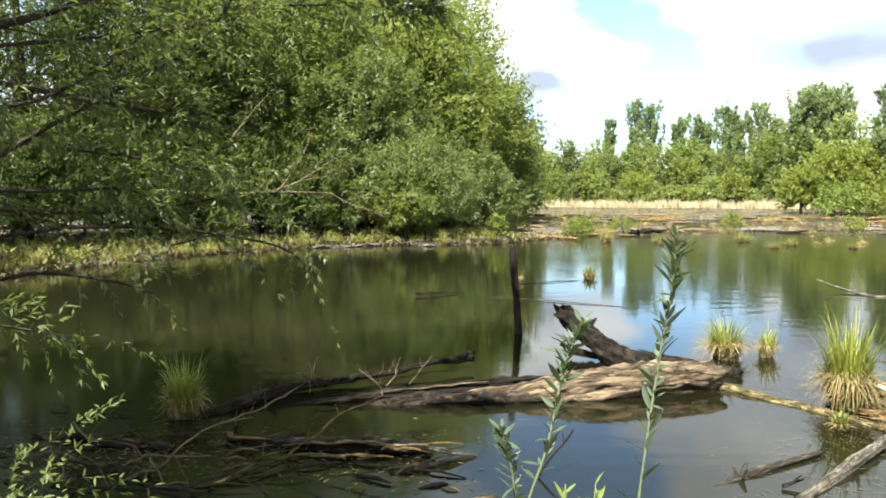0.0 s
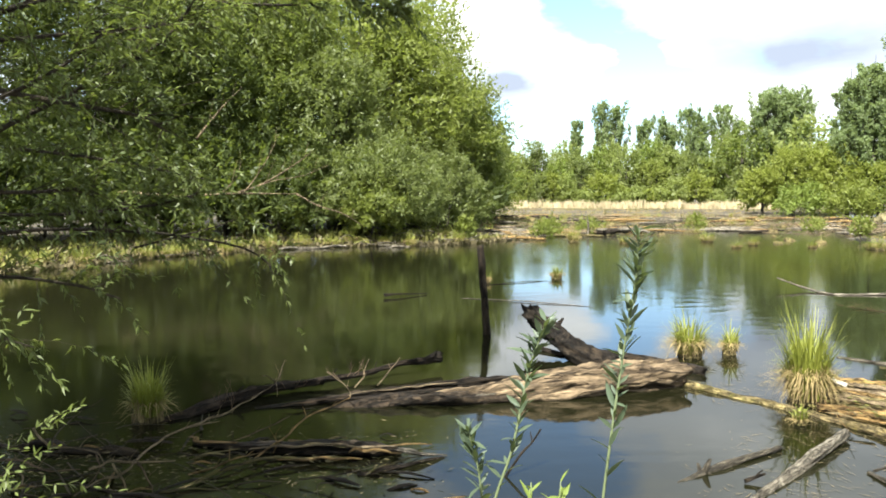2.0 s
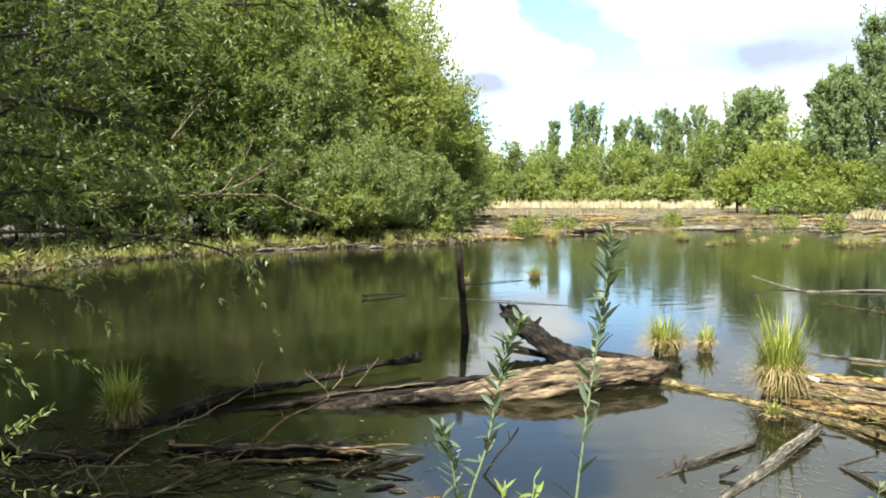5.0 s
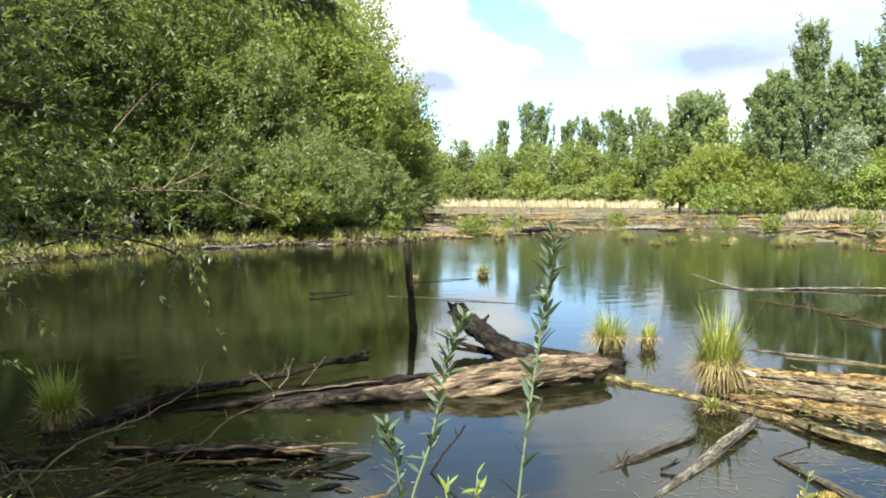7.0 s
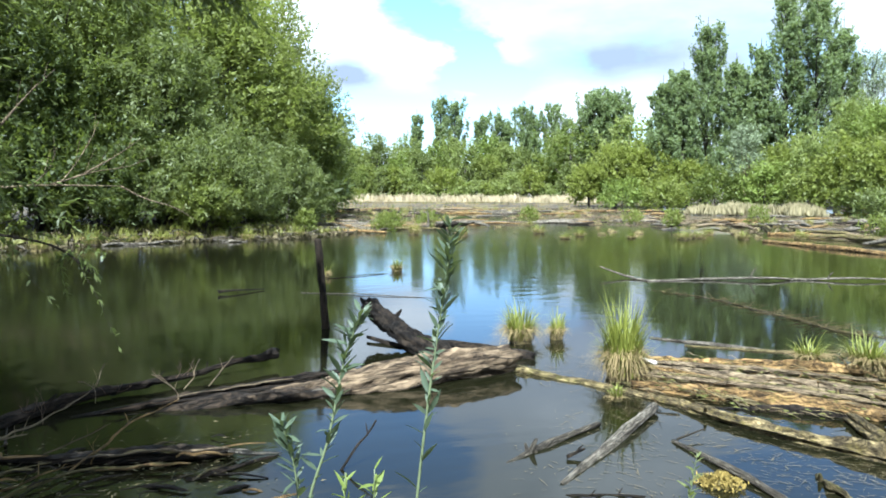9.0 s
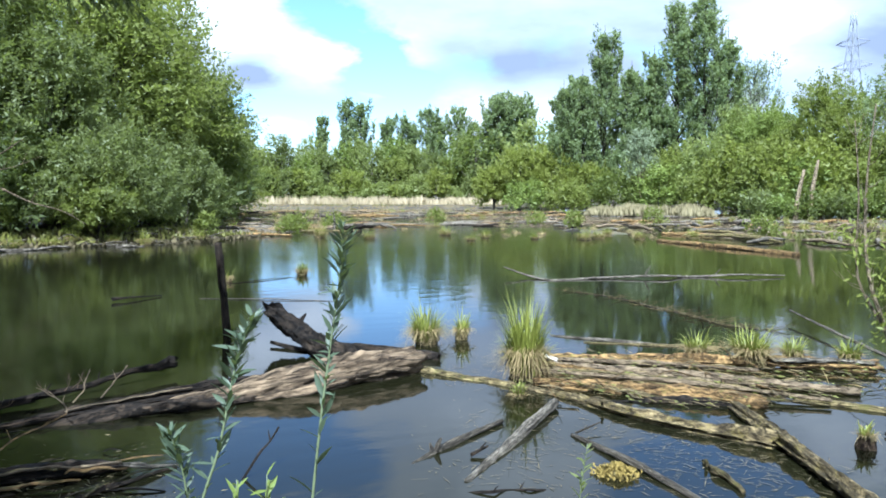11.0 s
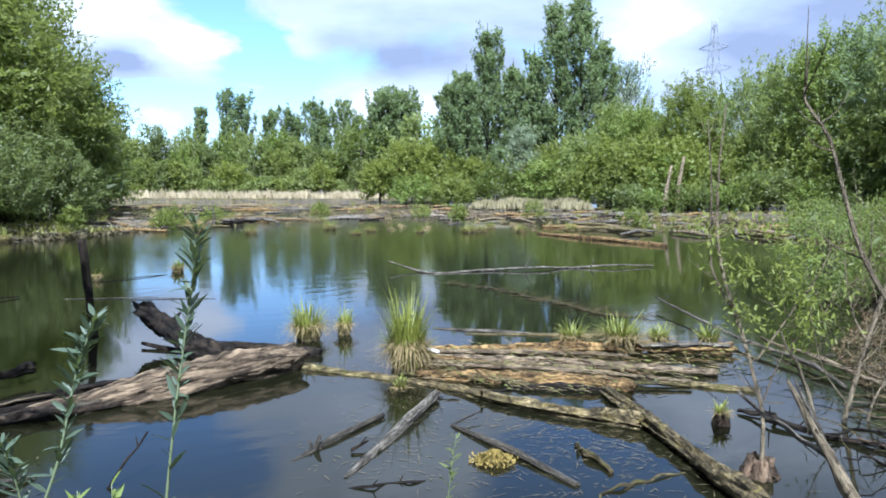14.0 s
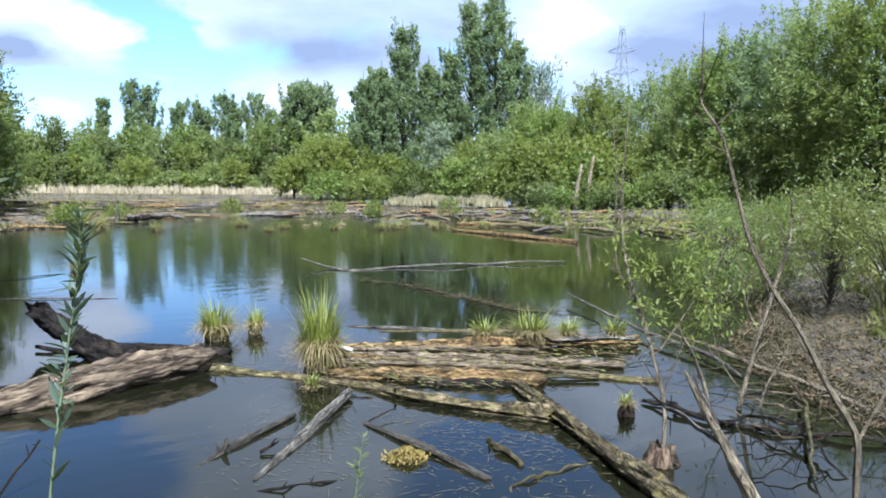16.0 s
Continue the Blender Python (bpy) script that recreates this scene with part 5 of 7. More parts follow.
# ---- drowned marsh: logs and brushwood ----
jam = "stranded timber at the marsh edge"
for pts, r, words, mat in (([(1.09, 40.2, 0.22), (3.91, 37.3, 0.16), (4.9, 36.02, 0.14), (7.5, 33.62, 0.06)], 0.085, "long pale barkless log stranded at the marsh edge", "pale"),
                           ([(5.15, 37.86, 0.2), (5.66, 33.75, 0.10), (7.99, 35.22, 0.12)], 0.075, "crooked tan log stranded at the marsh edge", "tan"),
                           ([(2.02, 28.96, 0.02), (3.43, 30.41, 0.05), (5.17, 31.56, 0.06)], 0.060, "weathered log half afloat by the willow bank", "log"),
                           ([(-3.98, 26.12, 0.04), (-2.85, 26.64, 0.06), (-1.66, 27.17, 0.05)], 0.060, "bleached log washed against the willow bank", "pale"),
                           ([(-0.2, 27.07, 0.03), (0.64, 27.34, 0.03)], 0.045, "short bleached log by the willow bank", "pale"),
                           ([(-0.12, 31.06, 0.20), (1.67, 33.17, 0.18), (4.1, 33.99, 0.12)], 0.070, "tan log lying out from under the willows", "tan"),
                           ([(8.64, 36.18, 0.12), (10.51, 36.66, 0.14)], 0.090, "thick weathered log at the marsh edge", "log"),
                           ([(10.34, 36.06, 0.10), (10.87, 35.44, 0.20), (11.95, 36.56, 0.14)], 0.150, "dark rotten log with torn wood", "dark"),
                           ([(10.0, 35.3, 0.25), (11.67, 35.9, 0.26), (12.5, 36.2, 0.20), (12.88, 35.47, 0.08)], 0.090, "bleached broken trunk on the marsh edge", "pale"),
                           ([(3.2, 33.0, 0.05), (5.0, 32.8, 0.08), (6.6, 33.0, 0.04)], 0.055, "mossy log sunk in the shallows", "mossy"),
                           ([(25.6, 28.2, 0.06), (27.0, 28.3, 0.10), (28.4, 28.2, 0.06)], 0.085, "pale log stranded in the drowned marsh", "pale"),
                           ([(22.4, 26.4, 0.05), (23.1, 25.8, 0.09), (24.4, 24.9, 0.05)], 0.075, "tan log stranded in the drowned marsh", "tan"),
                           ([(26.0, 24.8, 0.05), (26.8, 24.0, 0.08), (27.8, 23.2, 0.05)], 0.070, "weathered log stranded in the drowned marsh", "log"),
                           ([(35.2, 34.9, 0.10), (36.6, 34.0, 0.16), (37.6, 33.0, 0.10)], 0.140, "thick grey log stranded before the wood", "pale"),
                           ([(40.2, 33.6, 0.10), (41.6, 32.9, 0.14), (42.9, 32.2, 0.10)], 0.100, "pale tan log stranded before the wood", "tan"),
                           ([(28.6, 38.6, 0.10), (29.9, 37.9, 0.14), (31.4, 37.0, 0.10)], 0.100, "tan log stranded in the drowned marsh", "tan")):
    log("stranded_log", crooked(pts, 0.05, 7), [r * 0.8, r, r * 0.9, r * 0.6], words, mat, jam, sides=10, dense=8, rough=0.6, seed=700.0 + pts[0][0])
log("white_snag", [(9.7, 35.84, -0.1), (9.72, 35.84, 0.5), (9.66, 35.84, 0.95)], [0.07, 0.05, 0.02], "small bleached snag standing in the shallows", "pale", seed=74.0, sides=9, category="snag")
for k in range(260):
    t = rng.random()
    x = 2 + 52 * rng.random()
    y = 33.5 + 44 * rng.random() ** 1.8
    if k % 5 == 1:
        x, y = 2 + 13 * rng.random(), 33 + 7 * rng.random()
    if k % 5 == 0:
        x, y = 25 + 18 * rng.random(), 14 + 26 * rng.random()
    if x + 0.1 * y < 5 or math.hypot(x, y) > 84 or shore_distance(x, y) < 0.3:
        continue
    a = -math.atan2(x, y) + rng.normal() * 0.32 + (0.0 if k % 5 else 1.2)
    l = 0.5 + 1.9 * rng.random() ** 1.5
    z = max(0.0, ground_at(x, y)) + 0.03
    d = np.array([math.cos(a), math.sin(a), 0])
    p = np.array([x, y, z])
    mat = ("pale", "log", "tan", "dark", "pale", "tan")[k % 6]
    log("marsh_log", [p - d * l, p + np.array([0, 0, 0.05]), p + d * l + np.array([0, 0, 0.1 * rng.random()])], [0.04, 0.05 + 0.08 * rng.random(), 0.04], {"pale": "bleached grey log", "log": "weathered tan log", "mossy": "mossy brown log", "dark": "dark wet log", "tan": "tan barkless log"}[mat] + " stranded on the marsh", mat, "logs on the marsh", sides=7, dense=4, rough=0.3, seed=80.0 + k)
for k in range(26):
    t = k / 25
    x, y = 20 + 8 * rng.random() + 4 * t, 33 - 18 * t + rng.normal()
    a = 1.1 + rng.normal() * 0.5
    d = np.array([math.cos(a), math.sin(a), 0]) * (0.6 + 1.3 * rng.random())
    p = np.array([x, y, max(0.03, ground_at(x, y)) + 0.04])
    log("marsh_log", [p - d, p + np.array([0, 0, 0.06]), p + d], [0.05, 0.09, 0.05], "weathered log stranded in the shallows", ("log", "pale", "mossy")[k % 3], "logs on the marsh", sides=7, dense=4, seed=180.0 + k)


for k in range(22):
    x, y = 1.5 + 12 * rng.random(), 31.0 + 5.5 * rng.random()
    if shore_distance(x, y) < -0.3:
        continue
    a = rng.normal() * 0.22
    d = np.array([math.cos(a), math.sin(a), 0.0]) * (0.9 + 1.2 * rng.random())
    p = np.array([x, y, max(0.0, ground_at(x, y)) + 0.05])
    mat = ("tan", "pale", "mossy", "log")[k % 4]
    log("stranded_log", [p - d, p + np.array([0, 0, 0.05]), p + d], [0.05, 0.075, 0.045], {"tan": "tan barkless", "pale": "bleached grey", "mossy": "mossy brown", "log": "weathered tan"}[mat] + " log stranded along the marsh edge", mat, "logs on the marsh edge", sides=9, dense=7, rough=0.4, seed=400.0 + k)


def brushwood(name, centres, per, spread, length, thick, mat, label, lift=0.05, tilt=0.25, ground=True):
    """Loose sticks that nobody could count, as one mesh."""
    pieces = []
    for cx, cy in centres:
        for _ in range(per):
            x, y = cx + rng.normal() * spread, cy + rng.normal() * spread
            if cy > 12 and cx > 3 and shore_distance(x, y) < 0.2:
                continue
            z = (max(0.0, ground_at(x, y)) if ground else 0.0) + lift * rng.random()
            a = rng.random() * 2 * math.pi
            l = length * (0.4 + 0.9 * rng.random())
            d = np.array([math.cos(a), math.sin(a), abs(rng.normal()) * tilt])
            p = np.array([x, y, z])
            bend = rng.normal(size=3) * 0.06 * l
            r = thick * (0.5 + rng.random())
            pieces.append(tube([p, p + d * l * 0.5 + bend, p + d * l], [r, r * 0.8, r * 0.35], 5, 6))
    tagged(new(name, tubes_mesh(name, pieces, M[mat])), label, "brushwood", kind="stuff")


marsh = [(4 + 44 * rng.random(), 36 + 36 * rng.random()) for _ in range(60)] + [(26 + 17 * rng.random(), 13 + 26 * rng.random()) for _ in range(22)]
brushwood("marsh_sticks", [p for p in marsh if math.hypot(*p) < 82], 6, 1.6, 0.9, 0.024, "log", "scattered dead sticks on the drowned marsh", 0.05, 0.12)
brushwood("pale_marsh_sticks", [p for p in marsh if math.hypot(*p) < 75], 4, 1.8, 0.8, 0.022, "pale", "bleached sticks strewn over the drowned marsh", 0.06, 0.06)
brushwood("marsh_debris", [(19 + 25 * rng.random(), 20 + 30 * rng.random()) for _ in range(110)] + [(3 + 13 * rng.random(), 31.5 + 7 * rng.random()) for _ in range(22)], 6, 1.3, 0.8, 0.022, "log", "tan dead wood bits strewn over the drowned marsh", 0.04, 0.04)
brushwood("shallows_debris", [(4 + 26 * rng.random(), 36 + 40 * rng.random() ** 1.2) for _ in range(80)], 5, 1.5, 0.7, 0.024, "mossy", "brown dead wood bits in the ruffled shallows", 0.05, 0.05)
brushwood("bank_sticks", [(-8.6, 22.4), (-7, 24.6), (-5.4, 26.8), (-3.2, 27.8), (-1, 28.5), (1.2, 28.9), (3.2, 29.6), (4.6, 31.5), (2.2, 29.8), (0.2, 28.9), (-4.4, 27.4)], 11, 0.6, 1.3, 0.026, "pale", "bleached sticks washed up along the willow bank", 0.06, 0.08)
brushwood("shade_sticks", [(-2.6, 5.0), (-1.9, 4.6), (-1.2, 4.6), (-2.2, 5.5), (-3.2, 5.2), (-0.6, 4.3), (-2.9, 4.2)], 4, 0.4, 0.5, 0.005, "twig", "tangle of thin dead twigs in the willow's shade", 0.10, 0.3, False)
brushwood("shade_debris", [(-2.8, 5.2), (-2.0, 4.9), (-1.4, 5.1), (-2.4, 4.4), (-3.4, 4.9), (-3.0, 5.9), (-1.2, 4.3)], 9, 0.4, 0.40, 0.008, "dark", "dark sodden driftwood in the willow's shade", 0.03, 0.04, False)
brushwood("raft_sticks", [(4.2, 6.1), (4.7, 5.6), (5.2, 5.2), (5.6, 5.6), (4.6, 6.2), (3.9, 5.6), (6.2, 5.2)], 6, 0.22, 0.5, 0.008, "tan", "thin tan sticks lying over the driftwood raft", 0.14, 0.06, False)
brushwood("right_brushwood", [(9.0, 4.2), (8.4, 3.2), (10.4, 4.6), (9.8, 3.9), (9.2, 3.2), (8.8, 2.6), (8.2, 1.9), (11.4, 5.2), (10.4, 3.6), (9.6, 2.6), (8.8, 1.6), (11.4, 4.2)], 14, 0.45, 0.6, 0.006, "mossy", "brown brushwood and litter on the bank", 0.10, 0.08)
brushwood("right_twigs", [(7.6, 3.6), (7.2, 3.0), (6.8, 2.4), (6.4, 2.0), (6.0, 2.2), (7.0, 4.0)], 18, 0.45, 0.5, 0.0035, "twig", "thin dead twigs hanging over the shore", 0.14, 0.4)
brushwood("shore_tangle", [(6.3, 3.1), (5.7, 2.6), (6.8, 3.3), (7.3, 3.7), (6.2, 2.2), (7.9, 4.0)], 8, 0.32, 0.6, 0.004, "mossy", "tangle of thin dead branches lying over the shore water", 0.12, 0.10, False)
brushwood("right_dead_stems", [(8.8, 4.8), (8.4, 4.2), (8.0, 3.6), (9.4, 5.4), (7.6, 3.0)], 4, 0.35, 0.8, 0.004, "log", "thin dead stems standing at the bank", 0.1, 1.4)


def clod(x, y, r):
    ob = thing("peat_clod", (x, y, 0.0), "small brown clod of peat and straw in the shallows", "clod", "clods in the shallows")
    v, q, t, u = tube([(0, 0, -0.2), (0, 0, 0.02), (0.02, 0, 0.5 * r)], [r * 1.1, r, r * 0.4], 9, 6, 0.7, x)
    part("body", mesh_from("body", v, [q, t], M["mossy"], u), ob)
    v, q = blades(26, r * 1.3, r * 1.2, 1.0, 0.03, 0.1 * r, 0.9, 0.6)
    tagged(part("straw", mesh_from("straw", v, [q], M["straw"]), ob), kind="stuff")


for k in range(80):
    x, y = 5 + 26 * rng.random(), 37 + 44 * rng.random() ** 1.1
    clod(x, y, 0.16 + 0.22 * rng.random())
for k in range(70):
    x, y = (4 + 22 * rng.random(), 27 + 26 * rng.random() ** 1.3) if k < 44 else (20 + 22 * rng.random(), 18 + 24 * rng.random())
    if shore_distance(x, y) > -9:
        clod(x, y, 0.10 + 0.16 * rng.random())


def ground_cover(name, x, y, height, width, mat, label, lean=0.5, sink=0.0):
    """Low plants or litter that nobody could count: upright or lying blades."""
    n = len(x)
    z = np.maximum(ground_height(x, y), 0.0) - sink
    ways = np.stack([rng.normal(size=n) * lean, rng.normal(size=n) * lean, np.ones(n)], 1)
    s = 0.5 + 0.8 * rng.random(n)
    v, q = leaves(np.stack([x, y, z], 1), ways, rand_dirs(n), height * s, width * s, 0.3)
    tagged(new(name, mesh_from(name, v, [q], M[mat])), label, "undergrowth", kind="stuff")


def along_shore(n, first, last, spread, shift):
    """Places scattered beside a stretch of the shoreline, on its land side."""
    t = first + (last - first) * rng.random(n)
    i = t.astype(int)
    nxt = (i + 1) % len(SHORE)
    p = SHORE[i] + (SHORE[nxt] - SHORE[i]) * (t - i)[:, None]
    d = unit(SHORE[nxt] - SHORE[i])
    out = np.stack([d[:, 1], -d[:, 0]], 1)
    if shore_distance(*(p[:1] + out[:1] * 0.2).T)[0] < 0:
        out = -out
    p = p + out * (shift + spread * rng.random(n) ** 1.3)[:, None]
    return p[:, 0], p[:, 1]


ground_cover("bank_herbs", *along_shore(5000, 3.0, 10.0, 5.0, 0.1), 0.30, 0.10, "herb", "low green herbs and nettles under the willows")
ground_cover("bank_litter", *along_shore(8000, 3.0, 10.5, 3.0, -0.3), 0.22, 0.10, "litter", "brown leaf litter along the willow bank", 1.6)
mx, my = 1 + 62 * rng.random(34000), 10 + 88 * rng.random(34000)
wet = (np.hypot(mx, my) < 96) & (mx + 0.1 * my > 5) & (shore_distance(mx, my) > 0.2) & ((my > 33) | (mx > 22)) & (ground_height(mx, my) > -0.015)
ground_cover("marsh_litter", mx[wet], my[wet], 0.20, 0.11, "straw", "brown dead plant litter over the drowned marsh", 2.2)
herb = wet & (wave(mx, my, 0.18, 14.0) > 0.15)
ground_cover("marsh_herbs", mx[herb] + 0.3, my[herb], 0.22, 0.09, "herb", "patchy low green plants on the drowned marsh", 0.6)
ground_cover("shore_leaf_litter", *along_shore(16000, 17.0, 24.0, 4.0, -0.6), 0.06, 0.022, "leaf_litter", "fallen brown leaves along the near shore", 2.4)
ground_cover("shore_litter", *along_shore(8000, 17.0, 24.0, 4.0, -0.5), 0.16, 0.012, "litter", "brown plant litter along the near shore", 1.7)
ground_cover("shore_herbs", *along_shore(5000, 16.0, 23.0, 6.0, 0.9), 0.26, 0.05, "herb", "low green plants along the near shore", 0.6)
def raft_cover(name, n, mat, label, length, width, lift):
    """Straw and moss that lies along the raft's logs."""
    t = rng.random(n)
    band = rng.integers(0, 9, n)
    x0, y0 = 3.72 + 0.10 * band, 5.75 + 0.14 * band
    run = 1.5 + 0.28 * band
    a = -0.80 + 0.02 * band
    x = x0 + run * t * np.cos(a) + rng.normal(size=n) * 0.09
    y = y0 + run * t * np.sin(a) + rng.normal(size=n) * 0.09
    z = 0.02 + lift * rng.random(n) * (0.5 + 0.5 * np.sin(7 * t + band))
    way = np.stack([np.cos(a) + rng.normal(size=n) * 0.35, np.sin(a) + rng.normal(size=n) * 0.35, rng.normal(size=n) * 0.10], 1)
    v, q = leaves(np.stack([x, y, z], 1), way, np.repeat([[0, 0, 1.0]], n, 0) + rand_dirs(n) * 0.6, length * (0.5 + rng.random(n)), width * (0.6 + 0.8 * rng.random(n)))
    tagged(new(name, mesh_from(name, v, [q], M[mat])), label, "litter", kind="stuff")


raft_cover("raft_litter", 450, "rust", "brown straw litter over the driftwood raft", 0.16, 0.011, 0.13)
raft_cover("raft_straw", 300, "straw", "pale straw lying along the driftwood raft", 0.22, 0.008, 0.15)
raft_cover("raft_moss", 450, "herb", "yellow-green moss on the driftwood raft", 0.05, 0.02, 0.12)


def floating_straw():
    """Straw and leaf bits that drift on the surface near the bank."""
    spots = [(2.9, 4.3, 0.5), (3.3, 3.7, 0.45), (3.7, 3.9, 0.3), (2.4, 4.2, 0.3), (3.5, 3.2, 0.4), (3.0, 3.3, 0.4), (3.6, 5.0, 0.35), (2.7, 5.0, 0.3), (3.3, 5.4, 0.25), (2.95, 6.85, 0.16), (3.2, 6.45, 0.16), (3.45, 6.0, 0.16), (3.5, 6.9, 0.25), (3.75, 7.6, 0.3), (4.0, 4.4, 0.3), (4.0, 3.6, 0.3), (3.9, 3.2, 0.25), (3.8, 4.1, 0.3)]
    c = np.vstack([np.stack([x + rng.normal(size=80) * s, y + rng.normal(size=80) * s, np.full(80, 0.004)], 1) for x, y, s in spots])
    n = len(c)
    a = rng.normal(size=n) * 0.7 - 0.7
    v, q = leaves(c, np.stack([np.cos(a), np.sin(a), 0.02 * rng.random(n)], 1), np.repeat([[0, 0, 1.0]], n, 0), 0.02 + 0.14 * rng.random(n) ** 1.6, 0.0025 + 0.004 * rng.random(n), 0.0)
    tagged(new("floating_straw", mesh_from("floating_straw", v, [q], M["rust"])), "straw bits drifting on the water", "straw", kind="stuff")


floating_straw()

def shade_litter():
    """Bark flakes and leaf bits caught among the driftwood under the willow."""
    n = 1100
    s = rng.random(n)
    x, y = -3.2 + 3.4 * s + rng.normal(size=n) * 0.2, 4.9 + 0.35 * rng.normal(size=n) + 0.5 * (1 - s)
    a = rng.normal(size=n) * 0.7
    v, q = leaves(np.stack([x, y, 0.004 + 0.04 * rng.random(n) ** 2], 1), np.stack([np.cos(a), np.sin(a), 0.1 * rng.normal(size=n)], 1), np.repeat([[0, 0, 1.0]], n, 0) + rand_dirs(n) * 0.5, 0.015 + 0.05 * rng.random(n), 0.004 + 0.008 * rng.random(n), 0.0)
    tagged(new("shade_litter", mesh_from("shade_litter", v, [q], M["litter"])), "bark flakes and leaf bits among the shaded driftwood", "litter", kind="stuff")


shade_litter()

# yellow moss clump
moss_ob = thing("moss_clump", (3.02, 3.80, 0.0), "small yellow moss cushion floating among sticks", "moss", kind="")
pts = np.stack([rng.normal(size=900) * 0.058, rng.normal(size=900) * 0.058, np.zeros(900)], 1)
pts[:, 2] = 0.07 * np.exp(-(pts[:, 0] ** 2 + pts[:, 1] ** 2) / 0.008) * rng.random(900) + 0.005
v, q = leaves(pts, rand_dirs(900) + np.array([0, 0, 0.8]), rand_dirs(900), 0.03, 0.014)
part("cushion", mesh_from("cushion", v, [q], M["mossclump"]), moss_ob)
v, q, t, u = tube([(0, 0, -0.05), (0, 0, 0.02), (0, 0, 0.04)], [0.09, 0.075, 0.03], 14, 6, 0.5, 9.0)
part("root_mat", mesh_from("root_mat", v, [q, t], M["mossy"], u), moss_ob)


# ---- near plants ----
LEAF = {}


def leaf_piece(mat, length, width):
    """One pointed leaf of eight faces, curved and creased, shared by all its like."""
    key = (mat, length, width)
    if key not in LEAF:
        rows = [(0.0, 0.10), (0.25, 0.8), (0.5, 1.0), (0.75, 0.65), (1.0, 0.03)]
        v, f = [], []
        for s, w in rows:
            z = -0.18 * s * s * length
            for e in (-1, 0, 1):
                v.append((e * w * width / 2, s * length, z + (0.12 * width if e else 0)))
        for k in range(4):
            for e in range(2):
                a = 3 * k + e
                f.append((a, a + 1, a + 4, a + 3))
        LEAF[key] = mesh_from("leaf", v, [np.array(f)], M[mat])
    return LEAF[key]


def put_leaf(parent, at, way, up, mat, length, width):
    w = Vector(way).normalized()
    s = w.cross(Vector(up)).normalized()
    n = s.cross(w)
    m = Matrix((s, w, n)).transposed().to_4x4()
    m.translation = at
    ob = new("leaf", leaf_piece(mat, length, width))
    ob.parent = parent
    ob.matrix_basis = m


def shoot(name, points, label, n, leaf, mat="shoot", r=0.0042, start=0.15, rise=1.25):
    """An upright young shoot with single leaves up its stem."""
    p = np.asarray(points, float)
    ob = thing(name, tuple(p[0]), label, "plant", "young shoots")
    stem = part("stem", tubes_mesh("stem", [tube(p, [r, r * 0.7, r * 0.25], 8, 26)], M["stem"], p[0]), ob)
    c = smooth_path(p, 200) - p[0]
    for k in range(n):
        s = start + (1 - start) * ((k + 1.6 * rng.random()) / (n + 0.6)) ** 0.75
        i = min(199, int(s * 199))
        a = 2.4 * k + rng.normal() * 0.8
        size = leaf * (0.55 + 0.75 * rng.random()) * (1.0 if s < 0.88 else 1.0 - 3.0 * (s - 0.88))
        way = (math.cos(a), math.sin(a), rise + 0.55 * rng.normal())
        step = max(0.02, round(size * 60) / 60)
        put_leaf(stem, tuple(c[i]), way, (0.5 * rng.normal(), 0.5 * rng.normal(), 1), mat, step, step * 0.23)
    return ob


shoot("willow_shoot", [(0.36, 1.62, 0.15), (0.43, 1.56, 0.8), (0.49, 1.58, 1.27), (0.53, 1.61, 1.50), (0.555, 1.61, 1.66), (0.565, 1.62, 1.78)], "upright young willow shoot with narrow grey-green leaves", 105, 0.052, start=0.32)
shoot("willow_shoot", [(0.12, 1.60, 0.15), (0.20, 1.57, 1.02), (0.27, 1.57, 1.30), (0.31, 1.60, 1.46), (0.35, 1.60, 1.575)], "shorter willow shoot with narrow dull leaves", 80, 0.052, start=0.38)
shoot("willow_shoot", [(0.18, 1.56, 0.15), (0.21, 1.56, 0.9), (0.20, 1.58, 1.20), (0.17, 1.58, 1.34)], "thin willow shoot crossing its neighbour", 56, 0.05, start=0.4)
shoot("green_herb", [(0.28, 1.45, 0.15), (0.285, 1.46, 0.9), (0.29, 1.46, 1.26)], "fresh light green herb top", 10, 0.055, "bright", 0.004, 0.82)
shoot("green_herb", [(0.34, 1.45, 0.15), (0.345, 1.45, 0.9), (0.35, 1.45, 1.265)], "fresh light green herb top", 10, 0.05, "bright", 0.004, 0.82)
shoot("reddish_shoot", [(1.40, 1.90, 0.1), (1.40, 1.88, 0.7), (1.43, 1.86, 1.05)], "thin straggling shoot with sparse leaves", 26, 0.045, "willow_grey", 0.004, 0.45)


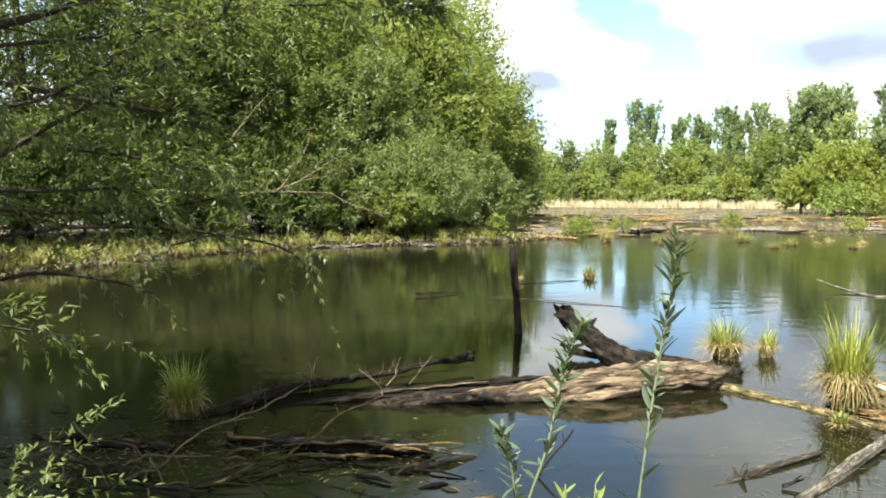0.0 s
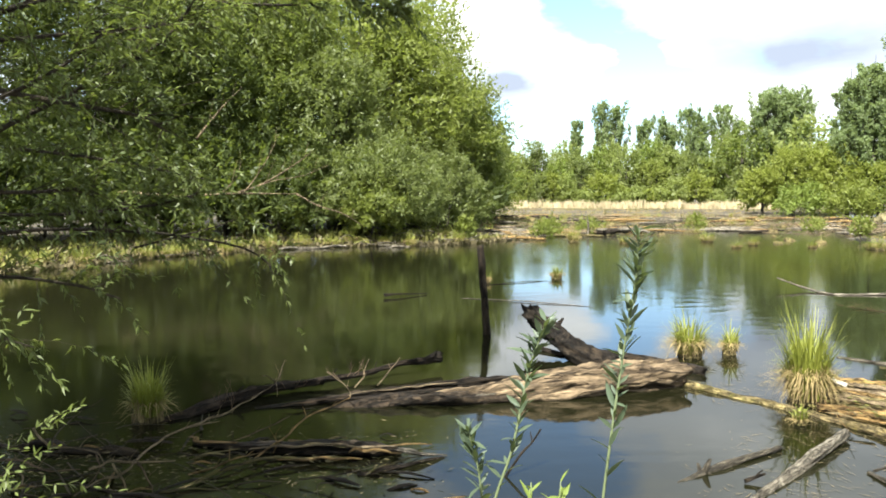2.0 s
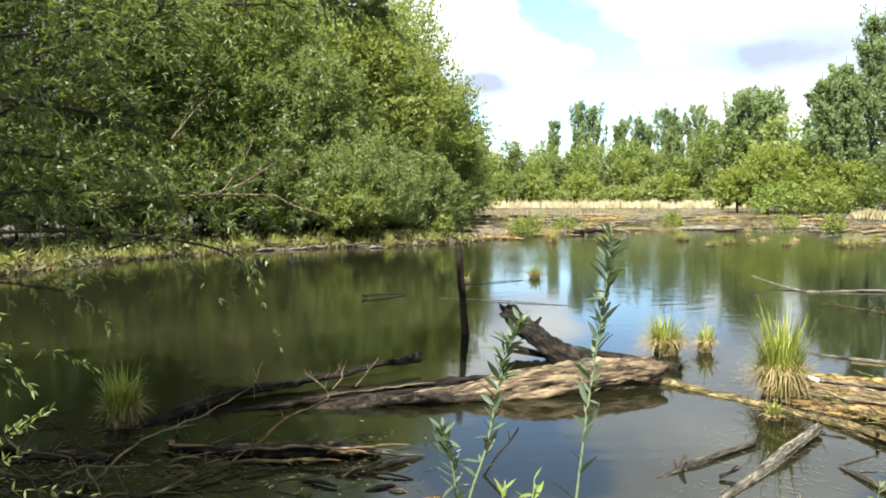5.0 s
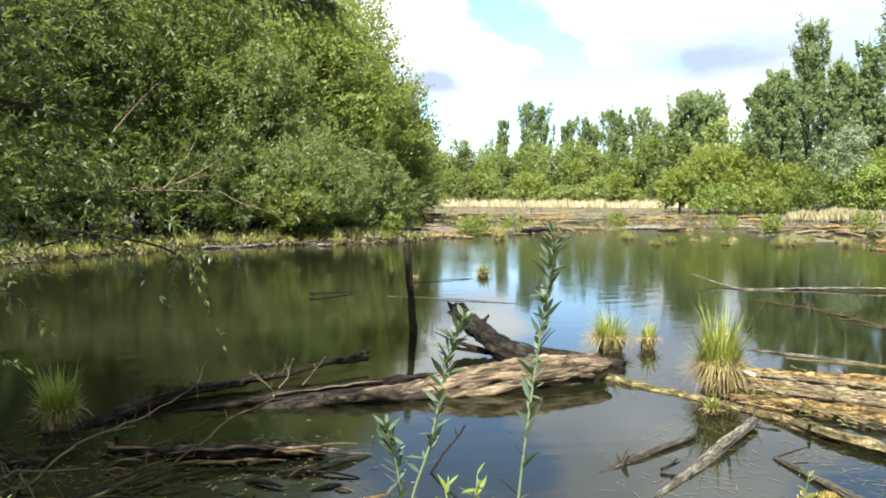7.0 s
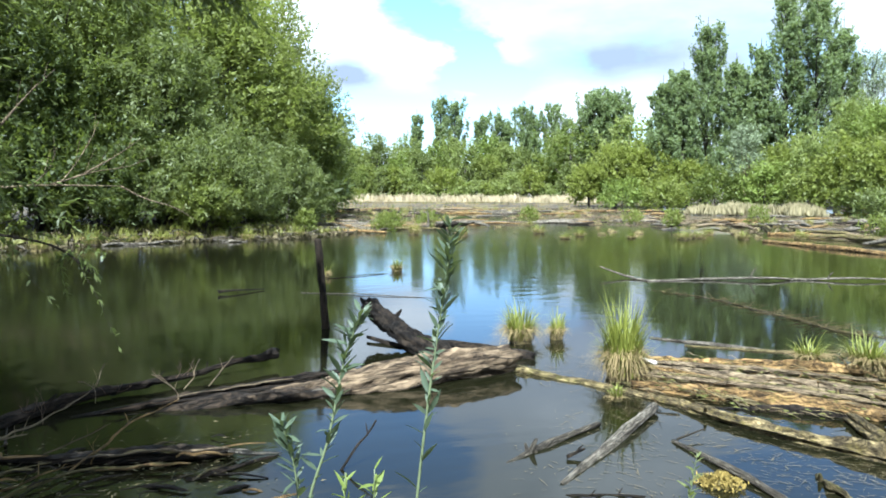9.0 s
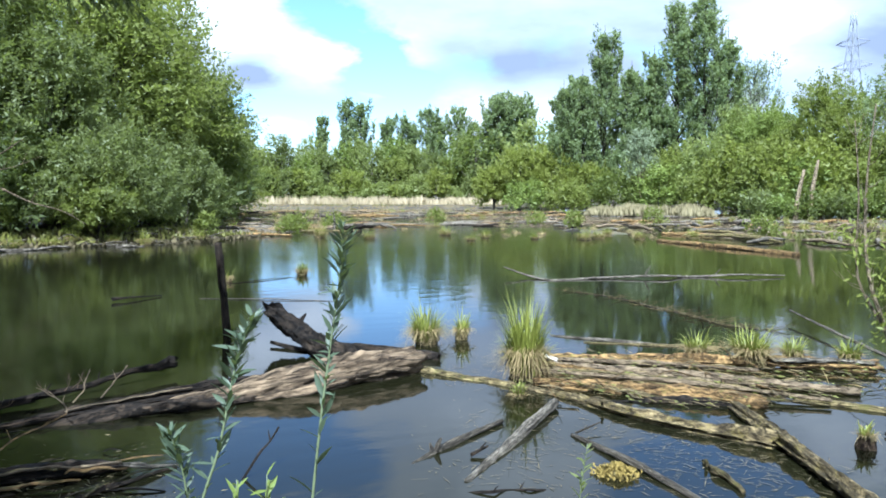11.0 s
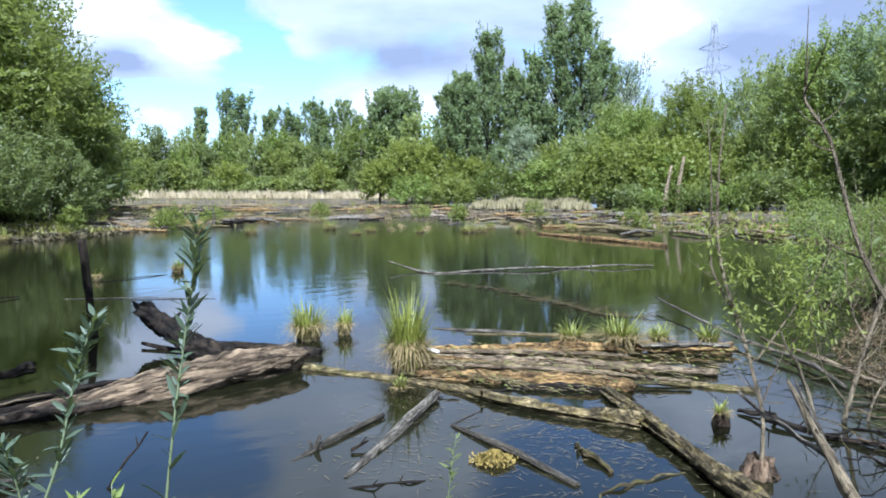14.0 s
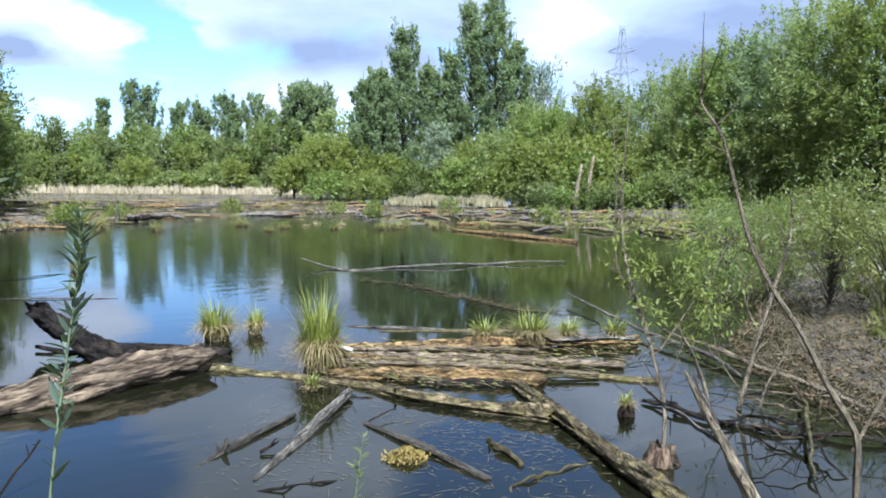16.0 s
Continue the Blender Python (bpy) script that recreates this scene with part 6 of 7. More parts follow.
def sapling(name, stems, label, clumps, n, leaf, mat, bark, at):
    """A thin young tree: bare stems, and sparse leaves round some places of it."""
    ob = thing(name, at, label, "sapling", "saplings at the shore")
    for pts, r in stems:
        part("stem", tubes_mesh("stem", [tube(pts, [r, r * 0.8, r * 0.6, r * 0.3], 9, 30, 0.25, pts[0][0])], M[bark], at), ob)
    for x, y, z, s in clumps:
        for _ in range(int(n * min(1.0, 2.4 - 1.1 * z))):
            o = rng.normal(size=3) * s
            w = rand_dirs(1)[0] + np.array([0, 0, -0.2])
            put_leaf(ob, tuple(np.array([x, y, z]) + o - np.asarray(at)), tuple(w), (rng.normal() * 0.5, rng.normal() * 0.5, 1), mat, leaf, leaf * 0.34)
    # short side twigs
    pieces = []
    for pts, r in stems:
        c = smooth_path(pts, 60)
        for k in range(16):
            i = 12 + int(46 * rng.random())
            d = rand_dirs(1)[0] * (1, 1, 0.5) + np.array([0, 0, 0.5])
            l = 0.08 + 0.22 * rng.random()
            pieces.append(tube([c[i], c[i] + d * l * 0.5, c[i] + d * l + np.array([0, 0, 0.05])], [r * 0.3, r * 0.2, 0.001], 5, 5))
    tagged(part("twig_spray", tubes_mesh("twig_spray", pieces, M[bark], at), ob), kind="stuff")
    return ob


sapling("slim_sapling", [([(4.34, 2.71, -0.1), (4.34, 2.70, 0.35), (4.31, 2.76, 0.65), (4.25, 2.84, 0.99), (4.18, 2.93, 1.33), (4.16, 2.96, 1.66), (4.16, 2.96, 2.0), (4.18, 2.94, 2.38)], 0.015),
                         ([(4.28, 2.79, 0.80), (4.23, 2.87, 1.06), (4.14, 2.98, 1.36), (4.13, 2.99, 1.85), (4.11, 3.02, 2.29)], 0.010),
                         ([(4.30, 2.74, 0.75), (4.45, 2.62, 1.05), (4.55, 2.5, 1.32), (4.62, 2.42, 1.6)], 0.007), ([(4.33, 2.72, 0.45), (4.48, 2.66, 0.8), (4.6, 2.5, 1.05), (4.66, 2.45, 1.2)], 0.006)],
        "slim half-bare sapling growing from a root stump", [(4.24, 2.86, 1.30, 0.08), (4.30, 2.78, 1.55, 0.09), (4.36, 2.68, 1.25, 0.10), (4.46, 2.6, 1.18, 0.09), (4.10, 3.0, 1.55, 0.08), (4.5, 2.5, 1.5, 0.10), (4.32, 2.76, 1.0, 0.06), (4.38, 2.66, 1.4, 0.10), (4.2, 2.9, 1.45, 0.10), (4.28, 2.8, 1.7, 0.10), (4.55, 2.55, 1.05, 0.10), (4.62, 2.46, 1.2, 0.10), (4.5, 2.62, 0.9, 0.08), (4.23, 2.82, 1.33, 0.05), (4.39, 2.59, 1.31, 0.05), (4.41, 2.51, 1.17, 0.05), (4.19, 2.82, 1.07, 0.05), (4.36, 2.66, 1.56, 0.05), (4.28, 2.79, 1.67, 0.05), (4.44, 2.43, 1.03, 0.05), (4.11, 3.02, 1.62, 0.05), (4.45, 2.51, 1.46, 0.05)], 44, 0.046, "yellow", "palebark", (4.34, 2.71, -0.1))
sapling("bent_sapling", [([(3.56, 1.19, 0.1), (3.56, 1.20, 0.58), (3.55, 1.21, 0.78), (3.51, 1.31, 0.96), (3.46, 1.42, 1.20), (3.41, 1.53, 1.38), (3.36, 1.63, 1.60), (3.32, 1.70, 1.88), (3.29, 1.75, 2.08), (3.24, 1.83, 2.23), (3.24, 1.83, 2.32)], 0.016),
                         ([(3.55, 1.22, 0.7), (3.68, 1.15, 0.95), (3.8, 1.05, 1.25)], 0.009)],
        "bent grey sapling with a crooked bare stem", [(3.30, 1.72, 1.5, 0.10), (3.45, 1.5, 1.7, 0.12), (3.6, 1.3, 1.5, 0.12), (3.25, 1.83, 2.2, 0.06)], 9, 0.05, "willow_grey", "palebark", (3.56, 1.19, 0.1))
sapling("forked_sapling", [([(5.9, 3.04, -0.05), (5.92, 2.98, 0.29), (5.96, 2.91, 0.66), (6.0, 2.84, 1.02), (6.04, 2.76, 1.34), (6.05, 2.74, 1.55), (6.05, 2.73, 1.78)], 0.021),
                           ([(5.96, 2.91, 0.65), (5.91, 3.0, 0.86), (5.89, 3.05, 1.07), (5.87, 3.07, 1.3)], 0.010),
                           ([(6.1, 2.95, -0.02), (6.2, 2.96, 0.15), (6.4, 2.96, 0.3), (6.6, 2.95, 0.5)], 0.012), ([(5.93, 2.98, 0.1), (5.8, 3.15, 0.4), (5.7, 3.2, 0.75), (5.66, 3.25, 1.0)], 0.007)],
        "forked pale brown sapling with few leaves", [(6.05, 2.74, 1.6, 0.12), (5.88, 3.07, 1.2, 0.10), (5.7, 3.2, 0.95, 0.10), (5.72, 3.25, 0.7, 0.08), (6.1, 2.7, 1.35, 0.14)], 16, 0.05, "olive", "palebark", (5.9, 3.04, -0.05))
# low dead branches round its foot
for k, (pts, r, mat) in enumerate([([(6.0, 3.05, 0.08), (6.05, 2.76, 0.06), (6.08, 2.47, 0.05)], 0.013, "log"), ([(5.36, 2.86, 0.05), (5.6, 2.71, 0.06), (5.76, 2.52, 0.05), (5.82, 2.29, 0.06)], 0.012, "dark"), ([(5.39, 3.61, 0.03), (5.37, 3.27, 0.05), (5.33, 2.96, 0.06), (5.42, 2.8, 0.04)], 0.015, "dark"),
                                   ([(5.5, 2.7, 0.04), (5.4, 2.47, 0.06), (5.41, 2.27, 0.05), (5.83, 2.22, 0.05)], 0.012, "root"), ([(4.52, 2.19, 0.02), (4.69, 2.1, 0.04), (4.81, 1.98, 0.03), (5.09, 1.94, 0.02)], 0.007, "dark"), ([(4.99, 2.53, 0.05), (5.18, 2.36, 0.03), (5.49, 2.26, 0.04)], 0.007, "dark"),
                                   ([(5.63, 2.46, 0.1), (5.4, 2.25, 0.09), (5.25, 2.05, 0.06), (5.06, 1.82, 0.0)], 0.014, "dark"), ([(8.02, 5.09, 0.05), (7.64, 4.33, 0.08), (7.51, 3.85, 0.06), (7.08, 3.16, 0.1)], 0.020, "log"), ([(6.2, 3.2, 0.05), (6.5, 2.9, 0.08), (6.6, 2.5, 0.08)], 0.012, "log"),
                                   ([(5.7, 2.6, 0.03), (5.95, 2.4, 0.07), (6.4, 2.3, 0.06)], 0.014, "mossy"), ([(6.5, 3.3, 0.06), (6.9, 2.9, 0.1), (7.2, 2.7, 0.1)], 0.016, "mossy"), ([(7.4, 3.9, 0.05), (7.9, 3.5, 0.1), (8.2, 3.2, 0.12)], 0.016, "log")]):
    log("fallen_branch", crooked(pts, 0.02, 9), [r * 0.75, r * 0.75, r * 0.45], {"log": "weathered", "dark": "dark wet", "root": "brown", "mossy": "mossy brown"}[mat] + " crooked branch lying in the shore water", mat, "fallen branches at the shore", sides=9, dense=30, rough=0.9, seed=620.0 + k, stubs=((0.3, 0.12, r * 0.4, 1.0), (0.55, 0.16, r * 0.4, 2.3), (0.8, 0.10, r * 0.35, 0.5)), category="branch")
snag = log("dead_snag", [(2.90, 1.22, 0.1), (2.87, 1.27, 0.5), (2.85, 1.31, 0.66), (2.82, 1.36, 0.76), (2.80, 1.40, 0.85), (2.77, 1.46, 0.96), (2.74, 1.50, 1.06), (2.72, 1.53, 1.12)], [0.028, 0.026, 0.024, 0.020, 0.016, 0.013, 0.010, 0.005], "broken grey dead stem with splintered prongs", "palebark", sides=16, dense=80, rough=0.9, ragged=1.6, stubs=((0.55, 0.02, 0.010, 1.0), (0.66, 0.02, 0.008, 2.2)), category="snag")
for pts, r, mat in (([(2.81, 1.42, 0.86), (2.79, 1.46, 0.98), (2.77, 1.49, 1.05), (2.75, 1.52, 1.13)], 0.012, "pale"), ([(2.83, 1.42, 0.83), (2.81, 1.46, 0.94), (2.79, 1.49, 1.07), (2.77, 1.53, 1.18), (2.74, 1.58, 1.3)], 0.009, "palebark")):
    part("prong", tubes_mesh("prong", [tube(crooked(pts, 0.003, 9), [r, r * 0.9, r * 0.7, r * 0.3], 10, 40, 0.8, r * 90, 1.0, 1.5)], M[mat], (2.90, 1.22, 0.1)), snag, "pale splintered prong")
log("dead_twig", crooked([(2.87, 1.85, 0.98), (2.87, 1.75, 0.92), (2.86, 1.59, 0.87), (2.81, 1.42, 0.84)], 0.006, 8), [0.0065, 0.008, 0.009, 0.010], "thin pale dead twig crossing the stem", "pale", sides=9, dense=60, rough=0.8, ragged=1.5, category="twig")
# root stumps
for name, at, r, h, words in (("root_stump", (4.36, 2.72, -0.10), 0.115, 0.20, "reddish root stump under the sapling"), ("root_stump", (5.0, 3.5, -0.06), 0.055, 0.13, "small dark root stump with a grass tuft")):
    ob = thing(name, at, words, "root stump", "root stumps")
    part("body", tubes_mesh("body", [tube([(0, 0, -0.1), (0, 0, h * 0.4), (0.01, 0, h)], [r * 0.95, r * 1.05, r * 0.80], 26, 24, 0.7, at[0] * 3.1, 1.0, 0.7)], M["root"]), ob)
    for k in range(26):
        a = 0.243 * k + 0.4 * rng.random()
        d = np.array([math.cos(a), math.sin(a), 0])
        up = h * (0.25 + 0.55 * rng.random())
        r1 = r * (0.6 + 0.8 * rng.random())
        part("root", tubes_mesh("root", [tube([d * r * 0.8 + np.array([0, 0, up]), d * r * 1.02 + np.array([0, 0, h * 0.5]), d * r * (0.9 + 0.5 * rng.random()) + rng.normal(size=3) * r * 0.35 - np.array([0, 0, 0.05])], [r1 * 0.04, r1 * 0.065, r1 * 0.035], 7, 9, 0.7, a, 1.0, 1.0)], M["root"]), ob)


# ---- willow overhanging from the near-left bank ----
def hanging_willow():
    at = (-3.9, 1.5, ground_at(-3.9, 1.5))
    ob = thing("overhanging_willow", at, "old willow whose leafy boughs hang over the near water", "tree")
    base = np.asarray(at)
    top = np.array([-3.3, 2.0, 3.6])
    part("trunk", tubes_mesh("trunk", [tube([base - (0, 0, 0.3), base + (0.1, 0.1, 1.2), base + (0.3, 0.3, 2.4), top], [0.26, 0.2, 0.16, 0.1], 14, 16, 0.3, 4.0)], M["bark"], at), ob)
    boughs = []
    boughs.append(([(-1.64, 2.51, 2.37), (-1.38, 2.67, 2.48), (-1.14, 2.77, 2.6)], 0.017, 0.3))
    boughs.append(([(-1.87, 2.84, 1.85), (-1.54, 3.03, 2.12), (-1.31, 3.14, 2.28), (-1.1, 3.22, 2.42), (-0.94, 3.27, 2.56), (-0.84, 3.29, 2.71)], 0.01, 1.0))
    boughs.append(([(-1.72, 2.7, 2.29), (-1.41, 2.87, 2.24), (-1.23, 2.95, 2.21), (-1.02, 3.03, 2.18), (-0.91, 3.07, 2.12)], 0.011, 1.2))
    boughs.append(([(-1.68, 2.61, 1.87), (-1.34, 2.79, 1.87), (-1.13, 2.89, 1.89)], 0.009, 1.0))
    boughs.append(([(-1.96, 3.02, 1.65), (-1.54, 3.25, 1.71), (-1.2, 3.39, 1.7), (-0.96, 3.47, 1.67), (-0.68, 3.53, 1.6), (-0.53, 3.56, 1.47)], 0.008, 0.28))
    boughs.append(([(-0.99, 3.46, 1.67), (-0.84, 3.5, 1.71), (-0.73, 3.52, 1.75)], 0.004, 0.3))
    boughs.append(([(-1.58, 2.43, 1.52), (-1.36, 2.56, 1.58), (-1.13, 2.67, 1.54), (-0.99, 2.73, 1.48)], 0.007, 0.5))
    boughs.append(([(-2.12, 3.28, 1.8), (-1.63, 3.54, 1.77), (-1.2, 3.71, 1.81), (-0.96, 3.78, 1.87)], 0.009, 1.1))
    boughs.append(([(-1.42, 2.18, 1.49), (-1.22, 2.29, 1.43), (-1.12, 2.35, 1.38)], 0.005, 0.5))
    boughs.append(([(-1.58, 4.21, 3.13), (-1.09, 4.37, 2.99), (-0.71, 4.44, 2.98), (-0.44, 4.48, 3.0)], 0.012, 1.0))
    boughs.append(([(-1.46, 2.27, 2.1), (-1.25, 2.39, 2.15), (-1.07, 2.48, 2.27), (-0.94, 2.53, 2.4)], 0.008, 1.0))
    boughs.append(([(-1.0, 7.0, 3.92), (-0.6, 7.0, 3.74), (-0.2, 7.0, 3.64), (0.12, 7.0, 3.60)], 0.012, 1.1))
    boughs.append(([(-1.9, 3.3, 2.5), (-1.4, 3.7, 2.65), (-0.9, 3.9, 2.75)], 0.01, 1.2))
    boughs.append(([(-2.0, 3.4, 2.1), (-1.5, 3.8, 2.05), (-1.0, 4.0, 1.95)], 0.009, 1.2))
    boughs.append(([(-1.5, 2.3, 0.9), (-1.25, 2.1, 0.95), (-1.12, 2.12, 1.02)], 0.004, 0.8))
    spots, ways = [], []
    for k, (pts, r, dense) in enumerate(boughs):
        p = np.asarray(pts)
        root = p[0] + (p[0] - p[1]) * 1.2
        bough = part("bough", tubes_mesh("bough", [tube([root, *p], [r * 1.3, r, r * 0.8, r * 0.4], 8, 36, 0.2, k)], M["twig"], at), ob)
        c = smooth_path(p, 60)
        run = np.linalg.norm(np.diff(p, axis=0), axis=1).sum()
        pieces = []
        for _ in range(int(40 * run * dense) + 5):
            i = int(58 * rng.random() ** 0.8)
            d = unit(c[i + 1] - c[i]) * 0.7 + np.clip(rng.normal(size=3), -1.2, 1.2) * 0.55 + np.array([0, 0, -0.15])
            l = (0.12 + 0.25 * rng.random()) * (1.1 if k == 11 else 1.0)
            e = c[i] + d * l
            m = (c[i] + e) / 2 + np.array([0, 0, 0.03])
            pieces.append(tube([c[i], m, e], [r * 0.20, r * 0.13, 0.0006], 5, 6))
            line = smooth_path([c[i], m, e], 12)
            for q in range(20):
                j = 2 + int(10 * rng.random())
                spots.append(line[min(j, 11)])
                ways.append(unit(e - c[i]) + rng.normal(size=3) * 0.6 + np.array([0, 0, -0.25]))
        tagged(part("twig_spray", tubes_mesh("twig_spray", pieces, M["twig"], at), bough), kind="stuff")
    spots, ways = np.array(spots), np.array(ways)
    order = np.argsort(np.linalg.norm(spots[:, :2], axis=1))
    near, rest = order[:300], order[300:]
    for i in near:
        put_leaf(ob, tuple(spots[i] - base), tuple(ways[i]), (rng.normal() * 0.6, rng.normal() * 0.6, 1), "willow_near", 0.030, 0.008)
    n = len(rest)
    far = np.clip(np.linalg.norm(spots[rest][:, :2], axis=1) / 3.2, 1.0, 2.3)
    v, q = leaves(spots[rest] - base, ways[rest], rand_dirs(n) * 0.7 + np.array([0, 0, 1.0]), (0.026 + 0.020 * rng.random(n)) * far, (0.0075 + 0.0035 * rng.random(n)) * far)
    tagged(part("foliage", mesh_from("foliage", v, [q], M["willow_near"]), ob), kind="stuff")
    # crown masses above and behind the camera, unseen, added to shade bank and boughs
    for middle, radii, n in (((-2.9, 0.5, 5.2), (1.3, 1.2, 0.7), 18), ((-4.5, 2.5, 5.2), (2.3, 1.9, 0.9), 300), ((-1.5, 5.3, 6.3), (1.2, 0.9, 0.5), 60), ((-5.6, 4.0, 5.4), (1.6, 1.8, 0.9), 90)):
        feet, outs = crown_shape(n, middle, radii, 31.0 + middle[0], 0.1)
        v, q = sprays(feet - base, outs + np.array([0, 0, -0.3]), 60, 0.8, 0.25, 0.20, 0.09, True, 0.4)
        part("crown", mesh_from("crown", v, [q], M["willow"]), ob)


hanging_willow()

# bare twigs among the left driftwood: points, thickness, bark
for k, (pts, r, mat) in enumerate([
        ([(-1.79, 5.13, 0.02), (-1.73, 5.42, 0.05), (-1.58, 5.57, 0.10), (-1.45, 5.66, 0.13), (-1.30, 5.75, 0.16), (-1.17, 5.96, 0.20), (-1.06, 6.25, 0.22)], 0.0085, "log"),
        ([(-1.06, 6.25, 0.22), (-0.98, 6.24, 0.30), (-0.95, 6.46, 0.42)], 0.006, "log"), ([(-1.13, 6.37, 0.30), (-1.04, 6.40, 0.25), (-0.96, 6.06, 0.20)], 0.005, "log"),
        ([(-1.58, 5.57, 0.10), (-1.45, 5.74, 0.08), (-1.37, 5.79, 0.08)], 0.007, "log"),
        ([(-0.96, 5.08, 0.03), (-0.86, 5.25, 0.06), (-0.76, 5.44, 0.10), (-0.66, 5.64, 0.14), (-0.52, 5.80, 0.17), (-0.35, 5.99, 0.20)], 0.0085, "tan"),
        ([(-0.35, 5.99, 0.20), (-0.38, 6.15, 0.24), (-0.46, 6.27, 0.28), (-0.58, 6.36, 0.33)], 0.006, "log"), ([(-0.85, 5.18, 0.03), (-0.84, 5.20, 0.10), (-0.84, 5.24, 0.16)], 0.005, "tan"),
        ([(-0.14, 6.71, 0.11), (-0.04, 6.85, 0.20), (0.07, 7.12, 0.28)], 0.007, "log"), ([(-0.35, 6.69, 0.10), (-0.26, 6.78, 0.20), (-0.23, 7.00, 0.30)], 0.006, "log"), ([(-1.32, 6.02, 0.08), (-1.33, 6.07, 0.14), (-1.37, 6.17, 0.20)], 0.006, "root"),
        ([(-2.57, 5.32, 0.20), (-2.44, 5.22, 0.12), (-2.28, 5.19, 0.10), (-2.06, 5.11, 0.10), (-1.94, 4.94, 0.08)], 0.007, "log"), ([(-2.00, 4.86, 0.06), (-1.88, 4.92, 0.08), (-1.71, 4.87, 0.10), (-1.48, 4.98, 0.06)], 0.008, "log"),
        ([(-1.70, 4.83, 0.12), (-1.73, 4.72, 0.08), (-1.85, 4.67, 0.06), (-1.98, 4.57, 0.0)], 0.008, "log"), ([(-1.84, 4.84, 0.10), (-1.74, 4.71, 0.05), (-1.64, 4.57, -0.01)], 0.007, "log"), ([(-2.05, 5.09, 0.10), (-1.94, 4.88, 0.05), (-1.98, 4.72, -0.01)], 0.006, "root"),
        ([(-1.71, 4.89, 0.10), (-1.60, 4.75, 0.05), (-1.50, 4.56, -0.01)], 0.006, "root"), ([(-1.35, 4.83, 0.02), (-1.21, 4.90, 0.04), (-1.09, 5.01, 0.05), (-0.95, 5.19, 0.03)], 0.009, "tan"),
        ([(-2.9, 5.0, 0.02), (-2.6, 5.1, 0.06), (-2.3, 4.9, 0.05), (-2.1, 4.95, 0.03)], 0.007, "root"), ([(-2.7, 4.7, 0.0), (-2.45, 4.85, 0.05), (-2.3, 4.6, 0.03), (-2.1, 4.5, 0.0)], 0.006, "log"), ([(-1.2, 5.5, 0.02), (-1.0, 5.7, 0.04), (-0.85, 6.0, 0.05)], 0.005, "root")]):
    log("dead_twig", crooked(pts, 0.007, 2 * len(pts)), [r, r * 0.9, r * 0.5], {"log": "pale", "tan": "tan", "root": "reddish-brown"}[mat] + " crooked dead twig over the driftwood", mat, "dead twigs", sides=7, dense=40, rough=0.7, seed=580.0 + k, stubs=((0.35, 0.05, r * 0.45, 1.1), (0.6, 0.08, r * 0.4, 2.2), (0.85, 0.05, r * 0.35, 0.8)), category="twig")

for k in range(12):
    s = rng.random()
    x, y, z = -1.5 + 1.3 * s, 6.3 + 1.0 * s, 0.08 + 0.03 * rng.random()
    d = np.array([rng.normal() * 0.07, rng.normal() * 0.06, 0.06 + 0.12 * rng.random()])
    p = np.array([x, y, z])
    log("dead_twig", [p, p + d * 0.5 + rng.normal(size=3) * 0.02, p + d], [0.004, 0.003, 0.0015], "fine reddish-brown dead twig on the blackened log", "root", "fine dead twigs", sides=5, rough=0.2, seed=600.0 + k, stubs=((0.5, 0.05, 0.0025, 1.1), (0.75, 0.04, 0.002, 2.0)), category="twig")

# bare branches before the left willows
for k, (pts, r) in enumerate([([(-7.53, 20.66, 2.02), (-6.0, 21.1, 1.90), (-4.51, 21.52, 1.97), (-2.81, 21.81, 1.96)], 0.045), ([(-2.81, 21.81, 1.96), (-2.2, 21.9, 1.62), (-1.46, 21.94, 1.37), (-0.9, 22.2, 1.0)], 0.028),
                              ([(-4.51, 21.52, 1.97), (-3.68, 21.68, 2.30), (-2.79, 21.79, 2.86), (-2.3, 21.83, 3.24)], 0.030), ([(-4.3, 21.55, 1.97), (-3.9, 21.6, 2.5), (-3.5, 21.7, 3.2), (-3.3, 21.75, 3.7)], 0.022),
                              ([(-4.0, 21.6, 2.15), (-3.4, 21.7, 2.35), (-2.6, 21.8, 2.5), (-1.9, 21.9, 2.8)], 0.018), ([(-4.9, 21.4, 1.97), (-4.5, 21.5, 2.4), (-4.3, 21.6, 3.0)], 0.016),
                              ([(-5.5, 21.2, 3.5), (-5.17, 21.27, 3.94), (-4.7, 21.3, 4.5), (-4.24, 21.35, 4.97)], 0.034)] ):
    log("bare_branch", pts, [r, r * 0.85, r * 0.6, r * 0.3], "pale bare dead branch before the willows", "log", "bare branches", sides=7, dense=8, stubs=((0.35, 0.5, 0.010, 1.2), (0.6, 0.4, 0.009, 0.6), (0.8, 0.35, 0.007, 1.9)), category="branch")

# green bushes of the right bank
for k, (x, y, h, w, mat) in enumerate([(12.0, 7.0, 0.9, 0.6, "willow"), (11.8, 5.8, 1.2, 0.7, "willow"), (11.2, 4.6, 1.9, 0.9, "olive"), (10.9, 3.7, 2.1, 0.9, "olive"), (10.6, 2.7, 2.2, 0.9, "bright"), (12.8, 7.2, 2.0, 0.9, "bright"), (12.6, 5.2, 2.4, 1.0, "willow"), (12.0, 3.4, 2.4, 1.0, "willow")]):
    tree("shore_bush", (x, y), h, w, "twiggy green willow bush on the near shore", mat, "twig", clumps=60, per=32, leaf=(0.075, 0.026), low=0.05, hollow=0.25, hang=0.0, trunk_r=0.018, seed=250.0 + k, category="bush", group="shore bushes", limb_n=60, size=0.16, lump=0.5)

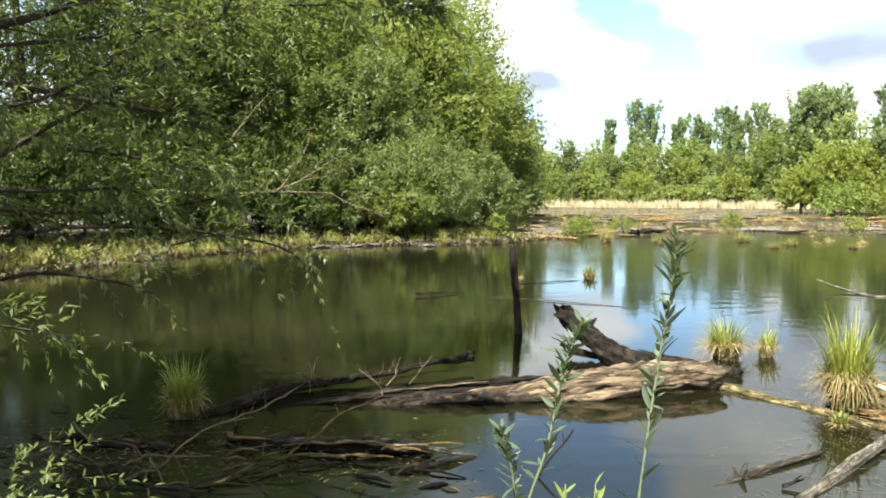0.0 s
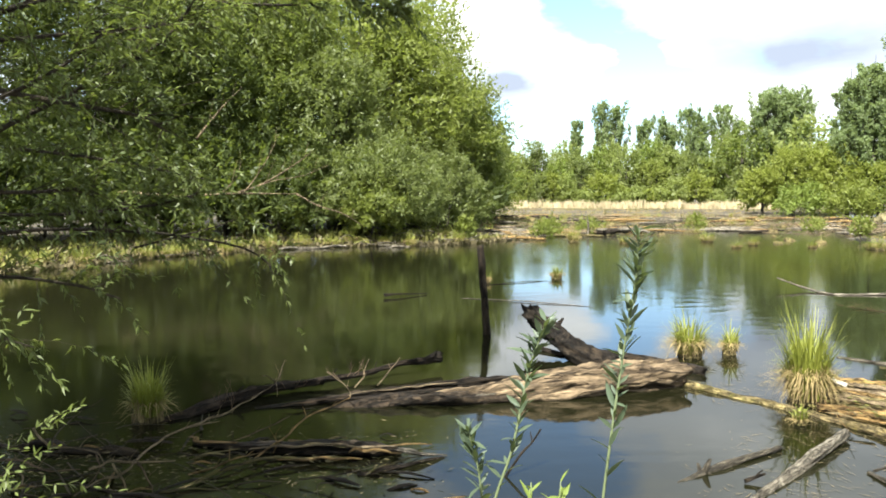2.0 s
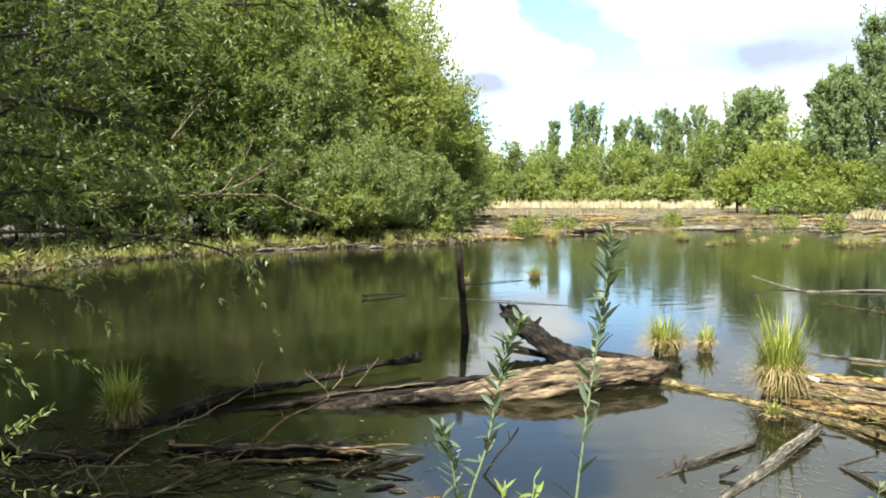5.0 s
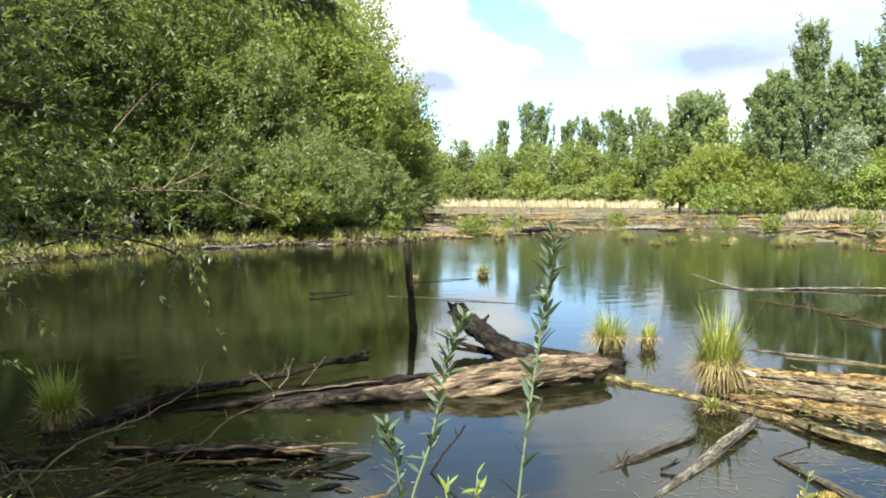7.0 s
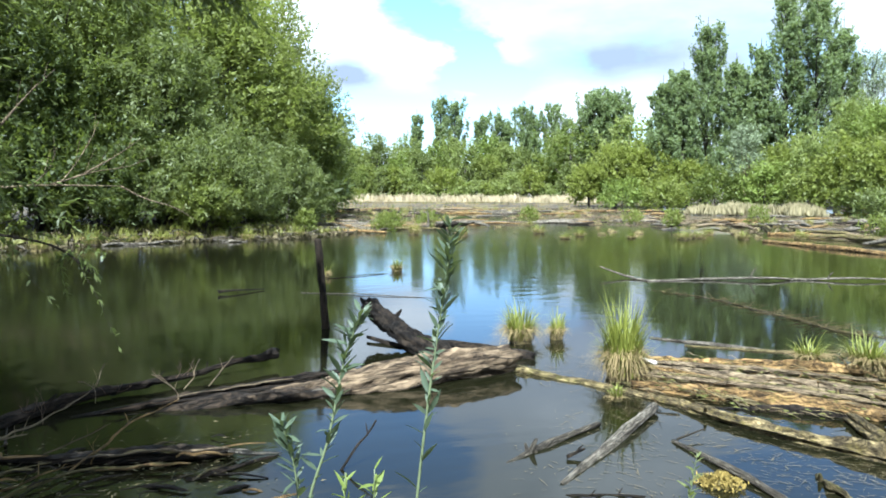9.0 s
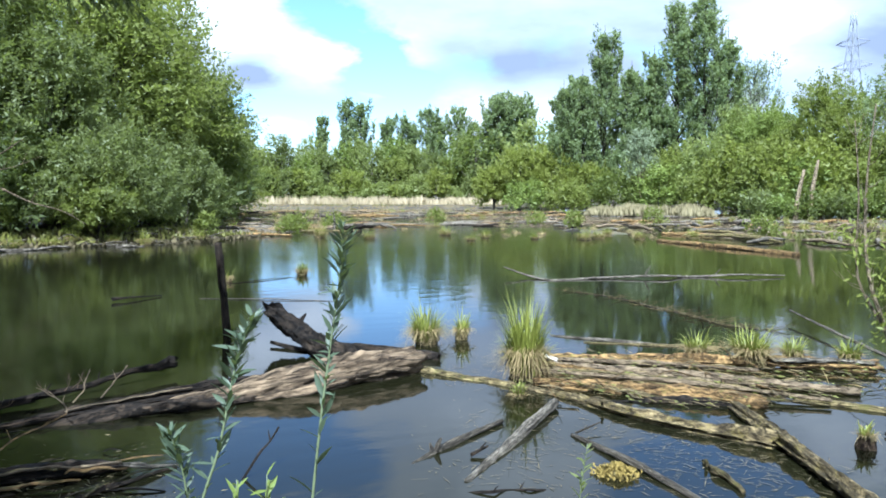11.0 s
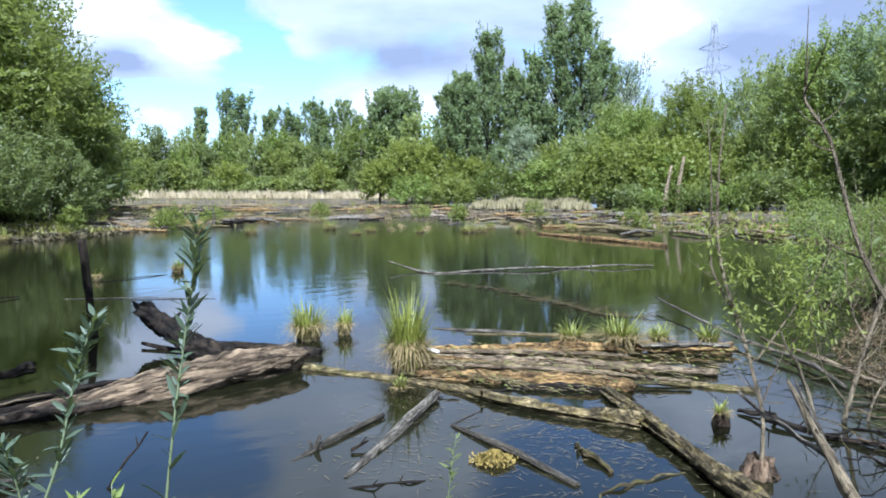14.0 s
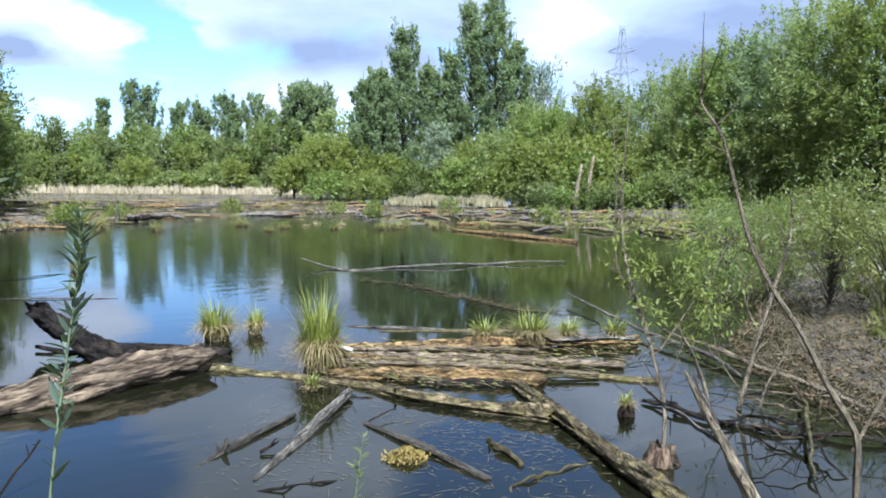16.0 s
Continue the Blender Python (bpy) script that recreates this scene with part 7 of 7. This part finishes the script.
# low bushes along the marsh edge behind the near shore
for k, (x, y, h, w, mat) in enumerate([(18.8, 7.6, 1.5, 1.2, "olive"), (20.6, 9.0, 1.7, 1.4, "willow"), (22.8, 10.4, 1.8, 1.5, "olive"), (24.6, 12.0, 1.8, 1.5, "willow"), (26.2, 14.4, 1.9, 1.5, "willow_grey"), (28.5, 17.0, 1.7, 1.5, "willow_gold")]):
    tree("edge_bush", (x, y), h, w, "low spreading green bush at the marsh edge", mat, "twig", clumps=60, per=44, leaf=(0.12, 0.05), low=0.0, hollow=0.15, hang=0.0, trunk_r=0.02, seed=430.0 + k, category="bush", group="bushes at the marsh edge", limb_n=14, size=0.2, lump=0.5)

# light green sprigs at the left bank and in the marsh
for k, (x, y, h, w) in enumerate([(-5.4, 27.6, 1.6, 0.5), (-3.9, 28.4, 1.5, 0.5), (-6.8, 26.2, 1.2, 0.5), (3.0, 30.0, 1.0, 0.5), (6.9, 33.5, 1.1, 0.6), (7.6, 34.5, 1.2, 0.7), (10.0, 37.0, 1.2, 0.7), (17.0, 40.0, 1.0, 0.6), (23.0, 38.5, 1.0, 0.7), (20.0, 30.0, 1.1, 0.5), (26.5, 32.0, 1.3, 0.7), (24.5, 22.5, 1.4, 0.7)]):
    tree("green_sprig", (x, y), h, w, "small light green bush at the water's edge", "willow_gold", "twig", clumps=24, per=24, leaf=(0.16, 0.07), low=0.02, hollow=0.2, hang=-0.3, trunk_r=0.015, seed=270.0 + k, category="bush", group="small bushes", limb_n=8, size=0.2)


# ---- pylon ----
def pylon(at, height):
    ob = thing("power_pylon", at, "tall grey lattice power pylon behind the wood", "pylon")

    def bar(a, b, r, bag):
        bag.append(tube([a, b], [r, r], 5, 2))
    levels = np.linspace(0, 1, 12) ** 0.85
    half = lambda s: 3.2 * (1 - s) ** 1.3 + 0.35
    braces = []
    ring = lambda s: [np.array([dx * half(s), dy * half(s), s * height]) for dx, dy in ((-1, -1), (1, -1), (1, 1), (-1, 1))]
    for s, t in zip(levels[:-1], levels[1:]):
        a, b = ring(s), ring(t)
        for k in range(4):
            bar(a[k], b[(k + 1) % 4], 0.035, braces)
            bar(a[(k + 1) % 4], b[k], 0.035, braces)
    for k in range(4):
        part("leg", tubes_mesh("leg", [tube([ring(s)[k] for s in levels], [0.09, 0.09], 5, 24)], M["steel"]), ob)
    tagged(part("bracing", tubes_mesh("bracing", braces, M["steel"]), ob), kind="stuff")
    for z, w in ((0.72, 3.6), (0.84, 3.0)):
        arm = []
        for sx in (-1, 1):
            tip = np.array([sx * w * 0.3, -sx * w, z * height])
            for p in ring(z - 0.02) + ring(z + 0.03):
                bar(p, tip, 0.035, arm)
        part("cross_arm", tubes_mesh("cross_arm", arm, M["steel"]), ob)


pylon((130.6, 101.0, 0.5), 36.5)
